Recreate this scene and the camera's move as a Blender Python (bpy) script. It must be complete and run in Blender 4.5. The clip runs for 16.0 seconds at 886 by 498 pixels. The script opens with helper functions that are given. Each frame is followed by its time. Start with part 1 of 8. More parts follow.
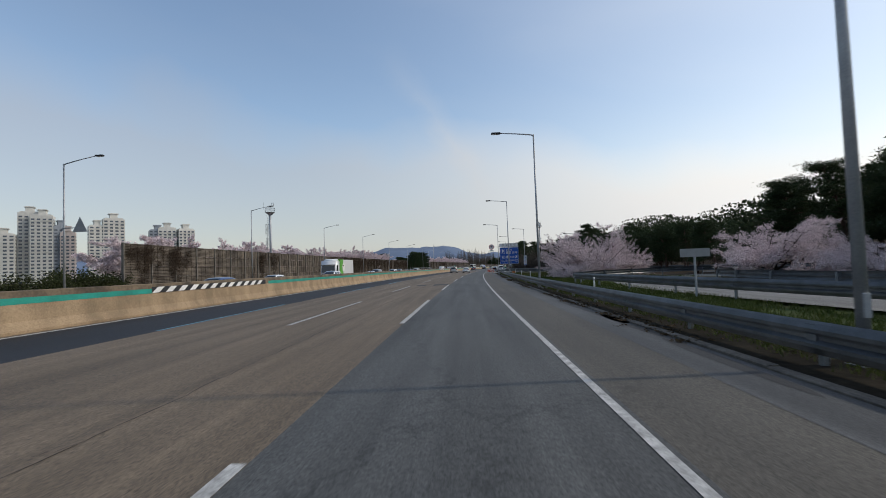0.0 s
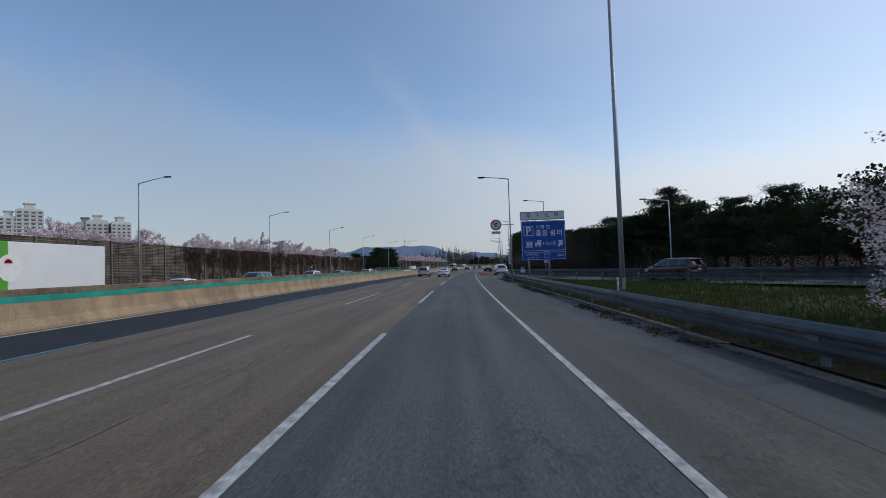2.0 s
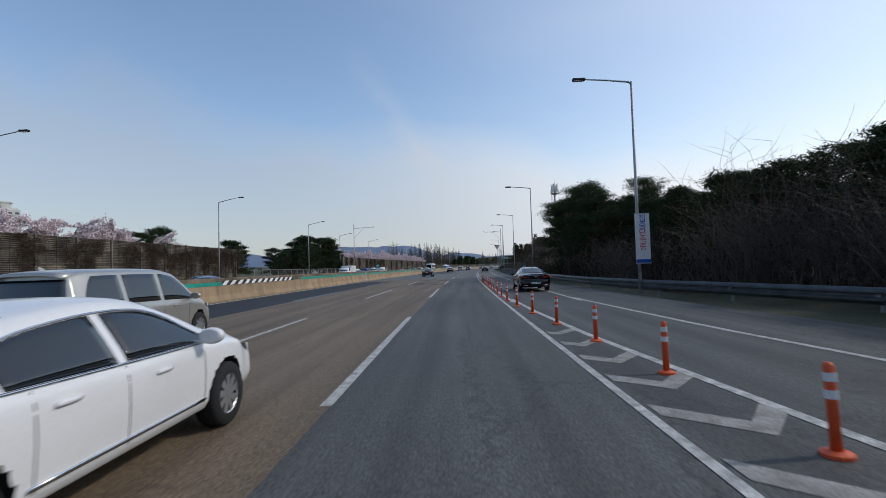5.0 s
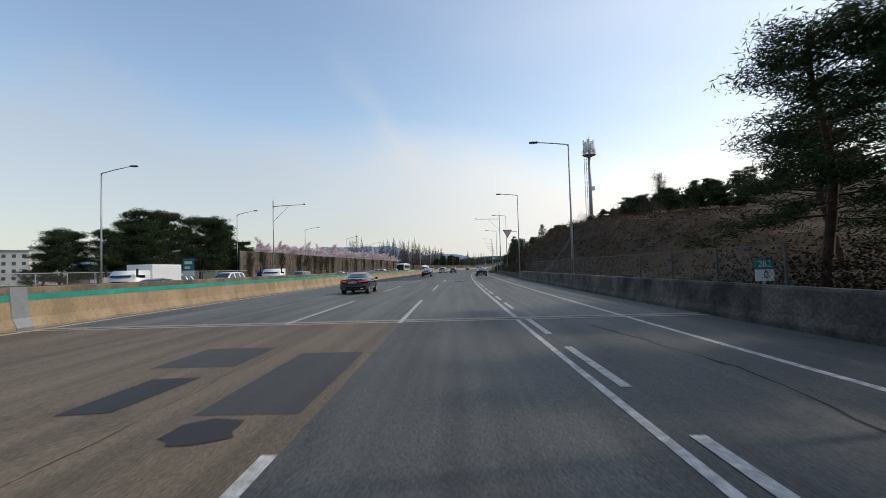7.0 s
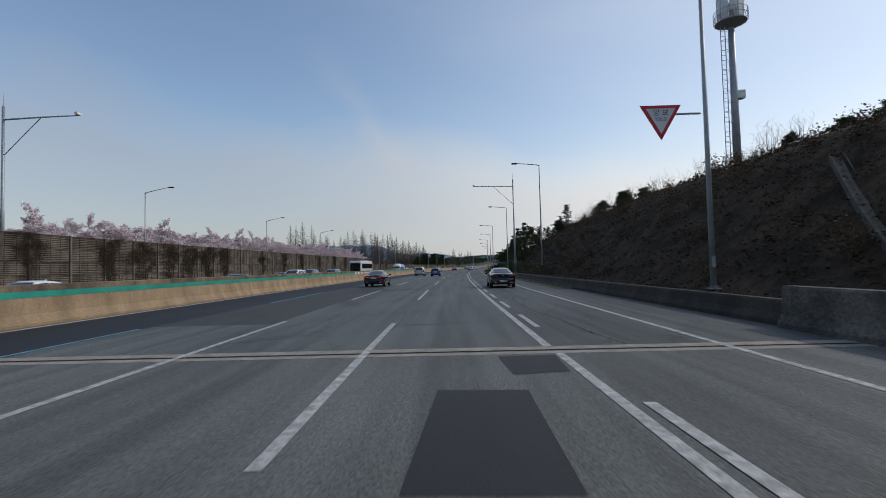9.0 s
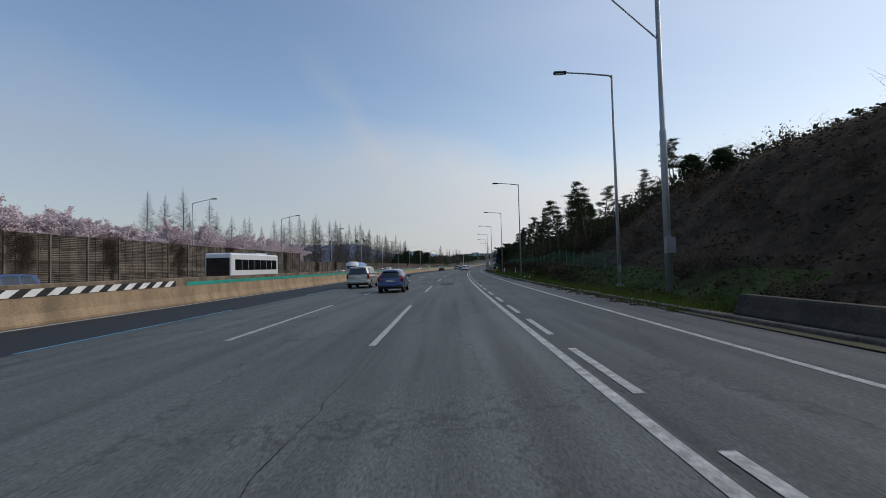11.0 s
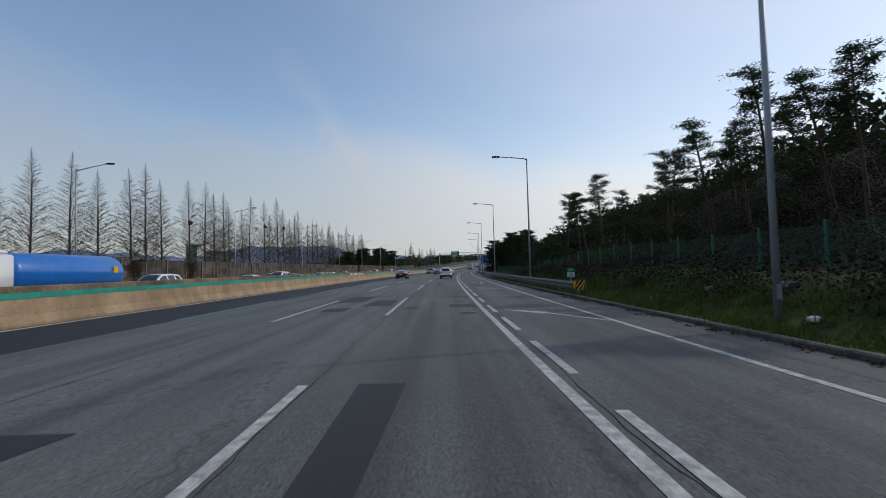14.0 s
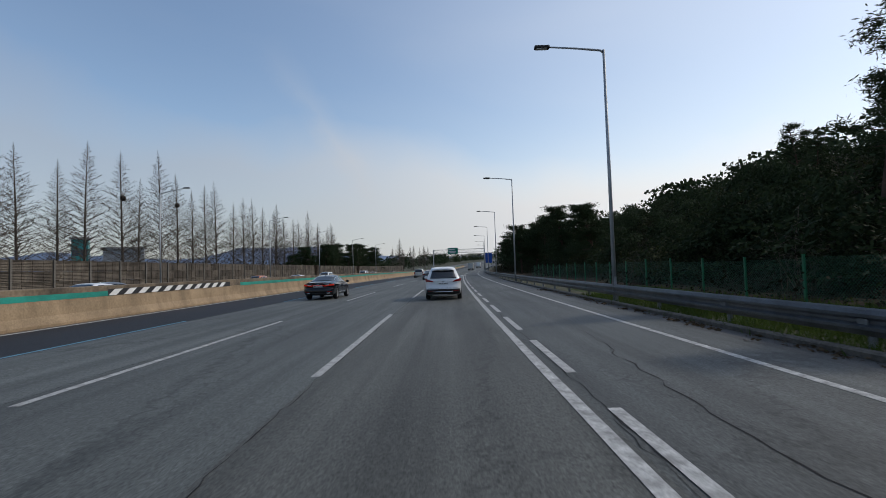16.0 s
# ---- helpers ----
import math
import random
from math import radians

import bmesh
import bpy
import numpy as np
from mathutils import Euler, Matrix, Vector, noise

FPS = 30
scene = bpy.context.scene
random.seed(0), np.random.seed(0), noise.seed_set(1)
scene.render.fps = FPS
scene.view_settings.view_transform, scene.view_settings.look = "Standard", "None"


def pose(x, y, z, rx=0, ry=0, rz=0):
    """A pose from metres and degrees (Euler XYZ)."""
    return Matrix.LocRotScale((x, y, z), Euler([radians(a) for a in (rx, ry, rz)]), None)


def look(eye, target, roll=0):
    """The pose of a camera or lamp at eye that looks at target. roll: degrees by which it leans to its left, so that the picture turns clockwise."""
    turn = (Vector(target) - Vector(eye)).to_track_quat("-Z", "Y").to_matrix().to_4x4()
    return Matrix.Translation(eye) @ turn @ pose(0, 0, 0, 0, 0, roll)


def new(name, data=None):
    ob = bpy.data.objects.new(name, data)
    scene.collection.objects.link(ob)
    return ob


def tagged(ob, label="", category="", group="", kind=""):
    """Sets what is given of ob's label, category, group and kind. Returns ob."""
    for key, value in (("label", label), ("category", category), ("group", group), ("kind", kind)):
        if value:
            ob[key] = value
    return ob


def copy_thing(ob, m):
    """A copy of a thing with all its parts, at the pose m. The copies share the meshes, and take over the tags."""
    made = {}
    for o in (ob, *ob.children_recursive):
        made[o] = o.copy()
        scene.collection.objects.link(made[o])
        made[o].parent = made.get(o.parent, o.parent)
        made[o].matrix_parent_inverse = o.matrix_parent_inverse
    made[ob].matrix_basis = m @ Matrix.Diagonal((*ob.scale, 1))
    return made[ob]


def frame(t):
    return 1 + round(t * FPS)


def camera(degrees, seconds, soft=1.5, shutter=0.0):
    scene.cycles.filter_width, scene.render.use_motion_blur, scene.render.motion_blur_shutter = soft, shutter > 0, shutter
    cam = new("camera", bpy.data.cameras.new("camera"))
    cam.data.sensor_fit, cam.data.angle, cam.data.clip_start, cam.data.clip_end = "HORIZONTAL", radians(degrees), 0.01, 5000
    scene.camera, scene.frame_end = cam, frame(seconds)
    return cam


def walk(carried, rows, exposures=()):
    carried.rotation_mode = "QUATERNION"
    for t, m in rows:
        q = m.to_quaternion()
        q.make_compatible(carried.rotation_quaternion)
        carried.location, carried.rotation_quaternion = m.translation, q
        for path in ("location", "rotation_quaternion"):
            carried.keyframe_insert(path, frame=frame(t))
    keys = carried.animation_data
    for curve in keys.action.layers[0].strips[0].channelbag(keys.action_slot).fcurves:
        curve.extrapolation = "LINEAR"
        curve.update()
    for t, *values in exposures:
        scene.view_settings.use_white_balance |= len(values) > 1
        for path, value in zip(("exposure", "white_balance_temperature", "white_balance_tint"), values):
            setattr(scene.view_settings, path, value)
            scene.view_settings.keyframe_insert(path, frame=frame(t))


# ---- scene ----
# camera: place, tilt, lean and heading along the carriageway
cam = camera(86.47, 16.0, soft=0.75, shutter=0.06)
PATH = [
    (0.0, pose(0.164, 0.984, 1.614, 92.285, 2.058, 2.538)),
    (0.5, pose(0.185, 13.735, 1.620, 92.274, 2.003, 2.048)),
    (1.0, pose(0.272, 26.374, 1.610, 92.106, 1.948, 1.445)),
    (1.5, pose(0.485, 39.901, 1.611, 92.151, 1.980, 0.806)),
    (2.0, pose(0.769, 53.115, 1.623, 92.187, 1.967, 0.057)),
    (2.5, pose(1.093, 65.910, 1.608, 92.067, 1.851, -0.321)),
    (3.0, pose(1.545, 79.451, 1.608, 92.112, 1.776, -0.708)),
    (3.5, pose(1.959, 92.382, 1.619, 92.162, 1.737, -0.880)),
    (4.0, pose(2.547, 104.837, 1.615, 92.169, 1.672, -1.372)),
    (6.5, pose(6.846, 167.159, 1.627, 92.307, 1.686, -3.580)),
    (7.0, pose(8.005, 180.503, 1.637, 92.290, 1.537, -4.262)),
    (7.5, pose(9.152, 193.309, 1.618, 92.315, 1.506, -4.558)),
    (8.0, pose(10.423, 205.436, 1.615, 92.219, 1.436, -5.261)),
    (8.5, pose(11.680, 217.601, 1.618, 92.173, 1.397, -5.966)),
    (9.0, pose(13.156, 230.642, 1.619, 92.205, 1.382, -6.175)),
    (9.5, pose(14.766, 244.629, 1.603, 92.165, 1.344, -6.087)),
    (10.0, pose(16.551, 258.692, 1.617, 92.265, 1.391, -6.551)),
    (12.5, pose(25.698, 320.011, 1.607, 91.804, 1.562, -9.478)),
    (13.0, pose(27.769, 332.282, 1.607, 91.899, 1.559, -10.089)),
    (13.5, pose(29.887, 344.035, 1.597, 92.086, 1.430, -10.500)),
    (14.0, pose(32.122, 356.283, 1.615, 92.344, 1.451, -10.881)),
    (14.5, pose(34.434, 368.498, 1.604, 92.388, 1.430, -11.355)),
    (15.0, pose(36.853, 380.894, 1.593, 92.164, 1.374, -11.585)),
    (15.5, pose(39.351, 393.272, 1.607, 92.315, 1.548, -11.514)),
    (16.0, pose(41.661, 404.749, 1.615, 92.418, 1.844, -11.446)),
]
walk(cam, PATH, exposures=((0.0, 0.2, 7000, 10), (1.0, -0.06, 6450, 10), (2.0, -0.11, 6200, 10), (4.0, 0.03, 6350, 10), (6.0, 0.2, 6550, 10), (6.6, 0.22, 6700, 10), (7.0, 0.44, 7200, 10), (7.55, 0.24, 7250, 10), (8.1, -0.04, 6950, 10), (9.0, -0.02, 6750, 10), (10.0, -0.04, 6700, 10), (14.0, 0.0, 6700, 10), (16.0, 0.03, 6750, 10)))

# ---- world, sun ----
SUN_EL, SUN_AZ = 38.0, 85.0  # degrees above the horizon, clockwise from +y
world = bpy.data.worlds.new("world")
scene.world = world
world.use_nodes = True
wn, wl = world.node_tree.nodes, world.node_tree.links
wn.clear()


def wnode(kind, **kw):
    n = wn.new(kind)
    for k, v in kw.items():
        if k in n.inputs:
            n.inputs[k].default_value = v
    return n


sky = wn.new("ShaderNodeTexSky")
sky.sky_type = "NISHITA"
sky.sun_disc = False
sky.sun_elevation, sky.sun_rotation = radians(SUN_EL), radians(SUN_AZ)
sky.air_density, sky.dust_density, sky.ozone_density = 1.1, 0.7, 2.2
tc = wn.new("ShaderNodeTexCoord")
# thin cirrus: stretched noise over the upper sky, thicker haze low down
mp = wn.new("ShaderNodeMapping")
mp.inputs["Scale"].default_value = (1.0, 0.8, 2.6)
mp.inputs["Rotation"].default_value = (0.15, 0.25, 0.5)
nz = wnode("ShaderNodeTexNoise", Scale=1.5, Detail=5.0, Roughness=0.45, Distortion=0.6)
sep = wn.new("ShaderNodeSeparateXYZ")
cr = wn.new("ShaderNodeValToRGB")
cr.color_ramp.elements[0].position, cr.color_ramp.elements[1].position = 0.44, 0.72
cr.color_ramp.elements[0].color, cr.color_ramp.elements[1].color = (0, 0, 0, 1), (0.08, 0.08, 0.08, 1)
hz = wnode("ShaderNodeMapRange")
hz.interpolation_type = "SMOOTHERSTEP"
for i, v in enumerate((0.0, 0.36, 1.0, 0.0)):
    hz.inputs[1 + i].default_value = v
ad = wn.new("ShaderNodeMath")
ad.operation = "ADD"
ad.use_clamp = True
mlt = wn.new("ShaderNodeMath")
mlt.operation = "MULTIPLY"
mx = wn.new("ShaderNodeMixRGB")
# haze brightens towards the sun
sunv = wn.new("ShaderNodeVectorMath")
sunv.operation = "DOT_PRODUCT"
sunv.inputs[1].default_value = (0.785, 0.069, 0.616)
wl.new(tc.outputs["Generated"], sunv.inputs[0])
glow = wnode("ShaderNodeMapRange")
glow.interpolation_type = "SMOOTHSTEP"
for i, v in enumerate((-0.2, 0.95, 0.0, 1.0)):
    glow.inputs[1 + i].default_value = v
wl.new(sunv.outputs["Value"], glow.inputs["Value"])
hcol = wn.new("ShaderNodeMixRGB")
hcol.inputs[1].default_value, hcol.inputs[2].default_value = (2.5, 2.66, 3.02, 1), (6.3, 6.5, 6.7, 1)
wl.new(glow.outputs["Result"], hcol.inputs["Fac"])
wl.new(hcol.outputs["Color"], mx.inputs[2])
bg = wnode("ShaderNodeBackground", Strength=0.15)
out = wn.new("ShaderNodeOutputWorld")
wl.new(tc.outputs["Generated"], mp.inputs["Vector"])
wl.new(mp.outputs["Vector"], nz.inputs["Vector"])
wl.new(nz.outputs["Fac"], cr.inputs["Fac"])
wl.new(tc.outputs["Generated"], sep.inputs["Vector"])
wl.new(sep.outputs["Z"], hz.inputs["Value"])
wl.new(hz.outputs["Result"], mlt.inputs[0])
amount = wnode("ShaderNodeMapRange")
for i, v in enumerate((0.0, 1.0, 0.17, 0.66)):
    amount.inputs[1 + i].default_value = v
wl.new(glow.outputs["Result"], amount.inputs["Value"])
wl.new(amount.outputs["Result"], mlt.inputs[1])
wl.new(mlt.outputs["Value"], ad.inputs[0])
wl.new(cr.outputs["Color"], ad.inputs[1])


def wmath(op, a, b=None, c=None, clamp=False):
    n = wn.new("ShaderNodeMath")
    n.operation = op
    n.use_clamp = clamp
    for i, v in enumerate((a, b, c)):
        if v is None:
            continue
        if isinstance(v, (int, float)):
            n.inputs[i].default_value = v
        else:
            wl.new(v, n.inputs[i])
    return n.outputs["Value"]


# a veil of cloud low in the sky with a soft, uneven upper edge, and one slanting wisp above it
veil_n = wnode("ShaderNodeTexNoise", Scale=2.2, Detail=4.0, Roughness=0.5)
wl.new(tc.outputs["Generated"], veil_n.inputs["Vector"])
wisp_n = wnode("ShaderNodeTexNoise", Scale=9.0, Detail=5.0, Roughness=0.6)
wl.new(tc.outputs["Generated"], wisp_n.inputs["Vector"])
edge = wmath("MULTIPLY_ADD", veil_n.outputs["Fac"], 0.34, sep.outputs["Z"])
edge = wmath("MULTIPLY_ADD", sep.outputs["X"], 0.12, edge)
veil = wmath("MULTIPLY", wmath("MULTIPLY_ADD", edge, -8.5, 3.95, True), 0.5)
wx, wz = wmath("ADD", sep.outputs["X"], 0.035), wmath("ADD", sep.outputs["Z"], -0.285)
wv = wmath("MULTIPLY_ADD", wisp_n.outputs["Fac"], 0.07, -0.035)
across = wmath("ADD", wmath("MULTIPLY_ADD", wx, 0.8, wmath("MULTIPLY", wz, 0.6)), wv)
along = wmath("MULTIPLY_ADD", wx, 0.6, wmath("MULTIPLY", wz, -0.8))
thin = wmath("MULTIPLY_ADD", wmath("ABSOLUTE", across), -26.0, 1.0, True)
span = wmath("MULTIPLY_ADD", wmath("ABSOLUTE", along), -6.0, 1.1, True)
front = wmath("MULTIPLY", sep.outputs["Y"], 1.5, None, True)
wisp = wmath("MULTIPLY", wmath("MULTIPLY", thin, span), wmath("MULTIPLY", front, wmath("MULTIPLY", wisp_n.outputs["Fac"], 0.42)))
sunward = wmath("MULTIPLY", wmath("POWER", glow.outputs["Result"], 2.0), 0.3)
total = wmath("ADD", wmath("ADD", wmath("ADD", ad.outputs["Value"], veil, None, True), wisp, None, True), sunward, None, True)
wl.new(total, mx.inputs["Fac"])
wl.new(sky.outputs["Color"], mx.inputs[1])
wl.new(mx.outputs["Color"], bg.inputs["Color"])
wl.new(bg.outputs["Background"], out.inputs["Surface"])

sun = new("sun", bpy.data.lights.new("sun", "SUN"))
sun.data.energy, sun.data.angle, sun.data.color = 1.5, radians(1.5), (1.0, 0.93, 0.82)
sun_way = Vector((math.sin(radians(SUN_AZ)) * math.cos(radians(SUN_EL)), math.cos(radians(SUN_AZ)) * math.cos(radians(SUN_EL)), math.sin(radians(SUN_EL))))
sun.matrix_world = look(sun_way * 300, (0, 0, 0))
scene.view_settings.exposure = 0.0


# ---- materials ----
def mat(name, color, rough=0.7, metal=0.0, var=0.25, scale=2.0, fine=40.0, bump=0.0, dark=None, spec=0.4, per=0.0, coat=0.0, stretch=(1, 1, 1), trans=0.0):
    """A paint or mineral surface with broad stains, fine grain and a little relief. dark: the colour of its stains; per: how far each piece differs."""
    m = bpy.data.materials.new(name)
    m.use_nodes = True
    n, l = m.node_tree.nodes, m.node_tree.links
    b = n["Principled BSDF"]
    b.inputs["Roughness"].default_value, b.inputs["Metallic"].default_value = rough, metal
    b.inputs["Specular IOR Level"].default_value = spec
    b.inputs["Coat Weight"].default_value = coat
    b.inputs["Coat Roughness"].default_value = 0.06
    geo = n.new("ShaderNodeTexCoord")
    mapg = n.new("ShaderNodeMapping")
    mapg.inputs["Scale"].default_value = stretch
    l.new(geo.outputs["Object"], mapg.inputs["Vector"])
    if per:
        who = n.new("ShaderNodeObjectInfo")
        far = n.new("ShaderNodeMath")
        far.operation = "MULTIPLY"
        far.inputs[1].default_value = 60.0
        l.new(who.outputs["Random"], far.inputs[0])
        l.new(far.outputs["Value"], mapg.inputs["Location"])
    broad = n.new("ShaderNodeTexNoise")
    broad.inputs["Scale"].default_value, broad.inputs["Detail"].default_value, broad.inputs["Roughness"].default_value = scale, 5.0, 0.6
    grain = n.new("ShaderNodeTexNoise")
    grain.inputs["Scale"].default_value, grain.inputs["Detail"].default_value = fine, 3.0
    l.new(mapg.outputs["Vector"], broad.inputs["Vector"])
    l.new(mapg.outputs["Vector"], grain.inputs["Vector"])
    ramp = n.new("ShaderNodeMapRange")
    for i, v in enumerate((0.36, 0.68, 0.0, 1.0)):
        ramp.inputs[1 + i].default_value = v
    l.new(broad.outputs["Fac"], ramp.inputs["Value"])
    dk = dark or tuple(c * (1 - var) for c in color)
    lt = tuple(min(1, c * (1 + var * 0.4)) for c in color)
    mix = n.new("ShaderNodeMixRGB")
    mix.inputs[1].default_value, mix.inputs[2].default_value = (*dk, 1), (*lt, 1)
    l.new(ramp.outputs["Result"], mix.inputs["Fac"])
    gr = n.new("ShaderNodeMapRange")
    for i, v in enumerate((0.3, 0.7, 1 - var * 0.6, 1 + var * 0.45)):
        gr.inputs[1 + i].default_value = v
    l.new(grain.outputs["Fac"], gr.inputs["Value"])
    mul = n.new("ShaderNodeVectorMath")
    mul.operation = "SCALE"
    l.new(mix.outputs["Color"], mul.inputs[0])
    l.new(gr.outputs["Result"], mul.inputs["Scale"])
    last = mul.outputs["Vector"]
    if per:
        oi = n.new("ShaderNodeObjectInfo")
        pr = n.new("ShaderNodeMapRange")
        pr.inputs[3].default_value, pr.inputs[4].default_value = 1 - per, 1 + per
        l.new(oi.outputs["Random"], pr.inputs["Value"])
        m2 = n.new("ShaderNodeVectorMath")
        m2.operation = "SCALE"
        l.new(last, m2.inputs[0])
        l.new(pr.outputs["Result"], m2.inputs["Scale"])
        last = m2.outputs["Vector"]
    l.new(last, b.inputs["Base Color"])
    if bump:
        bp = n.new("ShaderNodeBump")
        bp.inputs["Strength"].default_value, bp.inputs["Distance"].default_value = min(1, bump), 0.02
        l.new(grain.outputs["Fac"], bp.inputs["Height"])
        l.new(bp.outputs["Normal"], b.inputs["Normal"])
    if trans:
        tr = n.new("ShaderNodeBsdfTranslucent")
        l.new(last, tr.inputs["Color"])
        ms = n.new("ShaderNodeMixShader")
        ms.inputs["Fac"].default_value = trans
        l.new(b.outputs["BSDF"], ms.inputs[1])
        l.new(tr.outputs["BSDF"], ms.inputs[2])
        l.new(ms.outputs["Shader"], n["Material Output"].inputs["Surface"])
    return m


def leafy(name, a, b_, rough=0.7, trans=0.3):
    """Leaves, needles and petals: each clump takes its own shade between two colours."""
    m = bpy.data.materials.new(name)
    m.use_nodes = True
    n, l = m.node_tree.nodes, m.node_tree.links
    b = n["Principled BSDF"]
    b.inputs["Roughness"].default_value = rough
    b.inputs["Specular IOR Level"].default_value = 0.08
    g = n.new("ShaderNodeNewGeometry")
    mix = n.new("ShaderNodeMixRGB")
    mix.inputs[1].default_value, mix.inputs[2].default_value = (*a, 1), (*b_, 1)
    l.new(g.outputs["Random Per Island"], mix.inputs["Fac"])
    l.new(mix.outputs["Color"], b.inputs["Base Color"])
    tr = n.new("ShaderNodeBsdfTranslucent")
    l.new(mix.outputs["Color"], tr.inputs["Color"])
    ms = n.new("ShaderNodeMixShader")
    ms.inputs["Fac"].default_value = trans
    l.new(b.outputs["BSDF"], ms.inputs[1])
    l.new(tr.outputs["BSDF"], ms.inputs[2])
    l.new(ms.outputs["Shader"], n["Material Output"].inputs["Surface"])
    return m


def glass(name, color, rough=0.04):
    m = bpy.data.materials.new(name)
    m.use_nodes = True
    b = m.node_tree.nodes["Principled BSDF"]
    b.inputs["Base Color"].default_value = (*color, 1)
    b.inputs["Roughness"].default_value = rough
    b.inputs["Specular IOR Level"].default_value = 0.6
    return m


def lit(name, color, strength, base=(0.5, 0.02, 0.02)):
    m = bpy.data.materials.new(name)
    m.use_nodes = True
    b = m.node_tree.nodes["Principled BSDF"]
    b.inputs["Base Color"].default_value = (*base, 1)
    b.inputs["Roughness"].default_value = 0.15
    b.inputs["Emission Color"].default_value = (*color, 1)
    b.inputs["Emission Strength"].default_value = strength
    return m


def paving(name, color, patch, crack=0.0, grain=0.7, streak=0.3, rough=0.74):
    """Road surface: long wheel-track streaks, blotches, aggregate grain and fine cracks."""
    m = bpy.data.materials.new(name)
    m.use_nodes = True
    n, l = m.node_tree.nodes, m.node_tree.links
    b = n["Principled BSDF"]
    b.inputs["Roughness"].default_value = rough
    b.inputs["Specular IOR Level"].default_value = 0.38
    uv = n.new("ShaderNodeUVMap")
    uv.uv_map = "road"

    def tex(sx, sy, sc, det, ro=0.55):
        mm = n.new("ShaderNodeMapping")
        mm.inputs["Scale"].default_value = (sx, sy, 1)
        l.new(uv.outputs["UV"], mm.inputs["Vector"])
        t = n.new("ShaderNodeTexNoise")
        t.inputs["Scale"].default_value, t.inputs["Detail"].default_value, t.inputs["Roughness"].default_value = sc, det, ro
        l.new(mm.outputs["Vector"], t.inputs["Vector"])
        return t

    def rng(node, a, c, lo, hi):
        r = n.new("ShaderNodeMapRange")
        for i, v in enumerate((a, c, lo, hi)):
            r.inputs[1 + i].default_value = v
        l.new(node.outputs["Fac"], r.inputs["Value"])
        return r

    st = rng(tex(1.1, 0.03, 1.6, 3.0), 0.35, 0.65, 0.0, 1.0)
    bl = rng(tex(0.35, 0.13, 1.0, 6.0, 0.6), 0.38, 0.66, 0.0, 1.0)
    gn_t = tex(1, 0.6, 34.0, 3.0, 0.8)
    gn = rng(gn_t, 0.3, 0.7, 1 - grain, 1 + grain)
    md = rng(tex(1, 0.6, 11.0, 5.0, 0.75), 0.3, 0.72, 1 - grain * 0.34, 1 + grain * 0.32)
    mix = n.new("ShaderNodeMixRGB")
    mix.inputs[1].default_value, mix.inputs[2].default_value = (*color, 1), (*patch, 1)
    l.new(bl.outputs["Result"], mix.inputs["Fac"])
    s2 = n.new("ShaderNodeMapRange")
    s2.inputs[3].default_value, s2.inputs[4].default_value = 1 - streak, 1 + streak * 0.5
    l.new(st.outputs["Result"], s2.inputs["Value"])
    a1 = n.new("ShaderNodeVectorMath")
    a1.operation = "SCALE"
    l.new(mix.outputs["Color"], a1.inputs[0])
    l.new(s2.outputs["Result"], a1.inputs["Scale"])
    a2 = n.new("ShaderNodeVectorMath")
    a2.operation = "SCALE"
    l.new(a1.outputs["Vector"], a2.inputs[0])
    both = n.new("ShaderNodeMath")
    both.operation = "MULTIPLY"
    l.new(gn.outputs["Result"], both.inputs[0])
    l.new(md.outputs["Result"], both.inputs[1])
    l.new(both.outputs["Value"], a2.inputs["Scale"])
    last = a2.outputs["Vector"]
    if crack:
        vm = n.new("ShaderNodeMapping")
        vm.inputs["Scale"].default_value = (0.55, 0.16, 1)
        l.new(uv.outputs["UV"], vm.inputs["Vector"])
        wob = n.new("ShaderNodeTexNoise")
        wob.inputs["Scale"].default_value = 3.0
        wob.inputs["Detail"].default_value = 4.0
        l.new(uv.outputs["UV"], wob.inputs["Vector"])
        va = n.new("ShaderNodeVectorMath")
        va.operation = "MULTIPLY_ADD"
        va.inputs[1].default_value = (0.5, 0.5, 0)
        l.new(wob.outputs["Color"], va.inputs[0])
        l.new(vm.outputs["Vector"], va.inputs[2])
        vo = n.new("ShaderNodeTexVoronoi")
        vo.feature = "DISTANCE_TO_EDGE"
        vo.inputs["Scale"].default_value = 0.55
        l.new(va.outputs["Vector"], vo.inputs["Vector"])
        vr = n.new("ShaderNodeMapRange")
        for i, v in enumerate((0.0, 0.012, 1 - crack, 1.0)):
            vr.inputs[1 + i].default_value = v
        l.new(vo.outputs["Distance"], vr.inputs["Value"])
        a3 = n.new("ShaderNodeVectorMath")
        a3.operation = "SCALE"
        l.new(last, a3.inputs[0])
        l.new(vr.outputs["Result"], a3.inputs["Scale"])
        last = a3.outputs["Vector"]
    l.new(last, b.inputs["Base Color"])
    bp = n.new("ShaderNodeBump")
    bp.inputs["Strength"].default_value, bp.inputs["Distance"].default_value = 0.6, 0.008
    l.new(gn_t.outputs["Fac"], bp.inputs["Height"])
    l.new(bp.outputs["Normal"], b.inputs["Normal"])
    return m


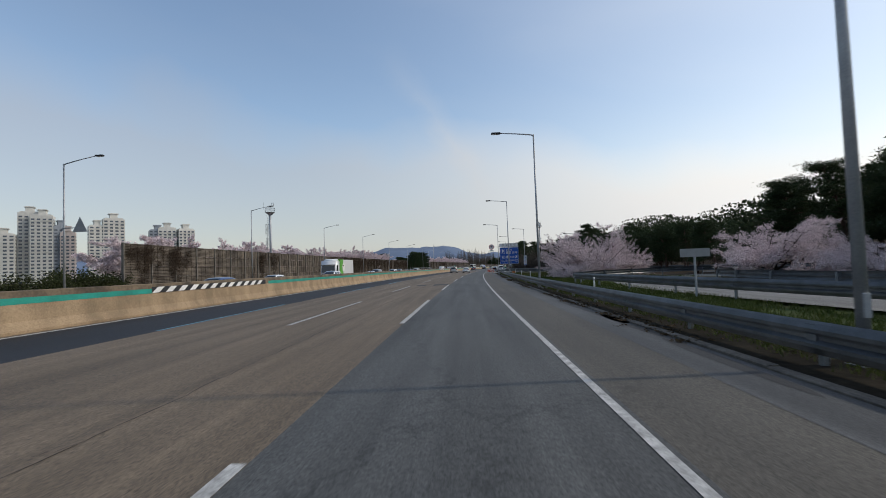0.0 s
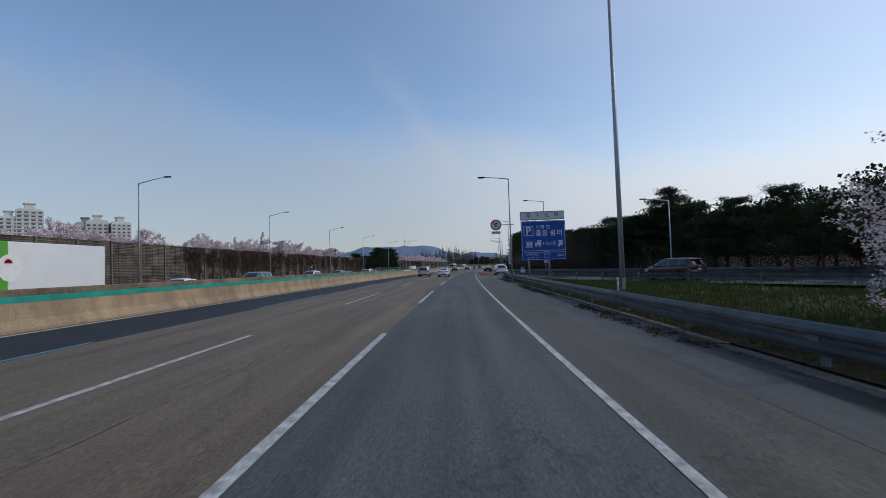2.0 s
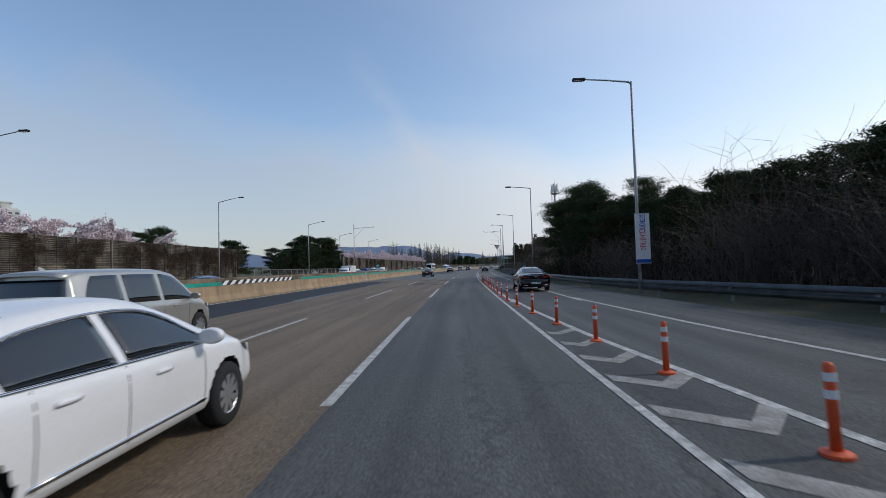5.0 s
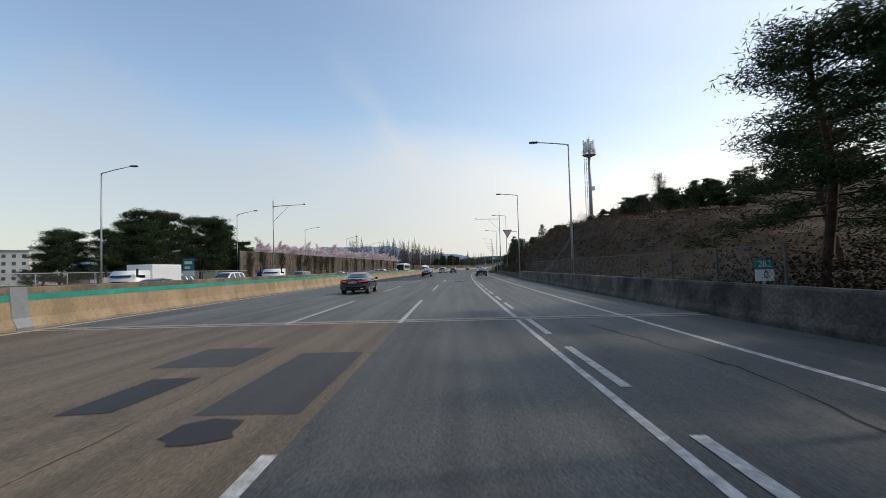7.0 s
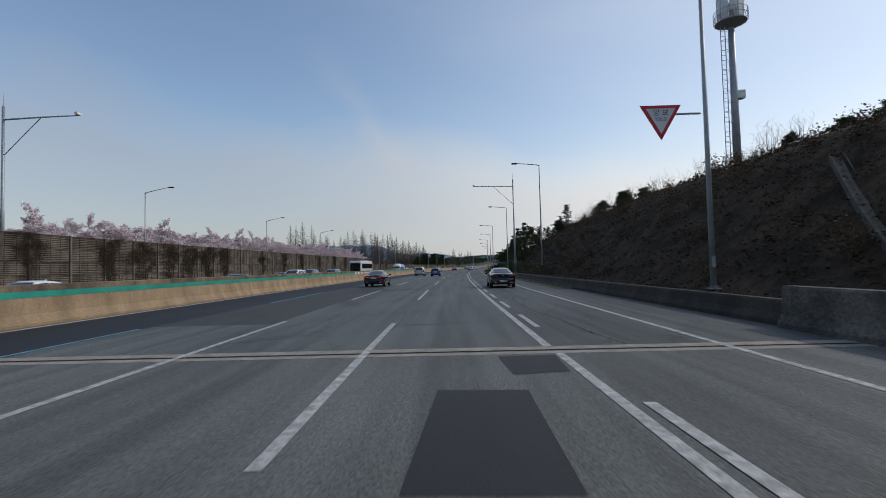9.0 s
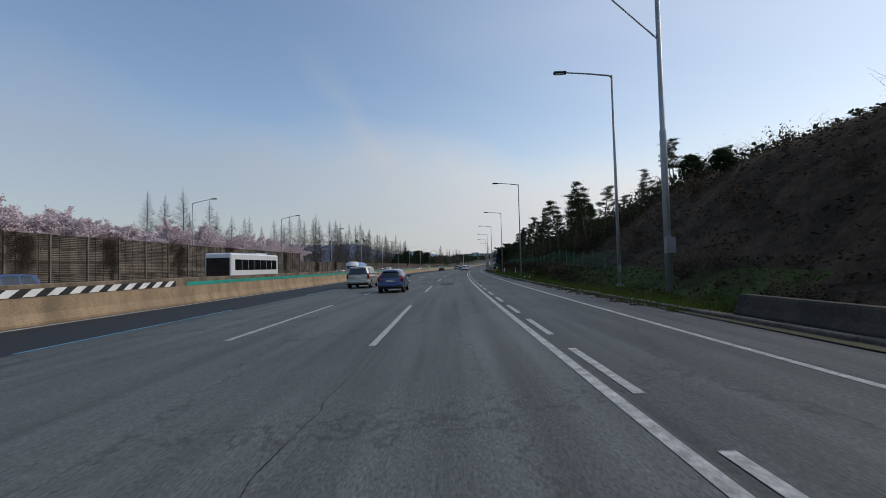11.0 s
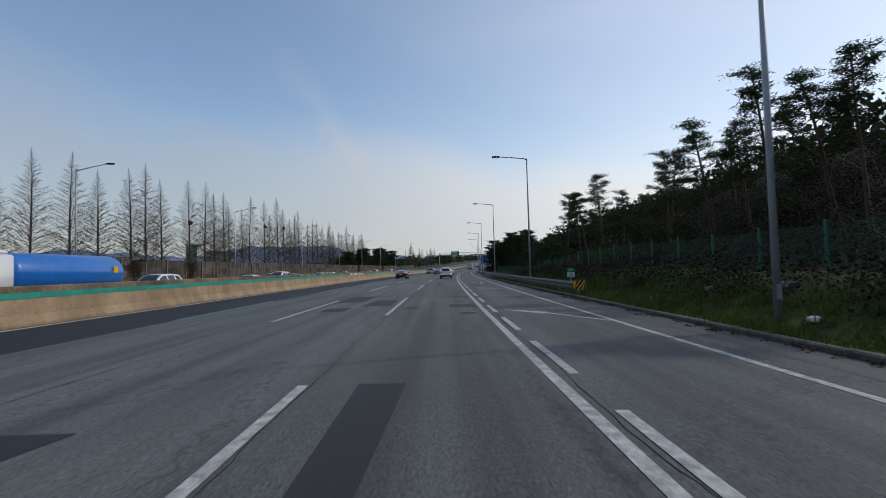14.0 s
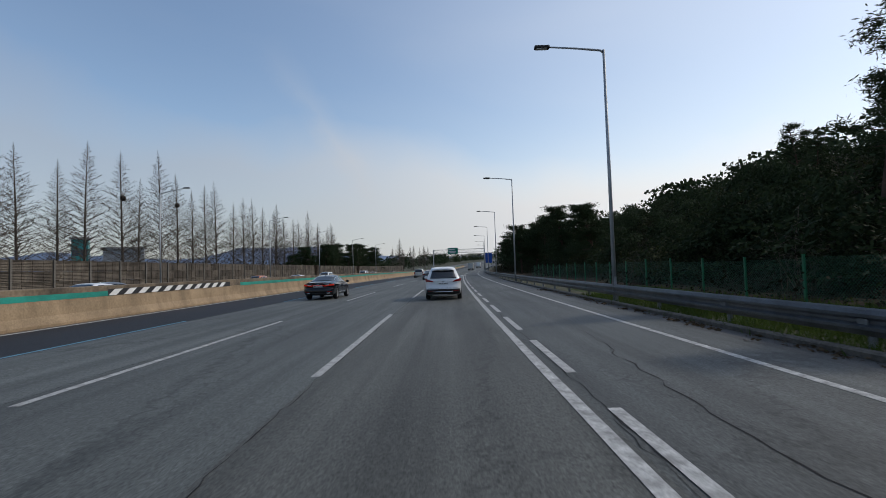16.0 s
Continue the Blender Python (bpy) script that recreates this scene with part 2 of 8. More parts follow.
M_ASPH = paving("asphalt_worn", (0.0621, 0.0643, 0.0643), (0.0838, 0.0861, 0.0838), crack=0.35)
M_TAN = paving("concrete_tan", (0.127, 0.095, 0.063), (0.155, 0.118, 0.081), crack=0.25, streak=0.3)
M_GREY = paving("concrete_grey", (0.0879, 0.0950, 0.0911), (0.1124, 0.1223, 0.1164), crack=0.4, streak=0.3)
M_SIDE = paving("side_lane", (0.068, 0.074, 0.073), (0.092, 0.099, 0.097), crack=0.4, streak=0.3)
M_LATE = paving("asphalt_late", (0.0751, 0.0775, 0.0719), (0.0987, 0.1025, 0.0940), crack=0.35)
M_NEW = paving("asphalt_new", (0.011, 0.0127, 0.017), (0.017, 0.0187, 0.0238), grain=0.25, streak=0.15)
M_DECK = paving("deck_asphalt", (0.1, 0.105, 0.1), (0.127, 0.132, 0.125), crack=0.15)
M_SHOULDER = paving("shoulder", (0.0626, 0.0558, 0.0456), (0.0840, 0.0755, 0.0619), crack=0.3, streak=0.2)
M_PATCH = paving("asphalt_patch", (0.0211, 0.0211, 0.0229), (0.0286, 0.0286, 0.0306), grain=0.2, streak=0.1)
M_GRIME = paving("gutter_grime", (0.05, 0.052, 0.054), (0.084, 0.086, 0.087), grain=0.5, streak=0.3)
M_DIRT = paving("silted_edge", (0.022, 0.022, 0.023), (0.04, 0.04, 0.04), grain=0.5, streak=0.2)
M_JOINT = mat("joint_concrete", (0.3, 0.275, 0.235), 0.85, var=0.3, scale=3)
M_WHITE = mat("road_paint", (0.46, 0.46, 0.445), 0.75, var=0.5, scale=5.0, fine=34, dark=(0.25, 0.25, 0.24))
M_BLUE_P = mat("blue_paint", (0.11, 0.29, 0.4), 0.7, var=0.35, scale=2.5)
M_BARRIER = mat("barrier_concrete", (0.335, 0.242, 0.15), 0.88, var=0.35, scale=0.9, fine=25, bump=0.2, per=0.05, stretch=(1, 1, 0.5))
M_STAIN = mat("barrier_top", (0.2, 0.152, 0.103), 0.9, var=0.45, scale=1.1, fine=18, dark=(0.075, 0.06, 0.045), per=0.06, stretch=(1, 0.6, 0.5))
M_TEAL = mat("teal_paint", (0.012, 0.28, 0.22), 0.6, var=0.3, scale=0.8)
M_BLACK = mat("black_paint", (0.02, 0.02, 0.022), 0.6)
M_OFFW = mat("white_paint", (0.75, 0.75, 0.73), 0.55, var=0.12)
M_STEEL = mat("galvanised_steel", (0.2, 0.22, 0.24), 0.45, 0.75, var=0.25, scale=1.5)
M_POLE = mat("pole_steel", (0.36, 0.38, 0.4), 0.5, 0.5, var=0.2, scale=1.2)
M_GRASS = mat("grass_soil", (0.062, 0.058, 0.032), 0.95, var=0.5, scale=0.25, fine=9, dark=(0.032, 0.036, 0.014))
M_TURF = mat("turf", (0.05, 0.075, 0.02), 0.95, var=0.5, scale=0.6, fine=7, dark=(0.03, 0.035, 0.014), bump=0.6, spec=0.1)
M_SOIL = mat("slope_soil", (0.062, 0.044, 0.03), 0.97, var=0.6, scale=0.55, fine=3.5, dark=(0.026, 0.02, 0.014), bump=1.0, spec=0.1)
# leaf litter; the shade below the trees is put into its dark colour
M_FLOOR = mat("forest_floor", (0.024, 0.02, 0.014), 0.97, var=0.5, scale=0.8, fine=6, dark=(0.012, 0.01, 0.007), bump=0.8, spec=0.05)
M_KERB = mat("kerb_concrete", (0.12, 0.107, 0.09), 0.92, var=0.5, scale=1.2, fine=20, bump=0.2)

# ---- the line of the road: s metres along it, l metres to its right, on a long right-hand bend ----
R = 2000.4


def rise(s):
    d = max(0.0, s - 560.0)
    return d * d * 0.015 / 200 if d < 200 else 3.0 * d * 0.01 - 3.0


def W(s, l, z=0.0):
    a = s / R
    return Vector((R - (R - l) * math.cos(a), (R - l) * math.sin(a), z + rise(s)))


def at(s, l, z=0.0, turn=0.0):
    """The pose of a thing beside the road, its own y along the road; turn: degrees to its left."""
    w = W(s, l, z)
    return pose(w.x, w.y, w.z, 0, 0, -math.degrees(s / R) + turn)


def mesh_of(name, verts, faces, material=None, smooth=False, uvs=None):
    me = bpy.data.meshes.new(name)
    me.from_pydata(verts, [], faces)
    if material:
        me.materials.append(material)
    if smooth:
        me.polygons.foreach_set("use_smooth", [True] * len(me.polygons))
    if uvs is not None:
        lay = me.uv_layers.new(name="road")
        idx = np.empty(len(me.loops), dtype=np.int32)
        me.loops.foreach_get("vertex_index", idx)
        lay.data.foreach_set("uv", np.asarray(uvs, dtype=np.float32)[idx].ravel())
    me.update()
    return me


def steps(a, b, d):
    n = max(1, round((b - a) / d))
    return [a + (b - a) * i / n for i in range(n + 1)]


def sweep(s0, s1, profile, d=5.0, close=False, caps=False):
    """Verts, faces and road coordinates of a cross-section [(l, z), ...] drawn along the road."""
    ss, k = steps(s0, s1, d), len(profile)
    v, uv = [], []
    for s in ss:
        for l, z in profile:
            v.append(W(s, l, z))
            uv.append((l, s))
    f = []
    m = k if close else k - 1
    for i in range(len(ss) - 1):
        for j in range(m):
            a, b = i * k + j, i * k + (j + 1) % k
            f.append((a, b, b + k, a + k))
    if caps and close:
        f.append(tuple(range(k))[::-1])
        f.append(tuple((len(ss) - 1) * k + j for j in range(k)))
    return v, f, uv


def strip(name, s0, s1, l0, l1, z, material, d=5.0, parent=None, cuts=1):
    prof = [(l0 + (l1 - l0) * i / cuts, z) for i in range(cuts + 1)]
    v, f, uv = sweep(s0, s1, prof, d)
    f = [q if (W(0, l1).x - W(0, l0).x) > 0 else q[::-1] for q in f]
    ob = new(name, mesh_of(name, v, f, material, uvs=uv))
    if parent:
        ob.parent = parent
    return ob


def hold(name, label="", category="", group="", kind="", m=None):
    ob = new(name)
    ob.empty_display_size = 0.2
    if m is not None:
        ob.matrix_world = m
    return tagged(ob, label, category, group, kind)


def part(name, me, material, parent, label="", m=None, smooth=False):
    """One mesh under a thing or a part. me: a bmesh or a mesh."""
    if isinstance(me, bmesh.types.BMesh):
        b = me
        me = bpy.data.meshes.new(name)
        b.to_mesh(me)
        b.free()
    if material and not me.materials:
        me.materials.append(material)
    if smooth:
        me.polygons.foreach_set("use_smooth", [True] * len(me.polygons))
    ob = new(name, me)
    ob.parent = parent
    if m is not None:
        ob.matrix_basis = m
    if label:
        ob["label"] = label
    return ob


def box(bm, x0, x1, y0, y1, z0, z1, bev=0.0):
    vs = [bm.verts.new(p) for p in ((x0, y0, z0), (x1, y0, z0), (x1, y1, z0), (x0, y1, z0), (x0, y0, z1), (x1, y0, z1), (x1, y1, z1), (x0, y1, z1))]
    fs = [bm.faces.new([vs[i] for i in q]) for q in ((3, 2, 1, 0), (4, 5, 6, 7), (0, 1, 5, 4), (1, 2, 6, 5), (2, 3, 7, 6), (3, 0, 4, 7))]
    if bev:
        es = list({e for f in fs for e in f.edges})
        bmesh.ops.bevel(bm, geom=es, offset=bev, segments=2, affect="EDGES", profile=0.5)
    return bm


def boxes(*bs, bev=0.0):
    bm = bmesh.new()
    for b in bs:
        if bev:
            t = bmesh.new()
            box(t, *b, bev=bev)
            me = bpy.data.meshes.new("t")
            t.to_mesh(me)
            t.free()
            bm.from_mesh(me)
            bpy.data.meshes.remove(me)
        else:
            box(bm, *b)
    return bm


def tube(bm, pts, radii, n=8, cap=True):
    """A round bar along points, with a radius at each."""
    rings = []
    pts = [Vector(p) for p in pts]
    for i, p in enumerate(pts):
        d = (pts[min(i + 1, len(pts) - 1)] - pts[max(i - 1, 0)]).normalized()
        u = d.orthogonal().normalized() if abs(d.z) > 0.9 else d.cross(Vector((0, 0, 1))).normalized()
        w = d.cross(u).normalized()
        r = radii[i] if isinstance(radii, (list, tuple)) else radii
        rings.append([bm.verts.new(p + (u * math.cos(2 * math.pi * k / n) + w * math.sin(2 * math.pi * k / n)) * r) for k in range(n)])
    for a, b in zip(rings, rings[1:]):
        for k in range(n):
            bm.faces.new((a[k], a[(k + 1) % n], b[(k + 1) % n], b[k]))
    if cap:
        bm.faces.new(rings[0])
        bm.faces.new(rings[-1][::-1])
    bmesh.ops.recalc_face_normals(bm, faces=bm.faces[:])
    return bm


# ---- the ground: one sheet to the horizon ----
def smooth(a, b, x):
    t = min(1.0, max(0.0, (x - a) / (b - a)))
    return t * t * (3 - 2 * t)


def terrain(s, l):
    """Height of the ground, the roads left out."""
    z = -0.07
    if l > 5.0:
        # cut slope behind the low wall, with its crest
        cut = smooth(196, 222, s) * (0.6 + 0.4 * smooth(205, 262, s)) * (1 - smooth(318, 352, s))
        z += cut * (smooth(8.6, 22.0, l) * 8.8 + smooth(22, 60, l) * 5.0)
        # bank with the green fence, wooded hill behind it
        bank = smooth(318, 345, s) * (1 - smooth(545, 620, s))
        low = 1 - 0.75 * smooth(395, 425, s)
        z += bank * (smooth(7.2, 11.0, l) * 1.3 * low + smooth(12.5, 34, l) * (9.0 - 1.4 * smooth(400, 450, s)) + smooth(34, 110, l) * 9)
        # woods beyond the junction
        z += (1 - smooth(180, 215, s)) * (smooth(30, 120, l) * 14)
        z += smooth(520, 600, s) * smooth(14, 90, l) * 9
        z += smooth(120, 420, l) * 26
    if l < -36:
        z += -1.2 * smooth(36, 60, -l) + 6 * smooth(200, 700, -l)
    if l > 8 or l < -36:
        z += 0.35 * (noise.noise(Vector((s * 0.11, l * 0.13, 0)))) * smooth(8, 14, abs(l))
    return z


sg = steps(-900, -140, 60)[:-1] + steps(-140, 0, 10)[:-1] + steps(0, 560, 4)[:-1] + steps(560, 900, 17)[:-1] + steps(900, 3600, 90)
lg = steps(-1900, -300, 100)[:-1] + steps(-300, -60, 20)[:-1] + steps(-60, -36, 4)[:-1] + [-35, -20, -10, 0, 5] + steps(6, 40, 1.5)[:-1] + steps(40, 120, 8)[:-1] + steps(120, 1500, 92)
gv = [W(s, l, terrain(s, l)) for s in sg for l in lg]
gf, k = [], len(lg)
for i in range(len(sg) - 1):
    for j in range(k - 1):
        gf.append((i * k + j, i * k + j + 1, (i + 1) * k + j + 1, (i + 1) * k + j))
ground = new("ground", mesh_of("ground", gv, gf, M_GRASS, smooth=True))
ground.data.materials.append(M_SOIL)
ground.data.materials.append(M_TURF)
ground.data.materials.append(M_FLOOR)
for i in range(len(sg) - 1):
    for j in range(k - 1):
        if (198 < sg[i] < 345 and lg[j] > 8.4) or (345 <= sg[i] < 640 and lg[j] > 8.6) or (40 < sg[i] <= 198 and lg[j] > (21 if sg[i] < 150 else 9.8)):
            ground.data.polygons[i * (k - 1) + j].material_index = 1
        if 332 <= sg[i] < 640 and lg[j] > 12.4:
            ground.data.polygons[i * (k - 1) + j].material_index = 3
        if (296 < sg[i] < 440 and 5 <= lg[j] < 11.5) or (-20 < sg[i] < 112 and 5 <= lg[j] < 13):
            ground.data.polygons[i * (k - 1) + j].material_index = 2
tagged(ground, "uneven verge and hillside of dry grass and soil", "ground", kind="structure")

# ---- carriageways ----
road = hold("road", "eight-lane motorway of worn asphalt and tan concrete lanes", "road", kind="structure")
E_ = 1200
Z = 0.0
# own lane and shoulder
for s0, s1, m in ((-120, 195.2, M_ASPH), (195.9, 239.8, M_DECK), (240.6, 352, M_GREY), (352, E_, M_LATE)):
    strip("lane_surface", s0, s1, -1.75, 1.9, Z, m, parent=road)
for s0, s1, m in ((-120, 195.2, M_TAN), (195.9, 239.8, M_DECK), (240.6, E_, M_GREY)):
    strip("lane_surface", s0, s1, -5.4, -1.75, Z, m, parent=road)
    strip("lane_surface", s0, s1, -9.25, -5.4, Z, m if s0 != 240.6 else M_GREY, parent=road)
for s0, s1, m in ((-120, 189, M_NEW), (189, 195.2, M_TAN), (195.9, 239.8, M_DECK), (240.6, E_, M_NEW)):
    strip("bus_lane_surface", s0, s1, -13.56, -9.25, Z, m, parent=road)
    strip("median_gutter", s0, s1, -14.3, -13.56, Z, M_TAN if m is M_NEW else m, parent=road)
for s0, s1, m in ((-120, 122, M_SHOULDER), (122, 195.2, M_ASPH), (195.9, 239.8, M_DECK), (240.6, E_, M_SIDE)):
    strip("shoulder_surface", s0, s1, 1.9, 5.15 if s1 == 122 else 8.05 if s0 == 240.6 else 7.6, Z, m, parent=road)
for s0, s1, m in ((-120, 195.2, M_TAN), (195.9, 239.8, M_DECK), (240.6, E_, M_GREY)):
    strip("opposite_surface", s0, s1, -32.5, -14.3, Z, m, parent=road, cuts=3)
for s in (195.2, 239.8):
    for a, b, m in ((0, 0.28, M_JOINT), (0.28, 0.42, M_BLACK), (0.42, 0.78, M_JOINT)):
        strip("expansion_joint", s + a, s + b, -32.5, 7.6, 0.004 if m is M_JOINT else -0.01, m, parent=road, d=1)

for a in range(-60, 116, 8):
    strip("gutter_grime", a, a + 8, 3.45, 4.66 if a < 56 else 5.12, 0.003, M_GRIME, parent=road)
for a in range(243, 299, 8):
    strip("gutter_grime", a, a + 8, 6.5 + random.uniform(-0.3, 0.35), 7.78, 0.003, M_GRIME, parent=road)
for a in range(300, 480, 8):
    strip("gutter_grime", a, a + 8, 6.0 + random.uniform(-0.3, 0.35), 6.8, 0.003, M_GRIME, parent=road)

# ---- markings ----
def stripe(name, s0, s1, l, w, material=None, z=0.006, d=5.0):
    return strip(name, s0, s1, l - w / 2, l + w / 2, z, material or M_WHITE, d=d, parent=road)


def dash_mesh(name, length, w, material, z=0.006):
    v = [(-w / 2, 0, z), (w / 2, 0, z), (w / 2, length, z), (-w / 2, length, z)]
    return mesh_of(name, v, [(0, 1, 2, 3)], material, uvs=[(p[0], p[1]) for p in v])


dash = dash_mesh("lane_dash", 10.0, 0.15, M_WHITE)
for k in range(-3, 40):
    for l, off in ((-1.8, 0), (-5.4, 0.4 if k < 11 else 1.2 if k < 15 else -1.2)):
        ob = new("lane_dash", dash)
        ob.parent = road
        ob.matrix_basis = at(20 * k + 15 + off, l)
    if not 9 <= k <= 10:
        blue = new("blue_dash", dash_mesh("blue_dash", 10.0, 0.13, M_BLUE_P) if k == -3 else bpy.data.objects["blue_dash"].data)
        blue.parent = road
        blue.matrix_basis = at(20 * k + 15, -9.32, 0.002)
for a, b, l, w in ((-120, 195.2, 1.775, 0.12), (195.9, 239.8, 1.81, 0.16), (240.6, 900, 1.755, 0.17)):
    stripe("edge_line", a, b, l, w, z=0.007)
stripe("edge_line", -120, 900, -13.42, 0.25)
stripe("edge_line", 150, 900, 5.1, 0.15)
stripe("edge_line", -120, 900, -15.9, 0.15)
stripe("edge_line", -120, 900, -30.3, 0.15)
for k in range(-3, 40):
    for l in (-19.5, -23.1, -26.7):
        ob = new("lane_dash", dash)
        ob.parent = road
        ob.matrix_basis = at(20 * k + 8, l)
short = dash_mesh("merge_dash", 3.15, 0.155, M_WHITE)
starts = [182.1 + 4.95 * k + (1.9 if 2 < k < 11 else 0) for k in range(70) if not 10 < k < 20]
for s in starts + [243.5, 249.4, 255.2, 260.9, 266.7, 271.7, 276.5]:
    ob = new("merge_dash", short)
    ob.parent = road
    ob.matrix_basis = at(s, 2.11, 0.003)

# ---- median barrier ----
median = hold("median_barrier", "tan concrete median barrier with a teal stripe and dark stained top", "barrier", kind="structure")
HATCH = ((21.7, 33.5), (156.6, 168.3), (296.6, 309.0), (427.5, 438.5))


# each cast length is a piece of its own, with a narrow joint
LEN = 12.0
L_MED = -14.35
REAL = LEN * (R - L_MED) / R  # a cast length along its own line
bprof = [(-0.42, 0), (-0.42, 0.09), (-0.26, 0.38), (-0.19, 0.96), (0.19, 0.96), (0.26, 0.38), (0.42, 0.09), (0.42, 0)]
tprof = [(-0.19, 0.96), (-0.165, 1.34), (-0.14, 1.37), (0.14, 1.37), (0.165, 1.34), (0.19, 0.96)]
def prism(prof, y0, y1):
    k = len(prof)
    v = [(x, y, z) for y in (y0, y1) for x, z in prof]
    f = [(j, (j + 1) % k, k + (j + 1) % k, k + j) for j in range(k)] + [tuple(range(k))[::-1], tuple(range(k, 2 * k))]
    return v, [q[::-1] for q in f]


low_me = mesh_of("barrier_block", *prism(bprof, 0.002 - REAL / 2, REAL / 2 - 0.002), M_BARRIER)
top_me = mesh_of("barrier_cap", *prism(tprof, 0.002 - REAL / 2, REAL / 2 - 0.002), M_STAIN)
for k in range(-6, 62):
    s = k * LEN
    for nm, me in (("barrier_block", low_me), ("barrier_cap", top_me)):
        ob = new(nm, me)
        ob.parent = median
        ob.matrix_basis = at(s + LEN / 2, L_MED)


def hatched(s):
    return any(a <= s < b for a, b in HATCH)


tv, tf = [], []
for s in steps(-72, 720, 2.0):
    if hatched(s):
        continue
    i = len(tv)
    for q in (s, s + 2.0):
        for l, z in ((0.197, 0.93), (0.187, 1.14)):
            tv.append(W(q, L_MED + l + 0.004, z))
    tf.append((i, i + 2, i + 3, i + 1))
stripe_ob = new("teal_stripe", mesh_of("teal_stripe", tv, tf, M_TEAL))
stripe_ob.parent = median
hv, hf, bv, bf = [], [], [], []
for a, b in HATCH:
    n = int((b - a) / 0.95)
    for q0 in steps(a, b, 1.0)[:-1]:
        i = len(bv)
        for q in (q0, q0 + (b - a) / max(1, round(b - a))):
            for l, z in ((0.199, 0.94), (0.182, 1.22)):
                bv.append(W(q, L_MED + l + 0.009, z))
        bf.append((i, i + 2, i + 3, i + 1))
    for k in range(n):
        s = a + 0.95 * k
        i = len(hv)
        for q, z, l in ((s, 0.95, 0.199), (s + 0.48, 0.95, 0.199), (s + 0.9, 1.21, 0.183), (s + 0.42, 1.21, 0.183)):
            hv.append(W(q, L_MED + l + 0.015, z))
        hf.append((i, i + 1, i + 2, i + 3))
for nm, v, f, m in (("hatch_ground", bv, bf, M_BLACK), ("hatch_stripe", hv, hf, M_OFFW)):
    ob = new(nm, mesh_of(nm, v, f, m))
    ob.parent = median

# ---- kerbs, gutter and gravel verge on the near side ----
kerb = hold("kerb", "low worn concrete kerb along the shoulder", "kerb", kind="structure")
def kerb_run(s0, s1, l0, piece=2.0, h=0.12):
    me = mesh_of("kerb_stone", *prism([(0, -0.1), (0, h * 0.75), (0.04, h), (0.18, h), (0.18, -0.1)], 0.006, piece - 0.006), M_KERB)
    n = int((s1 - s0) / piece)
    for i in range(n):
        ob = new("kerb_stone", me)
        ob.parent = kerb
        t = i / max(1, n - 1)
        ob.matrix_basis = at(s0 + i * piece, l0 if not callable(l0) else l0(s0 + i * piece), random.uniform(-0.012, 0.012))


kerb_run(-30, 117, lambda s: 4.42 + 0.5 * smooth(50, 66, s) + 0.4 * smooth(98, 117, s), h=0.045)
kerb_run(262, 470, lambda s: 7.75 - 1.0 * smooth(262, 330, s), piece=2.0)
# grassy verge beside the kerb, up to the rails
verge = strip("verge", -120, 58, 4.6, 6.4, 0.035, M_FLOOR, d=2, cuts=3)
verge3 = strip("verge", 58, 112, 5.08, 6.4, 0.035, M_FLOOR, d=2, cuts=3)
for ob in (verge, verge3):
    tagged(ob, "narrow strip of soil and grass beside the kerb", "verge", kind="structure")
verge2 = strip("verge", 262, 480, 6.9, 8.0, 0.03, M_GRASS, d=2, cuts=2)
tagged(verge2, "strip of soil beside the kerb", "verge", kind="structure")

# ---- lamp posts ----
def lamp_post(name, height, arm, label, dn=0.09, up=0.2):
    ob = hold(name, label, "street lamp", group="street lamps along the motorway")
    bm = bmesh.new()
    tube(bm, [(0, 0, 0), (0, 0, height * 0.5), (0, 0, height)], [dn, dn * 0.8, dn * 0.6], 10)
    part("pole", bm, M_POLE, ob, smooth=True)
    part("base_plate", boxes((-0.17, 0.17, -0.17, 0.17, 0, 0.04), (-0.1, 0.1, -0.1, 0.1, 0.04, 0.1), bev=0.01), M_STEEL, ob)
    part("service_hatch", boxes((-0.05, 0.05, -dn - 0.012, -dn + 0.02, 0.7, 1.05), bev=0.006), M_POLE, ob)
    bm = bmesh.new()
    tube(bm, [(0.0, 0, height - 0.12), (-0.15, 0, height - 0.02), (-arm * 0.5, 0, height + up * 0.5), (-arm, 0, height + up)], [0.05, 0.05, 0.042, 0.035], 8)
    part("arm", bm, M_POLE, ob, smooth=True)
    bm = bmesh.new()
    box(bm, -arm - 0.62, -arm + 0.04, -0.13, 0.13, height + up - 0.07, height + up + 0.07, bev=0.05)
    head = part("lamp_head", bm, M_BLACK, ob)
    part("diffuser", boxes((-arm - 0.55, -arm - 0.1, -0.1, 0.1, height + up - 0.078, height + up - 0.065)), M_OFFW, head)
    return ob


RIGHT_POLES = ((7.95, 5.75), (34.3, 5.12), (68.8, 5.45), (99.2, 4.95, -0.75), (103.4, 21.9, -3.0), (122.8, 12.0, -0.05), (153.4, 8.9), (186.0, 8.25), (216.6, 8.75), (246.5, 8.35, 0.7), (281.9, 9.4, 1.6), (309.2, 8.4, 0.4), (339.4, 7.6), (369.2, 8.0), (398.2, 7.55), (427.6, 7.3), (457, 7.0), (486, 7.3), (515, 7.3), (545, 7.3), (575, 7.3), (606, 7.3))
LEFT_POLES = (8, 36.2, 67.0, 98.0, 128.0, 159.0, 188.6, 221.5, 253.4, 283.5, 316.3, 347.0, 368.8, 398.7, 428.5, 458.5, 488, 515, 545, 575)
post = None
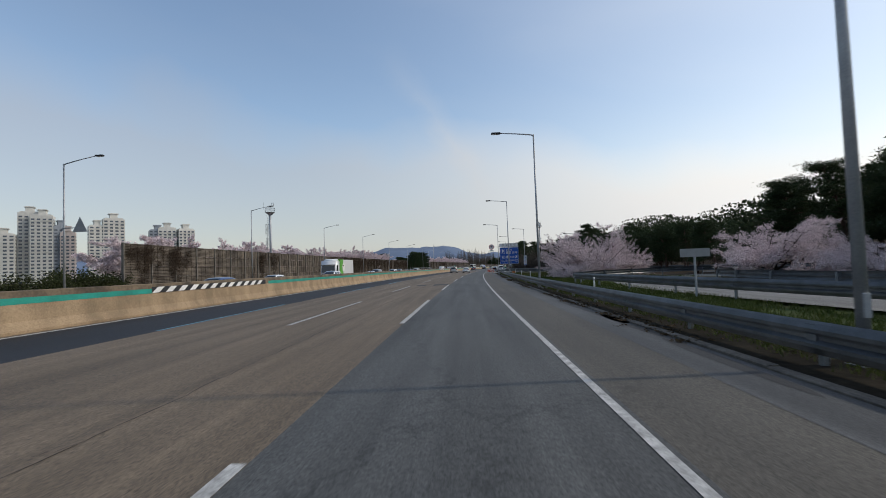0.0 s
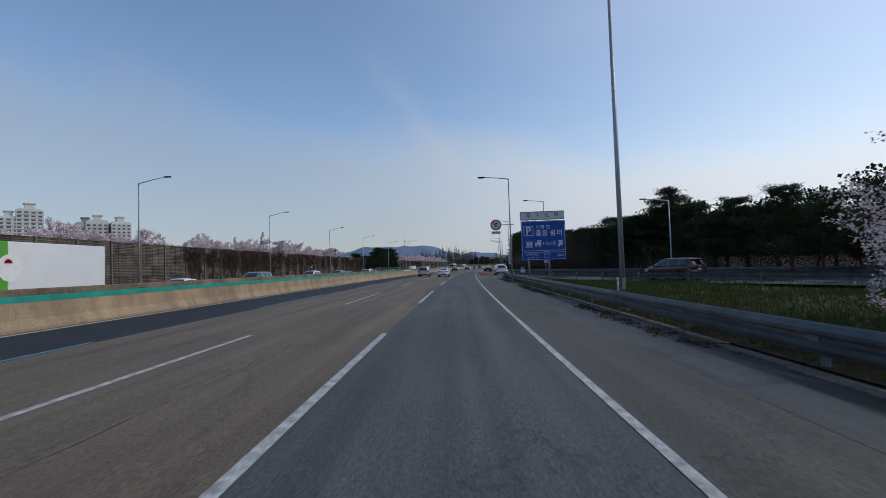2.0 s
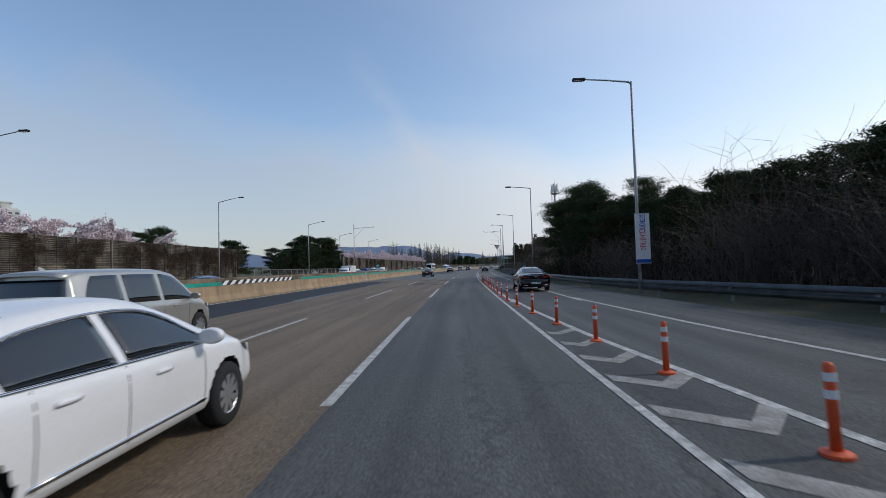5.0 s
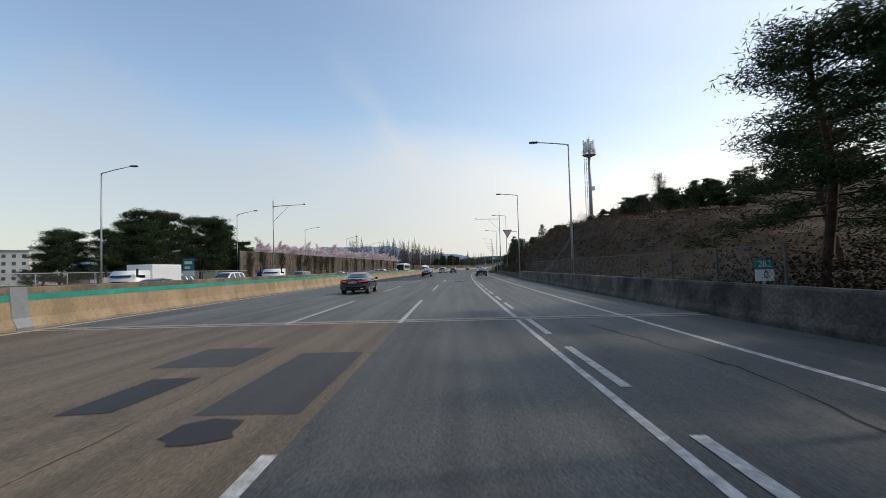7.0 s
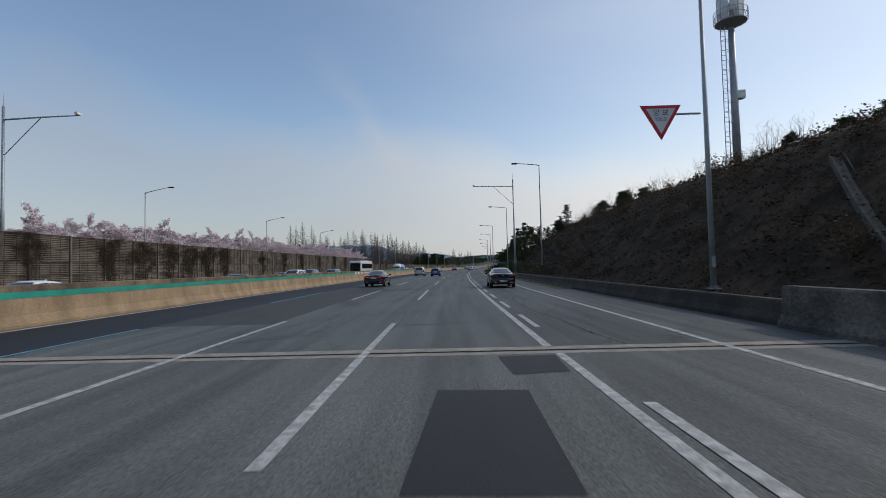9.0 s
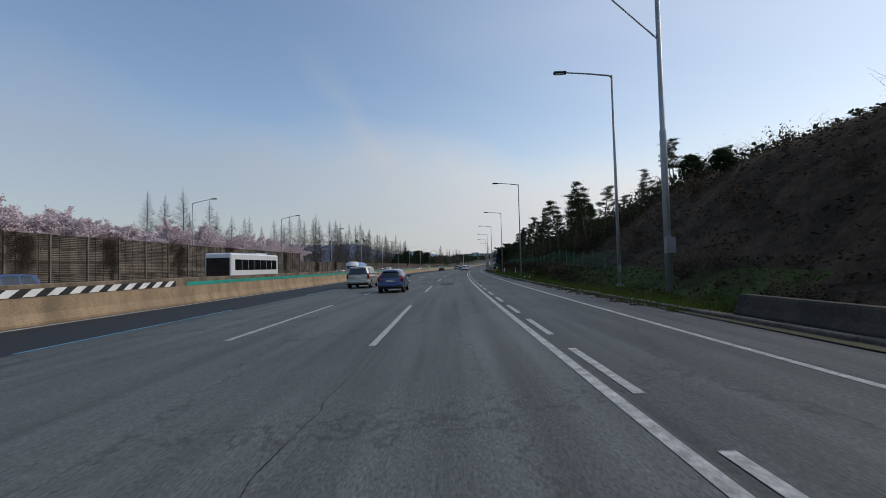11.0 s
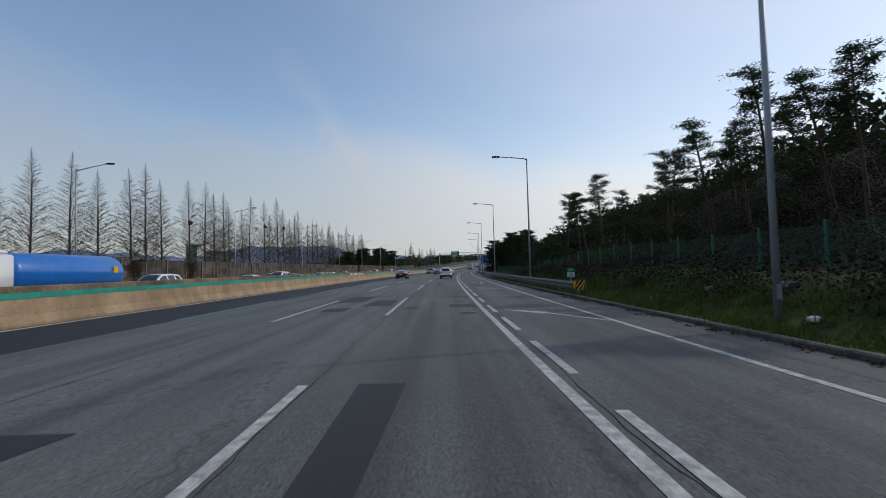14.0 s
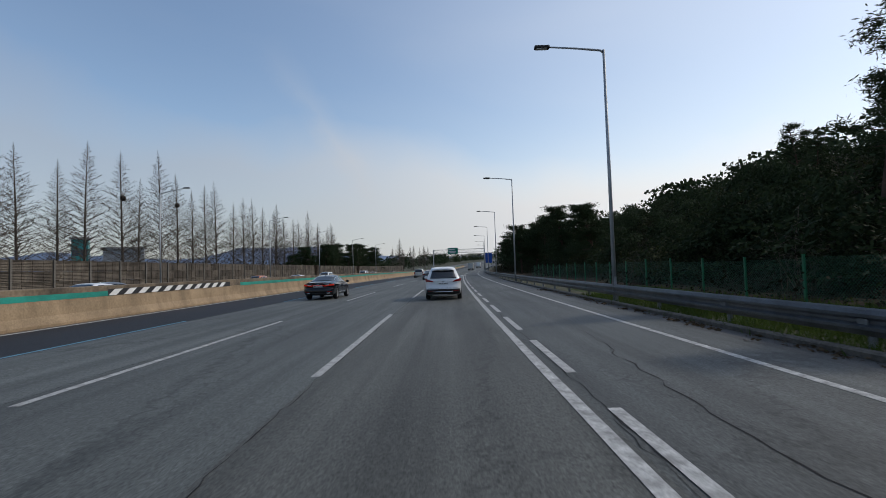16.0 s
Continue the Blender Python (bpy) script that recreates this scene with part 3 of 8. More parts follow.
for s, l, *base in RIGHT_POLES:
    z = base[0] if base else 0.0
    if post is None:
        post = lamp_post("street_lamp", 10.8, 2.35, "tall tapered galvanised steel lamp post with a single arm")
        post.matrix_basis = at(s, l, z)
    else:
        copy_thing(post, at(s, l, z))
far_post = lamp_post("street_lamp", 10.6, 2.7, "tall steel lamp post with a rising arm beyond the opposite lanes", up=0.5)
for i, s in enumerate(LEFT_POLES):
    m = at(s, -35.1 if 240 < s < 350 else -31.6, 0.35, 180)
    if i:
        copy_thing(far_post, m)
    else:
        far_post.matrix_basis = m

# ---- pavement repairs, gore, arrows ----
def quad_mark(name, corners, material, z=0.005):
    v = [W(s, l, z) for s, l in corners]
    ob = new(name, mesh_of(name, v, [tuple(range(len(v)))], material, uvs=[(l, s) for s, l in corners]))
    ob.parent = road
    return ob


PATCHES = ((44.2, 47.5, -3.28, -1.95), (44.5, 46.9, -4.9, -4.0), (175.2, 178.9, -5.1, -3.95), (174.6, 175.4, -0.5, 0.1), (186.3, 188.2, -5.0, -4.2), (234.6, 237.3, -0.45, 0.72), (238.3, 239.6, 0.7, 1.6), (122.1, 122.5, 0.3, 1.1), (325.0, 330.1, -1.26, 0.05), (328.3, 331.0, -3.05, -2.43), (327.7, 330.9, 1.95, 2.5), (361.6, 364.9, -1.07, -0.46), (362.4, 363.3, -5.0, -3.7), (376.8, 378.6, -4.7, -3.7), (379.2, 383.1, -3.35, -2.05), (382.0, 387.0, -5.2, -3.7), (377.6, 378.3, -1.37, -0.77), (377.7, 379.4, 0.5, 1.5), (384.6, 385.4, 0.5, 1.6))
for s0, s1, l0, l1 in PATCHES:
    j = [random.uniform(-0.12, 0.12) for _ in range(8)]
    quad_mark("repair_patch", ((s0 + j[0], l0 + j[1]), (s0 + j[2], l1 + j[3]), (s1 + j[4], l1 + j[5]), (s1 + j[6], l0 + j[7])), M_PATCH)
M_OLD = paving("asphalt_patch_old", (0.0422, 0.0408, 0.0394), (0.0544, 0.0523, 0.0496), grain=0.3, streak=0.15)
for s0, s1, l0, l1 in ((173.2, 175.9, -3.05, -2.0), (186.2, 190.2, -3.2, -1.95), (189.0, 191.0, -5.5, -4.0), (245.5, 276.2, -9.2, -5.6)):
    quad_mark("repair_patch", [(s, l0) for s in steps(s0, s1, 4)][::-1] + [(s, l1) for s in steps(s0, s1, 4)], M_OLD, 0.003)
for sc, lc, a, b in ((185.65, -2.8, 0.4, 0.42), (375.15, 1.08, 0.3, 0.3), (380.9, 0.95, 0.25, 0.3), (35.0, 4.3, 1.6, 0.35), (18.0, 4.4, 2.5, 0.3)):
    n = 14
    quad_mark("tar_blot", [(sc + a * math.sin(2 * math.pi * i / n) * random.uniform(0.75, 1.2), lc + b * math.cos(2 * math.pi * i / n) * random.uniform(0.75, 1.25)) for i in range(n)][::-1], M_PATCH, 0.0075)

for a in range(-8, 112, 5):
    n, sc, lc, la, lb = 18, a + random.uniform(-2, 2), random.uniform(4.1, 4.45) + (0.35 if a > 58 else 0), random.uniform(1.4, 3.6), random.uniform(0.1, 0.26)
    quad_mark("silt_stain", [(sc + la * math.sin(2 * math.pi * i / n) * random.uniform(0.9, 1.08), lc + lb * math.cos(2 * math.pi * i / n) * random.uniform(0.75, 1.15)) for i in range(n)][::-1], M_DIRT, 0.0055)


def crack(pts, w=0.05, jag=0.05, step=0.6, branches=0.0):
    """A jagged open crack of uneven width, with short side branches."""
    v, f = [], []

    def strand(path, ww):
        off, base = 0.0, len(v)
        for i, (s, l) in enumerate(path):
            off = 0.72 * off + random.gauss(0, jag)
            h = ww * random.uniform(0.2, 1.0) * (1 if i % 5 else 1.5)
            e = random.uniform(-0.4, 0.4) * step
            v.extend((W(s + e, l + off - h, 0.0045), W(s + e, l + off + h, 0.0045)))
            if i:
                k = base + 2 * i
                f.append((k - 2, k - 1, k + 1, k))
            if ww == w and random.random() < branches:
                tips.append((s, l + off))

    tips, path = [], []
    for (s0, l0), (s1, l1) in zip(pts, pts[1:]):
        n = max(2, round(math.hypot(s1 - s0, l1 - l0) / step))
        path += [(s0 + (s1 - s0) * i / n, l0 + (l1 - l0) * i / n) for i in range(n)]
    strand(path, w)
    for s, l in tips:
        d = random.choice((-1, 1)) * random.uniform(0.08, 0.2)
        g = random.uniform(-0.15, 0.3)
        strand([(s + g * i, l + d * i * 0.5) for i in range(random.randint(3, 7))], w * 0.55)
    ob = new("crack", mesh_of("crack", v, f, M_CRACK, uvs=[(0, 0)] * len(v)))
    ob.parent = road


M_CRACK = mat("open_crack", (0.016, 0.016, 0.017), 0.95, var=0.3, scale=3)
crack([(168, 4.6), (176, 4.1), (182, 3.6), (188, 4.2), (194, 3.4)], 0.04)
crack([(240.6, 3.3), (246, 2.95), (248.7, 2.83), (249.4, 2.76), (251.2, 2.75), (253, 2.74), (255.3, 3.1), (262, 2.8), (270, 2.6), (280, 2.5)], 0.022, 0.03, 0.17, 0.28)
crack([(243.5, 3.6), (247, 3.3), (249.2, 2.85)], 0.012, 0.03, 0.2, 0.15)
for s, l, ds, dl in ((247, 2.95, 1.2, 0.7), (249.5, 2.8, 0.9, -0.4), (251, 2.75, 1.2, 0.45), (253, 2.8, 1.2, 0.5), (254.5, 3.0, 1.0, 0.9), (257, 3.0, 1.4, -0.5), (259, 2.9, 1.0, 0.8), (263, 2.75, 1.5, 0.7), (267, 2.65, 1.2, 0.9)):
    crack([(s, l), (s + ds, l + dl), (s + ds * 2.2, l + dl * 1.3)], 0.012, 0.035, 0.16, 0.1)
crack([(370, 4.0), (378, 3.3), (386, 3.6), (396, 3.2)], 0.013, 0.04, 0.3)
crack([(396, 3.0), (404, 3.4), (412, 3.0), (420, 3.6)], 0.013, 0.04, 0.3)
for a, b, l in ((243, 520, -1.72), (320, 520, -5.62), (-40, 190, -3.75), (300, 520, 2.02)):
    for s in steps(a, b, 40)[:-1]:
        crack([(s, l), (s + 10, l), (s + 20, l), (s + 30, l), (s + 39.6, l)], 0.008, 0.022, 0.28, 0.03)

# gore between the through lane and the slip lane
def slip_l(s):
    return float(np.interp(s, (117, 119, 121.1, 123.8, 128.2, 134, 140, 146, 152), (6.1, 5.6, 5.02, 4.6, 3.92, 3.2, 2.65, 2.35, 2.25)))


M_FADED = mat("faded_road_paint", (0.27, 0.262, 0.245), 0.8, var=0.5, scale=4.0, fine=30, dark=(0.19, 0.185, 0.17))
for k in range(24):
    s = 113.4 + 1.5 * k
    reach = min(4.15, slip_l(s - 1.2) - 0.62)
    if reach < 2.1:
        continue
    e = s - 0.82 * (reach - 1.9)
    quad_mark("gore_stripe", ((s, 1.9), (e, reach), (e + 0.4, reach), (s + 0.4, 1.9)), M_FADED, 0.006)
    if s > 119:
        out_l = slip_l(e + 0.6)
        quad_mark("gore_stripe", ((e, reach), (e + 0.6, out_l), (e + 1.05, out_l), (e + 0.4, reach)), M_FADED, 0.0065)
gl = steps(119, 152, 1.5)
v, f = [], []
for i, s in enumerate(gl):
    v += [W(s, slip_l(s), 0.007), W(s, slip_l(s) + 0.16, 0.007)]
    if i:
        f.append((2 * i - 2, 2 * i - 1, 2 * i + 1, 2 * i))
ob = new("slip_line", mesh_of("slip_line", v, f, M_WHITE))
ob.parent = road
v, f = [], []
for i, s in enumerate(steps(112, 152, 2)):
    far_l = float(np.interp(s, (112, 117, 122, 126.8, 133, 141, 152), (10.6, 9.2, 8.25, 7.56, 6.63, 5.72, 5.1)))
    v += [W(s, far_l, 0.007), W(s, far_l + 0.16, 0.007)]
    if i:
        f.append((2 * i - 2, 2 * i - 1, 2 * i + 1, 2 * i))
ob = new("slip_line", mesh_of("slip_line", v, f, M_WHITE))
ob.parent = road
stripe("edge_line", 150, 182, 2.18, 0.17, z=0.007)
for s in (351.7, 371.7, 391.6):
    quad_mark("merge_arrow", ((s, 4.95), (s + 2.75, 3.66), (s + 2.95, 3.74), (s + 0.2, 5.0)), M_WHITE)
    quad_mark("merge_arrow", ((s + 4.4, 2.45), (s + 2.45, 3.62), (s + 3.15, 3.86)), M_WHITE)
GW = ((410.8, 2.9), (410.8, 4.5), (404.8, 3.8))
for i in range(3):
    a, b = GW[i], GW[(i + 1) % 3]
    cs, cl = 409.3, 3.74
    ka, kb = ((cs + (q[0] - cs) * 0.8, cl + (q[1] - cl) * 0.66) for q in (a, b))
    quad_mark("give_way_mark", (a, b, kb, ka), M_WHITE)

# ---- slip roads ----
def smooth_path(pts, n=8):
    """Points of a curve through pts."""
    out_ = []
    p = [Vector((*q, 0)) for q in pts]
    for i in range(len(p) - 1):
        p0, p1, p2, p3 = p[max(0, i - 1)], p[i], p[i + 1], p[min(len(p) - 1, i + 2)]
        for k in range(n):
            t = k / n
            out_.append(0.5 * (2 * p1 + (p2 - p0) * t + (2 * p0 - 5 * p1 + 4 * p2 - p3) * t * t + (3 * p1 - p0 - 3 * p2 + p3) * t ** 3))
    out_.append(p[-1])
    return [(q.x, q.y) for q in out_]


def side_of(path, i):
    a, b = Vector(path[max(0, i - 1)]), Vector(path[min(len(path) - 1, i + 1)])
    d = (b - a).normalized()
    return Vector((-d.y, d.x))  # towards larger l when heading along s


def slip_road(name, pts, w0, w1, z, label, material):
    path = smooth_path(pts)
    v, f, uv = [], [], []
    for i, p in enumerate(path):
        n = side_of(path, i)
        for w in (w0, w1):
            q = Vector(p) + n * w
            v.append(W(q.x, q.y, z))
            uv.append((q.y, q.x))
        if i:
            f.append((2 * i - 2, 2 * i - 1, 2 * i + 1, 2 * i))
    ob = new(name, mesh_of(name, v, f, material, uvs=uv))
    return tagged(ob, label, "road", kind="structure")


M_SLIP = paving("slip_concrete", (0.136, 0.133, 0.126), (0.17, 0.167, 0.157), crack=0.2)
SLIP = [(20, 48), (50, 35), (75, 24), (95, 15.3), (110, 10.2), (125, 7.6), (145, 5.6), (165, 4.9)]
slip_road("slip_road", SLIP, -2.6, 3.2, -0.012, "grey asphalt slip road joining the motorway", M_ASPH)
LOOP = [(-60, 27), (-30, 20.5), (0, 16.6), (20, 14.2), (33, 13.8), (44, 17), (49, 25), (45, 34), (30, 42)]
slip_road("slip_road", LOOP, -3.2, 3.2, -0.008, "pale concrete loop of a slip road behind the rail", M_SLIP)

# ---- guard rails ----
BEAM = tuple((x, z * 1.5 - 0.158) for x, z in ((0.0, 0.0), (0.035, 0.02), (0.085, 0.07), (0.085, 0.105), (0.02, 0.14), (0.02, 0.175), (0.085, 0.21), (0.085, 0.245), (0.035, 0.295), (0.0, 0.315)))


def guard_rail(pts, top, side, label, curved=False, gap=4.0, double=False):
    """Corrugated rail on posts along points (s, l); side -1 faces the smaller l."""
    path = smooth_path(pts, 10) if curved else [(s, l) for (s, l) in pts]
    if not curved:
        dense = []
        for (s0, l0), (s1, l1) in zip(path, path[1:]):
            for s in steps(s0, s1, 4.0)[:-1] if s1 > s0 else [s0]:
                dense.append((s, l0 + (l1 - l0) * (s - s0) / max(1e-6, s1 - s0)))
        path = dense + [path[-1]]
    ob = hold("guard_rail", label, "guard rail", group="steel guard rails")
    bm = bmesh.new()
    rows = []
    for i, p in enumerate(path):
        n = side_of(path, i) * side
        row = []
        for dx, dz in BEAM:
            q = Vector(p) + n * (dx + 0.06)
            row.append(bm.verts.new(W(q.x, q.y, top - 0.315 + dz)))
        rows.append(row)
    for a, b in zip(rows, rows[1:]):
        for j in range(len(BEAM) - 1):
            bm.faces.new((a[j], a[j + 1], b[j + 1], b[j]))
    ext = bmesh.ops.solidify(bm, geom=bm.faces[:], thickness=0.006)
    part("beam", bm, M_STEEL, ob)
    run, last_p = 0.0, Vector(path[0])
    for i, p in enumerate(path):
        run += (Vector(p) - last_p).length
        last_p = Vector(p)
        if i == 0 or run >= gap:
            run = 0.0
            n = side_of(path, i) * side
            part("post", POST_ME, M_POLE, ob, m=at(p[0] - n.x * 0.05, p[1] - n.y * 0.05, top - 0.55))
            part("spacer", SPACER_ME, M_STEEL, ob, m=at(p[0] + n.x * 0.05, p[1] + n.y * 0.05, top - 0.28))
    return ob


bm = bmesh.new()
tube(bm, [(0, 0, -0.6), (0, 0, 0.5)], 0.065, 8)
POST_ME = bpy.data.meshes.new("post")
bm.to_mesh(POST_ME)
bm.free()
POST_ME.materials.append(M_STEEL)
bm = boxes((-0.06, 0.06, -0.1, 0.1, 0, 0.24))
SPACER_ME = bpy.data.meshes.new("spacer")
bm.to_mesh(SPACER_ME)
bm.free()
SPACER_ME.materials.append(M_STEEL)

guard_rail([(-60, 5.15), (60, 5.18), (92, 5.35), (102, 5.35), (110, 5.5), (118.6, 5.95)], 0.67, -1, "grey corrugated steel guard rail beside the shoulder")
guard_rail([(119.2, 6.25), (108, 8.9), (95, 12.4), (80, 18.6), (60, 27), (40, 36)], 0.72, -1, "grey steel guard rail curving along the slip road", curved=True)
guard_rail([(152, 9.2), (146, 10.6), (133, 13.2), (121, 15.6), (105, 20.4), (85, 28.5), (60, 39)], 0.72, 1, "grey steel guard rail on the far side of the slip road", curved=True)
guard_rail([(152, 9.2), (160, 8.2), (175, 7.95), (188.5, 7.9)], 0.72, -1, "grey steel guard rail ending at the concrete parapet")
guard_rail([(-40, 19.2), (-10, 14.6), (15, 11.4), (30, 9.8), (41, 9.0)], 0.8, -1, "double steel guard rail beside the loop road", curved=True)
guard_rail([(41.3, 9.0), (46, 11.0), (51.5, 17), (53.5, 25), (49, 36)], 0.8, -1, "curved steel guard rail round the end of the loop road", curved=True)
guard_rail([(-30, 24.5), (0, 20.4), (20, 18), (32, 17.6), (40, 20), (44, 26), (40, 34)], 0.8, 1, "pale steel guard rail on the inner side of the loop", curved=True)
guard_rail([(383.6, 7.35), (720, 7.35)], 0.74, -1, "grey corrugated steel guard rail before the wooded bank")

# rail nose and hazard plate
M_YEL = mat("yellow_sheet", (0.75, 0.4, 0.02), 0.4, var=0.1)
nose = hold("rail_terminal", "flared galvanised end piece of the guard rail at the gore", "rail terminal")
nb = bmesh.new()
tube(nb, [(0, 0, 0.0), (0, 0, 0.68)], [0.34, 0.34], 14)
part("end_shell", nb, M_STEEL, nose, smooth=True)
nose.matrix_basis = at(119.0, 6.05)
plate = hold("hazard_plate", "yellow and black striped plate on the rail end", "hazard marker")
part("panel", boxes((-0.02, 0.62, -0.012, 0.012, 0.28, 0.78)), M_YEL, plate)
bmv = bmesh.new()
for k in range(-1, 3):
    p = [(0.0 + 0.24 * k, 0.28), (0.12 + 0.24 * k, 0.28), (0.52 + 0.24 * k, 0.78), (0.40 + 0.24 * k, 0.78)]
    cl = []
    for (xa, za), (xb, zb) in zip(p, p[1:] + p[:1]):
        cl.append((min(0.61, max(-0.01, xa)), za))
    if len({c[0] for c in cl}) > 1:
        bmv.faces.new([bmv.verts.new((x, -0.016, z)) for x, z in cl])
part("stripes", bmv, M_BLACK, plate)
part("support", boxes((0.25, 0.31, 0.012, 0.06, -0.1, 0.7)), M_POLE, plate)
plate.matrix_basis = at(383.4, 7.2)

# ---- concrete parapet of the bridge and the low wall after it ----
M_WALL = mat("parapet_concrete", (0.1, 0.09, 0.077), 0.9, var=0.75, scale=0.8, fine=14, bump=0.3, dark=(0.022, 0.021, 0.019), per=0.12)
parapet = hold("parapet", "weathered grey concrete parapet, stained black, beside the slip lane", "wall", kind="structure")


def wall_run(parent, name, s0, s1, l, h, thick, piece, material):
    me = mesh_of(name, *prism([(0, -0.15), (0, 0.12), (0.1, 0.3), (0.16, h - 0.06), (0.2, h), (thick, h), (thick, -0.15)], 0.008, piece - 0.008), material)
    for i in range(int((s1 - s0) / piece)):
        ob = new(name, me)
        ob.parent = parent
        ob.matrix_basis = at(s0 + i * piece, l)


wall_run(parapet, "parapet_block", 188.5, 242.5, 7.62, 0.98, 0.5, 4.5, M_WALL)
M_LOWW = mat("low_wall_concrete", (0.06, 0.048, 0.037), 0.92, var=0.5, scale=0.9, fine=14, bump=0.2, dark=(0.03, 0.026, 0.021), per=0.15)
wall_run(parapet, "low_block", 242.6, 300.0, 7.8, 0.62, 0.45, 4.0, M_LOWW)
fence1 = hold("parapet_fence", "wire mesh fence on posts on top of the parapet", "fence")
M_MESH = mat("fence_wire", (0.1, 0.105, 0.1), 0.6, 0.4)
for s in steps(192.5, 232, 3.0):
    part("post", boxes((-0.03, 0.03, -0.03, 0.03, 0.9, 2.02)), M_MESH, fence1, m=at(s, 8.05))


def wire_panel(length, h, cell, w=0.006):
    """Crossing wires as thin flat bars."""
    v, f = [], []
    def bar(a, b):
        a, b = Vector((0, *a)), Vector((0, *b))
        d = (b - a).normalized()
        n = Vector((0, -d.z, d.y)) * w
        i = len(v)
        v.extend([a - n, a + n, b + n, b - n])
        f.append((i, i + 1, i + 2, i + 3))
    k = -h
    while k < length:
        a0, b0 = max(0, k), min(length, k + h)
        if b0 > a0:
            bar((a0, a0 - k), (b0, b0 - k))
            bar((a0, h - (a0 - k)), (b0, h - (b0 - k)))
        k += cell
    return v, f


wp = mesh_of("wire_mesh", *wire_panel(3.0, 1.02, 0.16), M_MESH)
for s in steps(192.5, 232, 3.0)[:-1]:
    part("wire_mesh", wp, M_MESH, fence1, m=at(s, 8.05, 0.98))
    part("top_rail", boxes((-0.02, 0.02, 0, 3.0, 1.98, 2.02)), M_MESH, fence1, m=at(s, 8.05))

# ---- green fence on the bank ----
M_GREEN = mat("green_coated_steel", (0.02, 0.16, 0.075), 0.5, var=0.2)
M_GMESH = mat("green_wire", (0.02, 0.1, 0.055), 0.6, var=0.2)
fence2 = hold("green_fence", "green coated wire fence with posts along the wooded bank", "fence")
gp = mesh_of("wire_mesh", *wire_panel(3.0, 1.3, 0.11, 0.005), M_GMESH)
gpost = boxes((-0.035, 0.035, -0.035, 0.035, -0.3, 1.5))
GPOST = bpy.data.meshes.new("post")
gpost.to_mesh(GPOST)
gpost.free()
GPOST.materials.append(M_GREEN)
for i in range(52):
    s = 318 + 3.0 * i
    l = 11.6 + 0.3 * math.sin(s * 0.05)
    z = terrain(s, l) + 0.05
    part("post", GPOST, M_GREEN, fence2, m=at(s, l, z))
    part("wire_mesh", gp, M_GMESH, fence2, m=at(s, l, z + 0.05))

# ---- chain fence across the carriageway and noise walls ----
fence3 = hold("mesh_fence", "low grey mesh fence behind the opposite carriageway", "fence")
fp = mesh_of("wire_mesh", *wire_panel(3.0, 1.5, 0.17, 0.008), M_MESH)
for i in range(17):
    s = 202 + 3.0 * i
    part("post", boxes((-0.03, 0.03, -0.03, 0.03, -0.3, 2.1)), M_POLE, fence3, m=at(s, -33.4))
    part("wire_mesh", fp, M_MESH, fence3, m=at(s, -33.4, 0.55))
    part("top_rail", boxes((-0.02, 0.02, 0, 3.0, 2.04, 2.1)), M_POLE, fence3, m=at(s, -33.4))

M_PANEL = mat("noise_panel", (0.132, 0.11, 0.087), 0.85, var=0.5, scale=0.6, fine=12, per=0.16, stretch=(1, 1, 0.4), dark=(0.052, 0.042, 0.033))
M_HPOST = mat("wall_post", (0.17, 0.155, 0.135), 0.7, 0.2, var=0.3, scale=0.6)


def panel_mesh(length, h):
    """Noise panel: a sheet with level louvres, thin uprights and a rail."""
    bm = bmesh.new()
    box(bm, -0.06, 0.0, 0.05, length - 0.05, 0.01, h - 0.01)
    n = 7
    y0, y1 = 0.06, length - 0.06
    for i in range(n):
        z = 0.05 + (h - 0.2) * i / (n - 1)
        v = [bm.verts.new(p) for p in ((0.0, y0, z), (0.05, y0, z + 0.02), (0.0, y0, z + 0.1), (0.0, y1, z), (0.05, y1, z + 0.02), (0.0, y1, z + 0.1))]
        bm.faces.new((v[0], v[3], v[4], v[1]))
        bm.faces.new((v[1], v[4], v[5], v[2]))
    for i in range(1, 4):
        y = length * i / 4
        box(bm, 0.0, 0.055, y - 0.012, y + 0.012, 0.03, h - 0.05)
    box(bm, 0.0, 0.075, 0.05, length - 0.05, h - 0.05, h - 0.01)
    me = bpy.data.meshes.new("panel")
    bm.to_mesh(me)
    bm.free()
    me.materials.append(M_PANEL)
    return me


def noise_wall(name, s0, s1, l, rows, h, z0, label, bay=4.0):
    ob = hold(name, label, "noise barrier", kind="structure")
    pm = panel_mesh(bay, h)
    pb = boxes((-0.12, 0.12, -0.09, 0.09, -0.5, rows * h + 0.05))
    pme = bpy.data.meshes.new("wall_post")
    pb.to_mesh(pme)
    pb.free()
    pme.materials.append(M_HPOST)
    n = int((s1 - s0) / bay)
    for i in range(n + 1):
        s = s0 + bay * i
        ll = l(s) if callable(l) else l
        part("wall_post", pme, M_HPOST, ob, m=at(s, ll, z0))
        if i < n:
            for r in range(rows):
                part("panel", pm, M_PANEL, ob, m=at(s, ll, z0 + r * h))
            part("plinth", PLINTH, M_WALL, ob, m=at(s, ll, z0 - 0.6))
    return ob


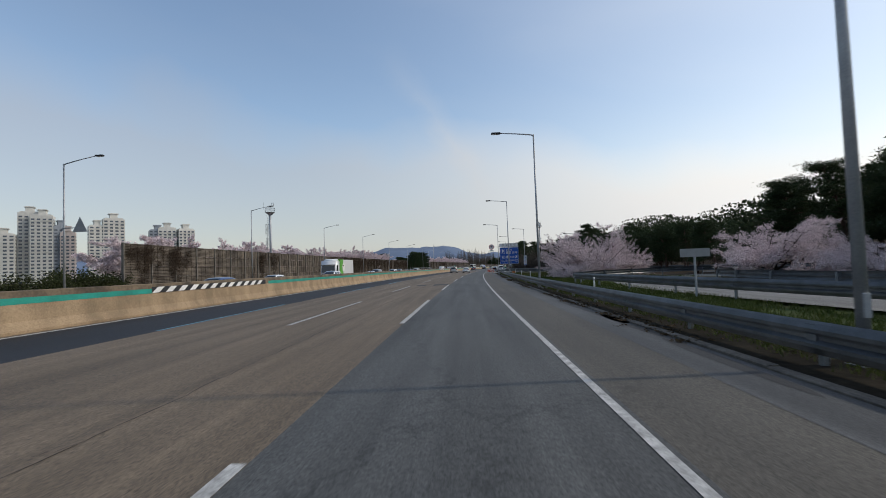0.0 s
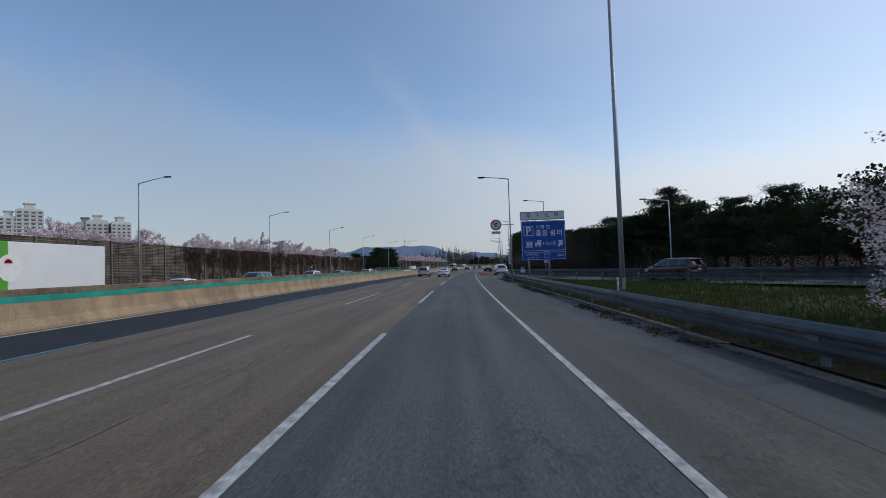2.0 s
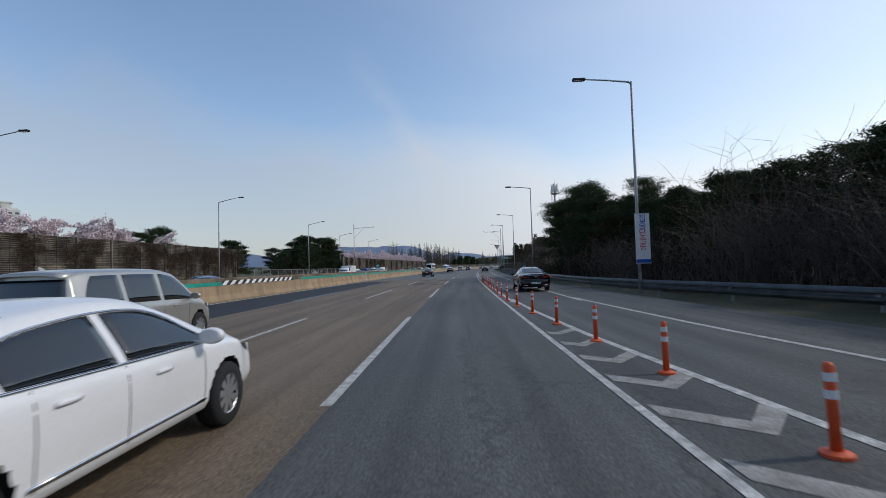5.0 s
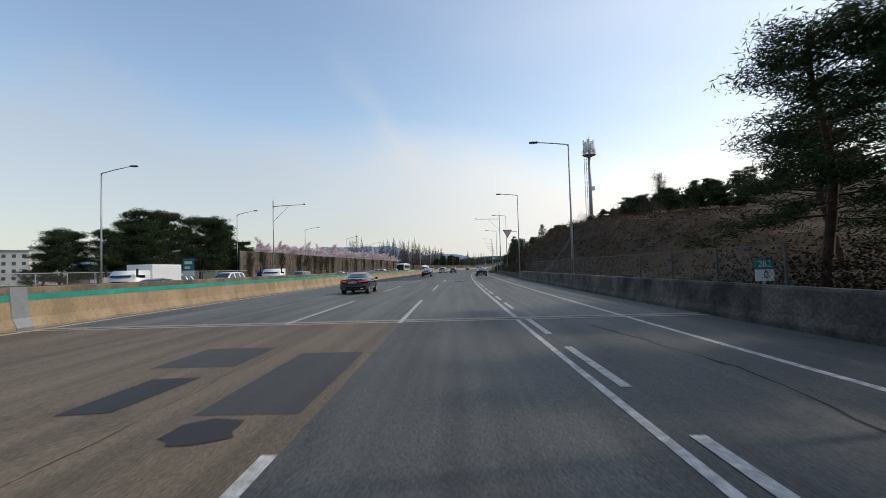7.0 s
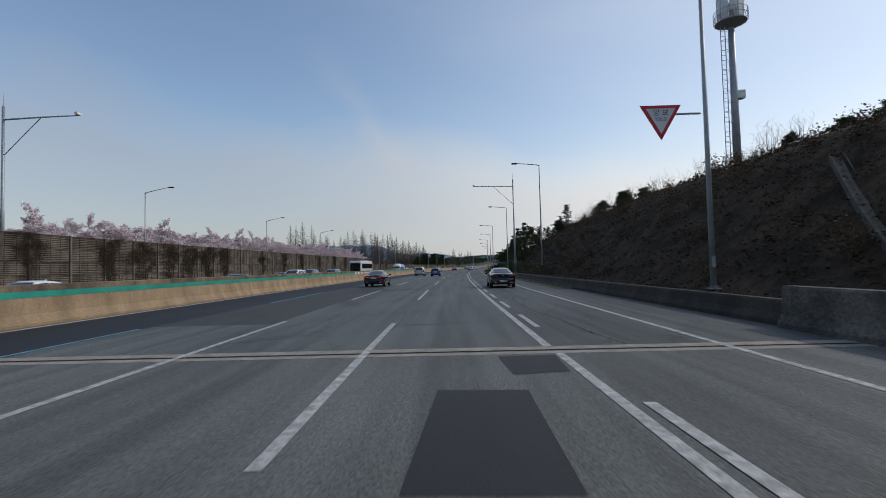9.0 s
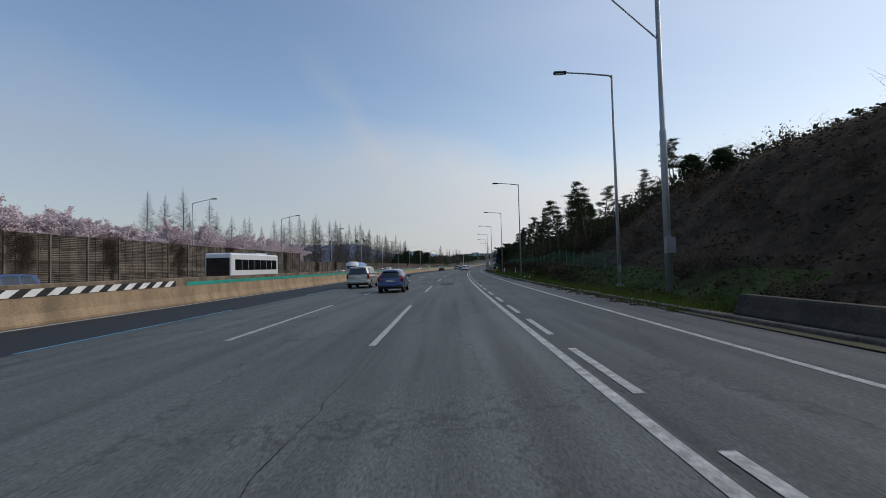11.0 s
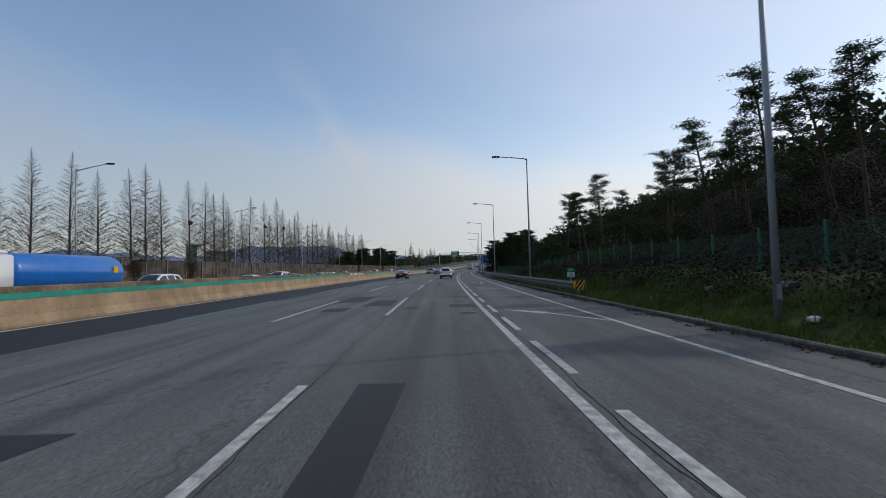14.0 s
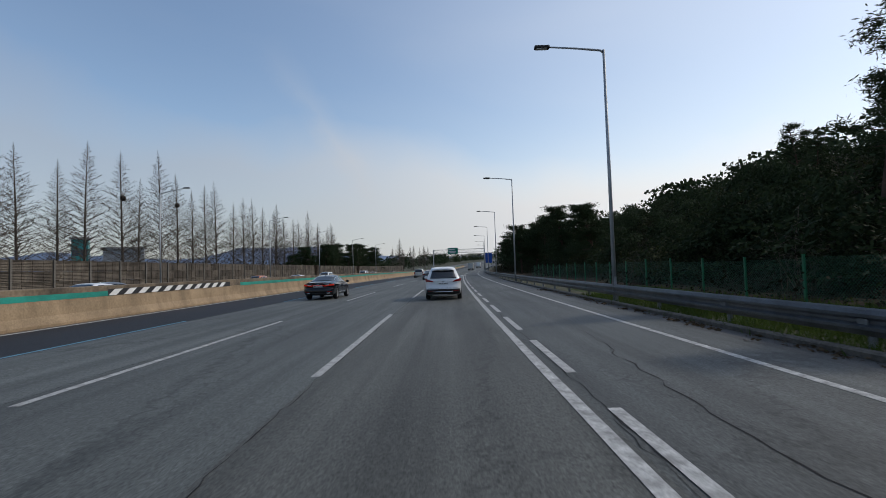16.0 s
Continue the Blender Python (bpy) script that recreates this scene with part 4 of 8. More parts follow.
pb = boxes((-0.15, 0.15, 0, 4.0, -0.2, 0.6))
PLINTH = bpy.data.meshes.new("plinth")
pb.to_mesh(PLINTH)
pb.free()
PLINTH.materials.append(M_WALL)
noise_wall("noise_wall", 45.4, 198, -34.0, 4, 1.15, 0.6, "tall tan louvred noise barrier overgrown with bare vines")
noise_wall("noise_wall", 252, 384, -34.0, 4, 1.14, 0.6, "tall weathered noise barrier with bare vine stems")
noise_wall("noise_wall", 384, 640, -34.3, 3, 0.95, 0.6, "lower brown noise barrier below bare trees")

# ---- planting ----
M_BARK = mat("bark_dark", (0.055, 0.042, 0.034), 0.95, var=0.4, scale=3, fine=30)
M_PINEBARK = mat("pine_bark", (0.09, 0.055, 0.04), 0.95, var=0.4, scale=3, fine=30)
M_TWIG = mat("twig", (0.095, 0.078, 0.065), 0.9, var=0.3, scale=2)
M_PETAL = leafy("cherry_petals", (0.62, 0.51, 0.53), (0.8, 0.7, 0.71), trans=0.12)
M_NEEDLE = leafy("pine_needles", (0.016, 0.028, 0.014), (0.042, 0.062, 0.027), trans=0.2)
M_DRY = leafy("dry_leaves", (0.05, 0.035, 0.02), (0.11, 0.08, 0.05), trans=0.2)
M_VINE = leafy("vine_litter", (0.03, 0.022, 0.016), (0.07, 0.05, 0.036), trans=0.1)
M_BUSH = leafy("evergreen_bush", (0.018, 0.027, 0.01), (0.056, 0.063, 0.026), trans=0.2)
M_BLADE = leafy("grass_blades", (0.028, 0.052, 0.01), (0.075, 0.09, 0.025), trans=0.25)
M_STRAW = leafy("dry_grass", (0.06, 0.046, 0.028), (0.12, 0.092, 0.055), trans=0.2)
rng = np.random.default_rng(7)


def leaf_cards(centers, size, spread, per, aspect=1.0, flat=0.0, up=0.0):
    """Small four-cornered leaves scattered round centres: corners and faces."""
    c = np.repeat(np.asarray(centers, float), per, axis=0)
    n = len(c)
    off = rng.normal(size=(n, 3)) * spread
    off[:, 2] *= 1 - flat
    c = c + off
    a = rng.normal(size=(n, 3))
    a[:, 2] = a[:, 2] * (1 - flat) + up
    a /= np.linalg.norm(a, axis=1)[:, None]
    b = np.cross(a, rng.normal(size=(n, 3)))
    b /= np.linalg.norm(b, axis=1)[:, None]
    s = size * rng.uniform(0.55, 1.25, (n, 1))
    a, b = a * s * aspect, b * s
    v = np.stack([c - a * 0.5, c + b * 0.45, c + a * 0.5, c - b * 0.45], 1).reshape(-1, 3)
    f = np.arange(4 * n).reshape(-1, 4)
    return v, f


def cards_mesh(name, v, f, material):
    me = bpy.data.meshes.new(name)
    me.vertices.add(len(v))
    me.vertices.foreach_set("co", np.asarray(v, np.float32).ravel())
    me.loops.add(f.size)
    me.loops.foreach_set("vertex_index", f.ravel().astype(np.int32))
    me.polygons.add(len(f))
    k = f.shape[1]
    me.polygons.foreach_set("loop_start", np.arange(len(f), dtype=np.int32) * k)
    me.polygons.foreach_set("loop_total", np.full(len(f), k, np.int32))
    me.materials.append(material)
    me.update(calc_edges=True)
    return me


def limb(store, a, d, length, r, bend, segs=4):
    """A crooked tapering branch, kept as points and radii. Returns its points."""
    pts, p, d = [Vector(a)], Vector(a), Vector(d).normalized()
    for i in range(segs):
        d = (d + Vector((random.gauss(0, bend), random.gauss(0, bend), random.gauss(0, bend * 0.6)))).normalized()
        p = p + d * length / segs
        pts.append(p.copy())
    store.append((pts, [r * (1 - 0.75 * i / segs) for i in range(segs + 1)]))
    return pts


def limbs_mesh(name, store, material, n=5):
    v, f = [], []
    for pts, rad in store:
        kk = n if rad[0] > 0.03 else 3
        base = len(v)
        for i, p in enumerate(pts):
            d = (pts[min(i + 1, len(pts) - 1)] - pts[max(i - 1, 0)]).normalized()
            u = d.orthogonal().normalized()
            w = d.cross(u)
            for k in range(kk):
                t = 2 * math.pi * k / kk
                v.append(p + (u * math.cos(t) + w * math.sin(t)) * rad[i])
        for i in range(len(pts) - 1):
            for k in range(kk):
                f.append((base + i * kk + k, base + i * kk + (k + 1) % kk, base + (i + 1) * kk + (k + 1) % kk, base + (i + 1) * kk + k))
    return mesh_of(name, v, f, material, smooth=True)


def cherry_tree(h, r, per, label, seed, top=1.25, petal=0.078, low=0.15):
    random.seed(seed)
    ob = hold("cherry_tree", label, "tree", group="flowering cherry trees")
    st, tips = [], []
    trunk = limb(st, (0, 0, -0.2), (0.05, 0, 1), h * 0.28, 0.2, 0.06, 3)
    for i in range(12):
        az = 2 * math.pi * (i + random.random() * 0.6) * 5 / 12
        el = random.uniform(low, top)
        b1 = limb(st, trunk[-1 if i % 3 else -2], (math.cos(az) * math.cos(el), math.sin(az) * math.cos(el), math.sin(el)), random.uniform(0.55, 0.75) * (r * math.cos(el) + h * 0.75 * math.sin(el)), 0.1, 0.16, 5)
        for q in b1[1:]:
            for _ in range(3):
                d = Vector((math.cos(az) + random.gauss(0, 0.8), math.sin(az) + random.gauss(0, 0.8), random.uniform(-0.45, 1.0)))
                b2 = limb(st, q, d, random.uniform(0.22, 0.42) * r, 0.035, 0.2, 4)
                tips += b2[1:]
                for q2 in b2[2:]:
                    b3 = limb(st, q2, d + Vector((random.gauss(0, 0.8), random.gauss(0, 0.8), random.uniform(-0.5, 0.7))), 0.16 * r, 0.012, 0.2, 3)
                    tips += b3[1:]
    part("trunk", limbs_mesh("trunk", st, M_BARK), M_BARK, ob)
    c = np.array([tuple(p) for p in tips])
    c = c[c[:, 2] > 0.35]
    v, f = leaf_cards(c, petal, 0.095 * r / 3.5, per)
    part("crown", cards_mesh("blossom", v, f, M_PETAL), M_PETAL, ob, "pale pink blossom")
    return ob


def pine_tree(h, r, bare, clumps, label, seed, needles=120, name="pine_tree", size=0.085, trees_group="pine trees"):
    random.seed(seed)
    ob = hold(name, label, "tree", group=trees_group)
    st, cs = [], []
    trunk = limb(st, (0, 0, -0.3), (random.gauss(0, 0.08), random.gauss(0, 0.08), 1), h, (0.012 if bare > 0.4 else 0.02) * h + 0.04, 0.07, 9)
    for i in range(clumps):
        t = bare + (1 - bare) * (i / clumps) ** 0.9
        k = min(len(trunk) - 2, int(t * (len(trunk) - 1)))
        q = trunk[k].lerp(trunk[k + 1], t * (len(trunk) - 1) - k)
        az = i * 2.4 + random.uniform(-0.5, 0.5)
        reach = r * (1.0 - 0.72 * ((t - bare) / (1 - bare)) ** 1.4) * random.uniform(0.5, 1.1)
        b = limb(st, q, (math.cos(az), math.sin(az), random.uniform(-0.05, 0.5)), reach, 0.045, 0.14, 4)
        cs += [b[-1], b[-2], b[-1] + Vector((random.gauss(0, 0.3), random.gauss(0, 0.3), 0.15))]
        if reach > 1.5:
            cs += [b[2] + Vector((random.gauss(0, 0.35), random.gauss(0, 0.35), 0.1))]
    cs.append(trunk[-1])
    part("trunk", limbs_mesh("trunk", st, M_PINEBARK), M_PINEBARK, ob)
    c = np.array([tuple(p) for p in cs])
    v, f = leaf_cards(c, size, 0.3 * (r / 2.6) ** 0.5, needles, aspect=4.2 if size > 0.06 else 5.0, flat=0.62, up=0.35)
    part("crown", cards_mesh("needles", v, f, M_NEEDLE), M_NEEDLE, ob)
    return ob


def bare_tree(h, r, label, seed, n=190):
    random.seed(seed)
    ob = hold("dawn_redwood", label, "tree", group="row of bare conical trees")
    st = []
    trunk = limb(st, (0, 0, -0.3), (0, 0, 1), h, 0.2, 0.012, 10)
    st[0] = (st[0][0], [0.2 * (1 - 0.93 * i / 10) for i in range(11)])
    for i in range(n):
        t = 0.14 + 0.85 * i / n
        q = trunk[0].lerp(trunk[-1], t)
        az = i * 2.399 + random.uniform(-0.4, 0.4)
        reach = r * min(0.9, 1.22 * (1.0 - t)) * random.uniform(0.55, 1.05) * min(1.0, 0.5 + 2.5 * (t - 0.14))
        d = Vector((math.cos(az), math.sin(az), random.uniform(0.25, 0.65) + 0.1 * t))
        b = limb(st, q, d, reach, 0.045 * (1.2 - t), 0.09, 3)
        for q2 in b[1:]:
            for _ in range(3):
                limb(st, q2, d + Vector((random.gauss(0, 0.6), random.gauss(0, 0.6), random.uniform(-0.1, 0.6))), reach * 0.4, 0.019, 0.12, 2)
    part("trunk", limbs_mesh("trunk", st, M_TWIG, 5), M_TWIG, ob)
    return ob


def shrub(h, r, n, material, label, seed, name="shrub", leaves=0, leaf_mat=None):
    random.seed(seed)
    ob = hold(name, label, "shrub", group="shrubs on the verge and slopes")
    st, tips = [], []
    for i in range(n):
        az, lean = random.uniform(0, 6.28), random.uniform(0.1, 0.9)
        a = (random.gauss(0, r * 0.25), random.gauss(0, r * 0.25), -0.1)
        b = limb(st, a, (math.cos(az) * lean, math.sin(az) * lean, 1), h * random.uniform(0.6, 1.1), 0.02, 0.14, 4)
        tips += b[1:]
        for q in b[2:]:
            c = limb(st, q, (random.gauss(0, 1), random.gauss(0, 1), random.uniform(0.1, 1)), h * 0.3, 0.008, 0.15, 2)
            tips += c[1:]
    part("stem", limbs_mesh("stem", st, material, 4), material, ob)
    if leaves:
        v, f = leaf_cards([tuple(p) for p in tips], 0.13, 0.16, leaves)
        part("foliage", cards_mesh("leaves", v, f, leaf_mat), leaf_mat, ob)
    return ob


def cherry_dome(h, r, per, label, seed, petal=0.08):
    """A broad old cherry: limbs from near the ground fan out to a low dome of fine upright sprays."""
    random.seed(seed)
    ob = hold("cherry_tree", label, "tree", group="flowering cherry trees")
    st, tips, tall = [], [], []
    trunk = limb(st, (0, 0, -0.2), (0.04, 0, 1), 1.2, 0.26, 0.05, 3)
    n = 46
    for i in range(n):
        az = 2.39996 * i + random.uniform(-0.2, 0.2)
        el = math.asin(min(0.99, 0.97 * ((i + 0.5) / n))) - 0.2
        reach = 1 / math.hypot(math.cos(el) / r, math.sin(el) / (h - 1.2)) * random.uniform(0.68, 0.86)
        b1 = limb(st, trunk[-1 if i % 3 else -2], (math.cos(az) * math.cos(el), math.sin(az) * math.cos(el), math.sin(el) + 0.12), reach, 0.1, 0.12, 7)
        for j, q in enumerate(b1[2:]):
            for _ in range(3):
                d = Vector((math.cos(az) * 0.9 + random.gauss(0, 0.7), math.sin(az) * 0.9 + random.gauss(0, 0.7), random.uniform(-0.2, 0.8) - 0.25 * (el < 0.3)))
                b2 = limb(st, q, d, random.uniform(0.16, 0.27) * r, 0.026, 0.2, 4)
                if j > 0:
                    tips += b2[1:]
                for q2 in b2[2:]:
                    b3 = limb(st, q2, d + Vector((random.gauss(0, 0.7), random.gauss(0, 0.7), random.uniform(-0.2, 0.9))), random.uniform(0.07, 0.13) * r, 0.009, 0.18, 3)
                    if j > 0:
                        tips += b3[1:]
                    if random.random() < 0.12 and q2.z > h * 0.5:
                        tall.append(b3[-1])
    for q in tall:
        limb(st, q, (random.gauss(0, 0.3), random.gauss(0, 0.3), 1), random.uniform(0.3, 0.7), 0.008, 0.1, 3)
        tips += [q, q + Vector((0, 0, 0.15))]
    part("trunk", limbs_mesh("trunk", st, M_BARK), M_BARK, ob)
    c = np.array([tuple(p) for p in tips])
    c = c[c[:, 2] > 0.3]
    v, f = leaf_cards(c, petal, 0.075, per)
    part("crown", cards_mesh("blossom", v, f, M_PETAL), M_PETAL, ob, "pale pink blossom")
    return ob


def put(ob, s, l, k=1.0, dz=0.0, turn=None, first=[]):
    """Sets a plant on the ground; the first of a kind is the one that was built."""
    m = at(s, l, terrain(s, l) + dz, random.uniform(0, 360) if turn is None else turn) @ Matrix.Diagonal((k, k, k * random.uniform(0.92, 1.1), 1))
    if ob.name not in first:
        first.append(ob.name)
        ob.matrix_basis = m
        return ob
    return copy_scaled(ob, m)


def copy_scaled(ob, m):
    c = copy_thing(ob, Matrix.Identity(4))
    c.matrix_basis = m
    return c


# flowering cherries
big_a = cherry_tree(7.3, 4.5, 17, "large cherry tree in full pale pink blossom", 11, 1.3, 0.115, -0.2)
big_b = cherry_tree(6.6, 4.2, 17, "wide cherry tree in full pale pink blossom", 12, 1.2, 0.115, -0.2)
far_a = cherry_tree(7.8, 3.5, 26, "cherry tree in blossom behind the noise barrier", 13, 1.0, 0.125)
far_b = cherry_tree(7.5, 3.3, 26, "rounded cherry tree in pale blossom behind the barrier", 14, 0.95, 0.125)
dome = cherry_dome(9.3, 6.1, 11, "broad old cherry tree in full pale pink blossom", 15)
random.seed(21)
for o, s, l, k, dz in ((dome, 61.8, 14.7, 1.0, -0.7), (dome, 60.6, 18.8, 0.6, -0.5), (dome, 57.4, 12.6, 0.52, -1.2), (dome, 59.6, 15.0, 0.88, -0.9), (big_a, 38.8, 23.8, 0.86, -0.4), (big_b, 33.5, 25.0, 0.62, -0.4), (big_a, 29.5, 24.5, 0.55, -0.3), (big_b, 26, 26.5, 0.6, -0.3), (big_b, 22, 27, 0.55, -0.3)):
    put(o, s, l, k, dz=dz)
i = 0
for s0, s1, gap, zk in ((54, 104, 8.5, 1.1), (108, 120, 8, 1.08), (122, 186, 5.5, 1.15), (281, 350, 4.2, 1.24), (352, 394, 4.4, 1.24), (279, 350, 3.9, 1.2), (354, 392, 4.1, 1.2), (60, 180, 26, 1.1)):
    for s in steps(s0, s1, gap):
        i += 1
        put(far_a if i % 2 else far_b, s + random.uniform(-0.7, 0.7), -40.6 + random.uniform(-1.5, 0.8), zk * random.uniform(0.94, 1.08), dz=0.4)

# pines
p_bush = pine_tree(9.0, 3.8, 0.22, 44, "dense dark green pine with spreading limbs", 31, needles=120, size=0.068)
p_near = pine_tree(9.0, 3.7, 0.34, 50, "large dark pine with layered limbs beside the slip lane", 36, needles=140, size=0.048)
p_tall = pine_tree(10.5, 2.0, 0.45, 22, "tall slender pine with a bare lower trunk", 32, needles=80, size=0.062, trees_group="pines on the wooded bank")
p_mid = pine_tree(8.0, 2.8, 0.3, 36, "dark pine at the edge of the wood", 33, needles=110, size=0.068)
p_low = pine_tree(2.6, 1.3, 0.12, 26, "young pine on the crest of the slope", 34, needles=80, size=0.07)
random.seed(41)
for s, l, k in ((189, -40.5, 0.95), (193, -41.5, 1.0), (203.5, -38.5, 0.85), (207, -40, 0.92), (211, -41.5, 0.8), (223, -38.5, 0.7), (226.5, -40, 0.8), (230, -42, 0.95), (233.5, -38.5, 1.0), (237.5, -40.5, 1.2), (241, -38.5, 1.18), (244.5, -41, 1.25), (248.5, -38.2, 1.28), (252, -40.5, 1.25), (255.5, -38, 1.2), (258.5, -39.5, 1.05), (228.5, -37.6, 0.75), (235.5, -37.4, 1.05), (239.5, -43, 1.1), (247, -37.2, 1.15), (262, -40, 0.95), (268, -40.5, 0.8), (274, -41, 0.65), (246, -46, 1.0),
                (523, -41, 0.8), (529, -39.5, 0.9), (536, -42, 1.0), (542, -39, 1.05), (548, -42, 1.1), (554, -39, 1.15), (561, -43, 1.2), (568, -40, 1.25), (573, -44, 1.35), (581, -39, 1.3), (589, -43, 1.35), (597, -39, 1.3), (605, -44, 1.25), (613, -40, 1.15), (560, -46, 1.0)):
    put(p_bush, s, l, k * (0.93 if s < 300 else 1.0))
for s, l, k in ((200.5, 15.2, 1.2), (204, 18.6, 0.95), (195.5, 17.5, 1.15), (190, 14.8, 1.02), (186, 16.2, 1.15), (182, 15.0, 1.08), (178, 16.5, 1.08), (174.5, 14.8, 1.0)):
    put(p_near, s, l, k)
for k in range(74):
    s = 55 + 122 * (k / 74) + random.uniform(-2, 2)
    l = 24 + random.uniform(0, 13) - 6 * smooth(135, 175, s)
    put(p_mid if k % 2 else p_bush, s, l, random.uniform(0.7, 0.95) * (1 - 0.2 * smooth(130, 150, s)) * (0.8 + 0.2 * smooth(92, 104, s)))
FAR_RAIL = ((60, 39), (85, 28.5), (105, 20.4), (121, 15.6), (133, 13.2), (146, 10.6), (152, 9.2), (160, 8.4), (190, 8.2))


def rail_l(s):
    return float(np.interp(s, *zip(*FAR_RAIL)))


for k in range(52):
    s = 112 + 82 * k / 52 + random.uniform(-1, 1)
    put(p_mid if k % 3 else p_bush, s, max(15.5 + (k % 2) * 3.5, rail_l(s) + 4) + random.uniform(0, 2.5), random.uniform(0.74, 0.9) + 0.12 * smooth(150, 180, s))
for k in range(26):
    put(p_mid, random.uniform(-15, 55), random.uniform(38, 55), random.uniform(0.95, 1.35))
for s, l, k in ((30, 31, 1.3), (26, 30.5, 1.25), (24, 33, 1.35), (34, 35, 1.3), (19, 30, 1.2), (37, 42, 1.3), (42, 41.5, 1.3), (46, 39.5, 1.25), (50.5, 38, 1.2), (54.5, 36.5, 1.15), (58.5, 36, 1.1)):
    put(p_bush, s, l, k)
for s, k in ((341, 0.66), (343.2, 0.8), (346.9, 0.8), (351, 0.83), (353, 0.86), (357, 0.92), (362.4, 0.95), (366, 0.78), (369.7, 0.84), (375.6, 0.75), (378, 0.72), (381.5, 0.82), (384, 0.66), (386.6, 0.8), (392, 0.68), (394.8, 0.76), (402, 0.66), (406, 0.88), (410.5, 0.82), (417.6, 0.86)):
    put(p_tall, s, 17 + random.uniform(-0.8, 0.8), k)
for k in range(14):
    put(p_tall, 336 + 4.5 * k + random.uniform(-1, 1), random.uniform(20, 29), random.uniform(0.5, 0.66))
for s, l, k in ((427, 17.6, 0.93), (430.5, 22, 0.6), (434.4, 21, 0.62), (437, 23, 0.5)):
    put(p_tall, s, l, k)
for k in range(34):
    s = 462 + random.uniform(0, 110)
    put(p_bush, s, random.uniform(12.5, 24), random.uniform(0.85, 1.1))
for s, l, k in ((268, 34.5, 0.5), (264, 36.5, 0.58), (260, 35, 0.55), (257, 38.5, 0.62), (252, 36, 0.58), (248, 40, 0.66), (244, 37, 0.62), (240, 41, 0.7), (236, 37.5, 0.64), (231, 40, 0.7), (226, 41, 0.5), (272, 40, 0.55)):
    put(p_near, s, l, k * (0.74 if s > 242 else 0.52))
for s, l, k in ((262, 22, 0.7), (254, 22, 0.8), (246, 22.5, 0.7), (288, 23, 1.1), (292, 22, 1.3), (297, 24, 1.6), (303, 22, 1.4), (318, 19, 1.1), (324, 20, 1.3)):
    put(p_low, s, l, k * 0.66)
for i, s in enumerate((263, 260.5, 258, 256, 253.5, 251.5, 249.5, 244.5, 242, 240, 238, 236, 234, 231.5, 229)):
    put(p_low, s, 26.8 + 1.1 * (i % 3), 0.8 + 0.15 * (i % 4))

# bare conical trees behind the far barrier
t_a = bare_tree(19, 4.6, "tall bare conical tree with fine upswept twigs", 51)
t_b = bare_tree(17, 3.9, "slender bare conical tree with fine twigs", 52)
random.seed(53)
ROW = []
for k, s in enumerate(steps(352, 572, 4.6)):
    ROW.append(put(t_a if k % 3 else t_b, s + random.uniform(-0.7, 0.7), -46 + random.uniform(-1.2, 1.2), random.uniform(0.74, 0.86) + 0.24 * smooth(400, 425, s)))
for k, s in enumerate(steps(640, 760, 13)):
    put(t_a if k % 2 else t_b, s, -42 + random.uniform(-3, 3), random.uniform(0.8, 1.0))
nest_bm = bmesh.new()
bmesh.ops.create_icosphere(nest_bm, subdivisions=2, radius=0.42)
for vv in nest_bm.verts:
    vv.co *= random.uniform(0.8, 1.15)
for k, (tree, z) in enumerate(((ROW[26], 12.5), (ROW[29], 13.5), (ROW[19], 11.0))):
    n_ob = new("bird_nest", bpy.data.meshes.new("bird_nest")) if k == 0 else new("bird_nest", bpy.data.objects["bird_nest"].data)
    if k == 0:
        nest_bm.to_mesh(n_ob.data)
        n_ob.data.materials.append(M_BARK)
    n_ob.location = tree.matrix_basis @ Vector((0.0, 0.12, z))
    tagged(n_ob, "dark ball of twigs high in a bare tree", "nest", group="nests")

put(p_mid, 115.0, 28.7, 1.42)
put(p_mid, 118.5, 31.0, 1.2)
# shrubs and undergrowth
s_wood = shrub(5.6, 2.4, 46, M_TWIG, "leafless brown thicket of young trees", 64)
random.seed(65)
for k in range(34):
    s = 119 + k + random.uniform(-1, 1)
    put(s_wood, s, float(np.interp(s, (121, 133, 146, 152), (15.6, 13.2, 10.6, 9.2))) + 2.0 + random.uniform(0, 2.6), random.uniform(0.75, 1.05))
s_brown = shrub(2.4, 1.4, 16, M_TWIG, "leafless brown shrub on the slope", 61)
s_dry = shrub(1.5, 1.2, 12, M_TWIG, "dry brown shrub with withered leaves", 62, leaves=3, leaf_mat=M_DRY)
s_green = shrub(1.6, 1.3, 10, M_TWIG, "dense dark green evergreen shrub", 63, name="evergreen_shrub", leaves=10, leaf_mat=M_BUSH)
random.seed(64)
for k in range(90):
    s = random.uniform(100, 184)
    put(s_brown, s, rail_l(s) + random.uniform(2.2, 7), random.uniform(1.1, 1.8))
for k in range(70):
    put(s_dry, random.uniform(212, 330), random.uniform(9.5, 22), random.uniform(0.5, 1.0))
for k in range(26):
    put(s_brown, random.uniform(236, 330), random.uniform(20.5, 25), random.uniform(0.6, 1.1))
for k in range(90):
    put(s_green if k % 3 else s_brown, random.uniform(335, 470), random.uniform(13, 30), random.uniform(0.8, 1.6))
for k in range(46):
    put(s_green if k % 2 else s_dry, random.uniform(322, 415), random.uniform(8.4, 11.2), random.uniform(0.25, 0.5))
for k in range(56):
    put(s_green, random.uniform(12, 46), -34.5 + random.uniform(-1.5, 1), random.uniform(0.9, 1.4), dz=0.2)
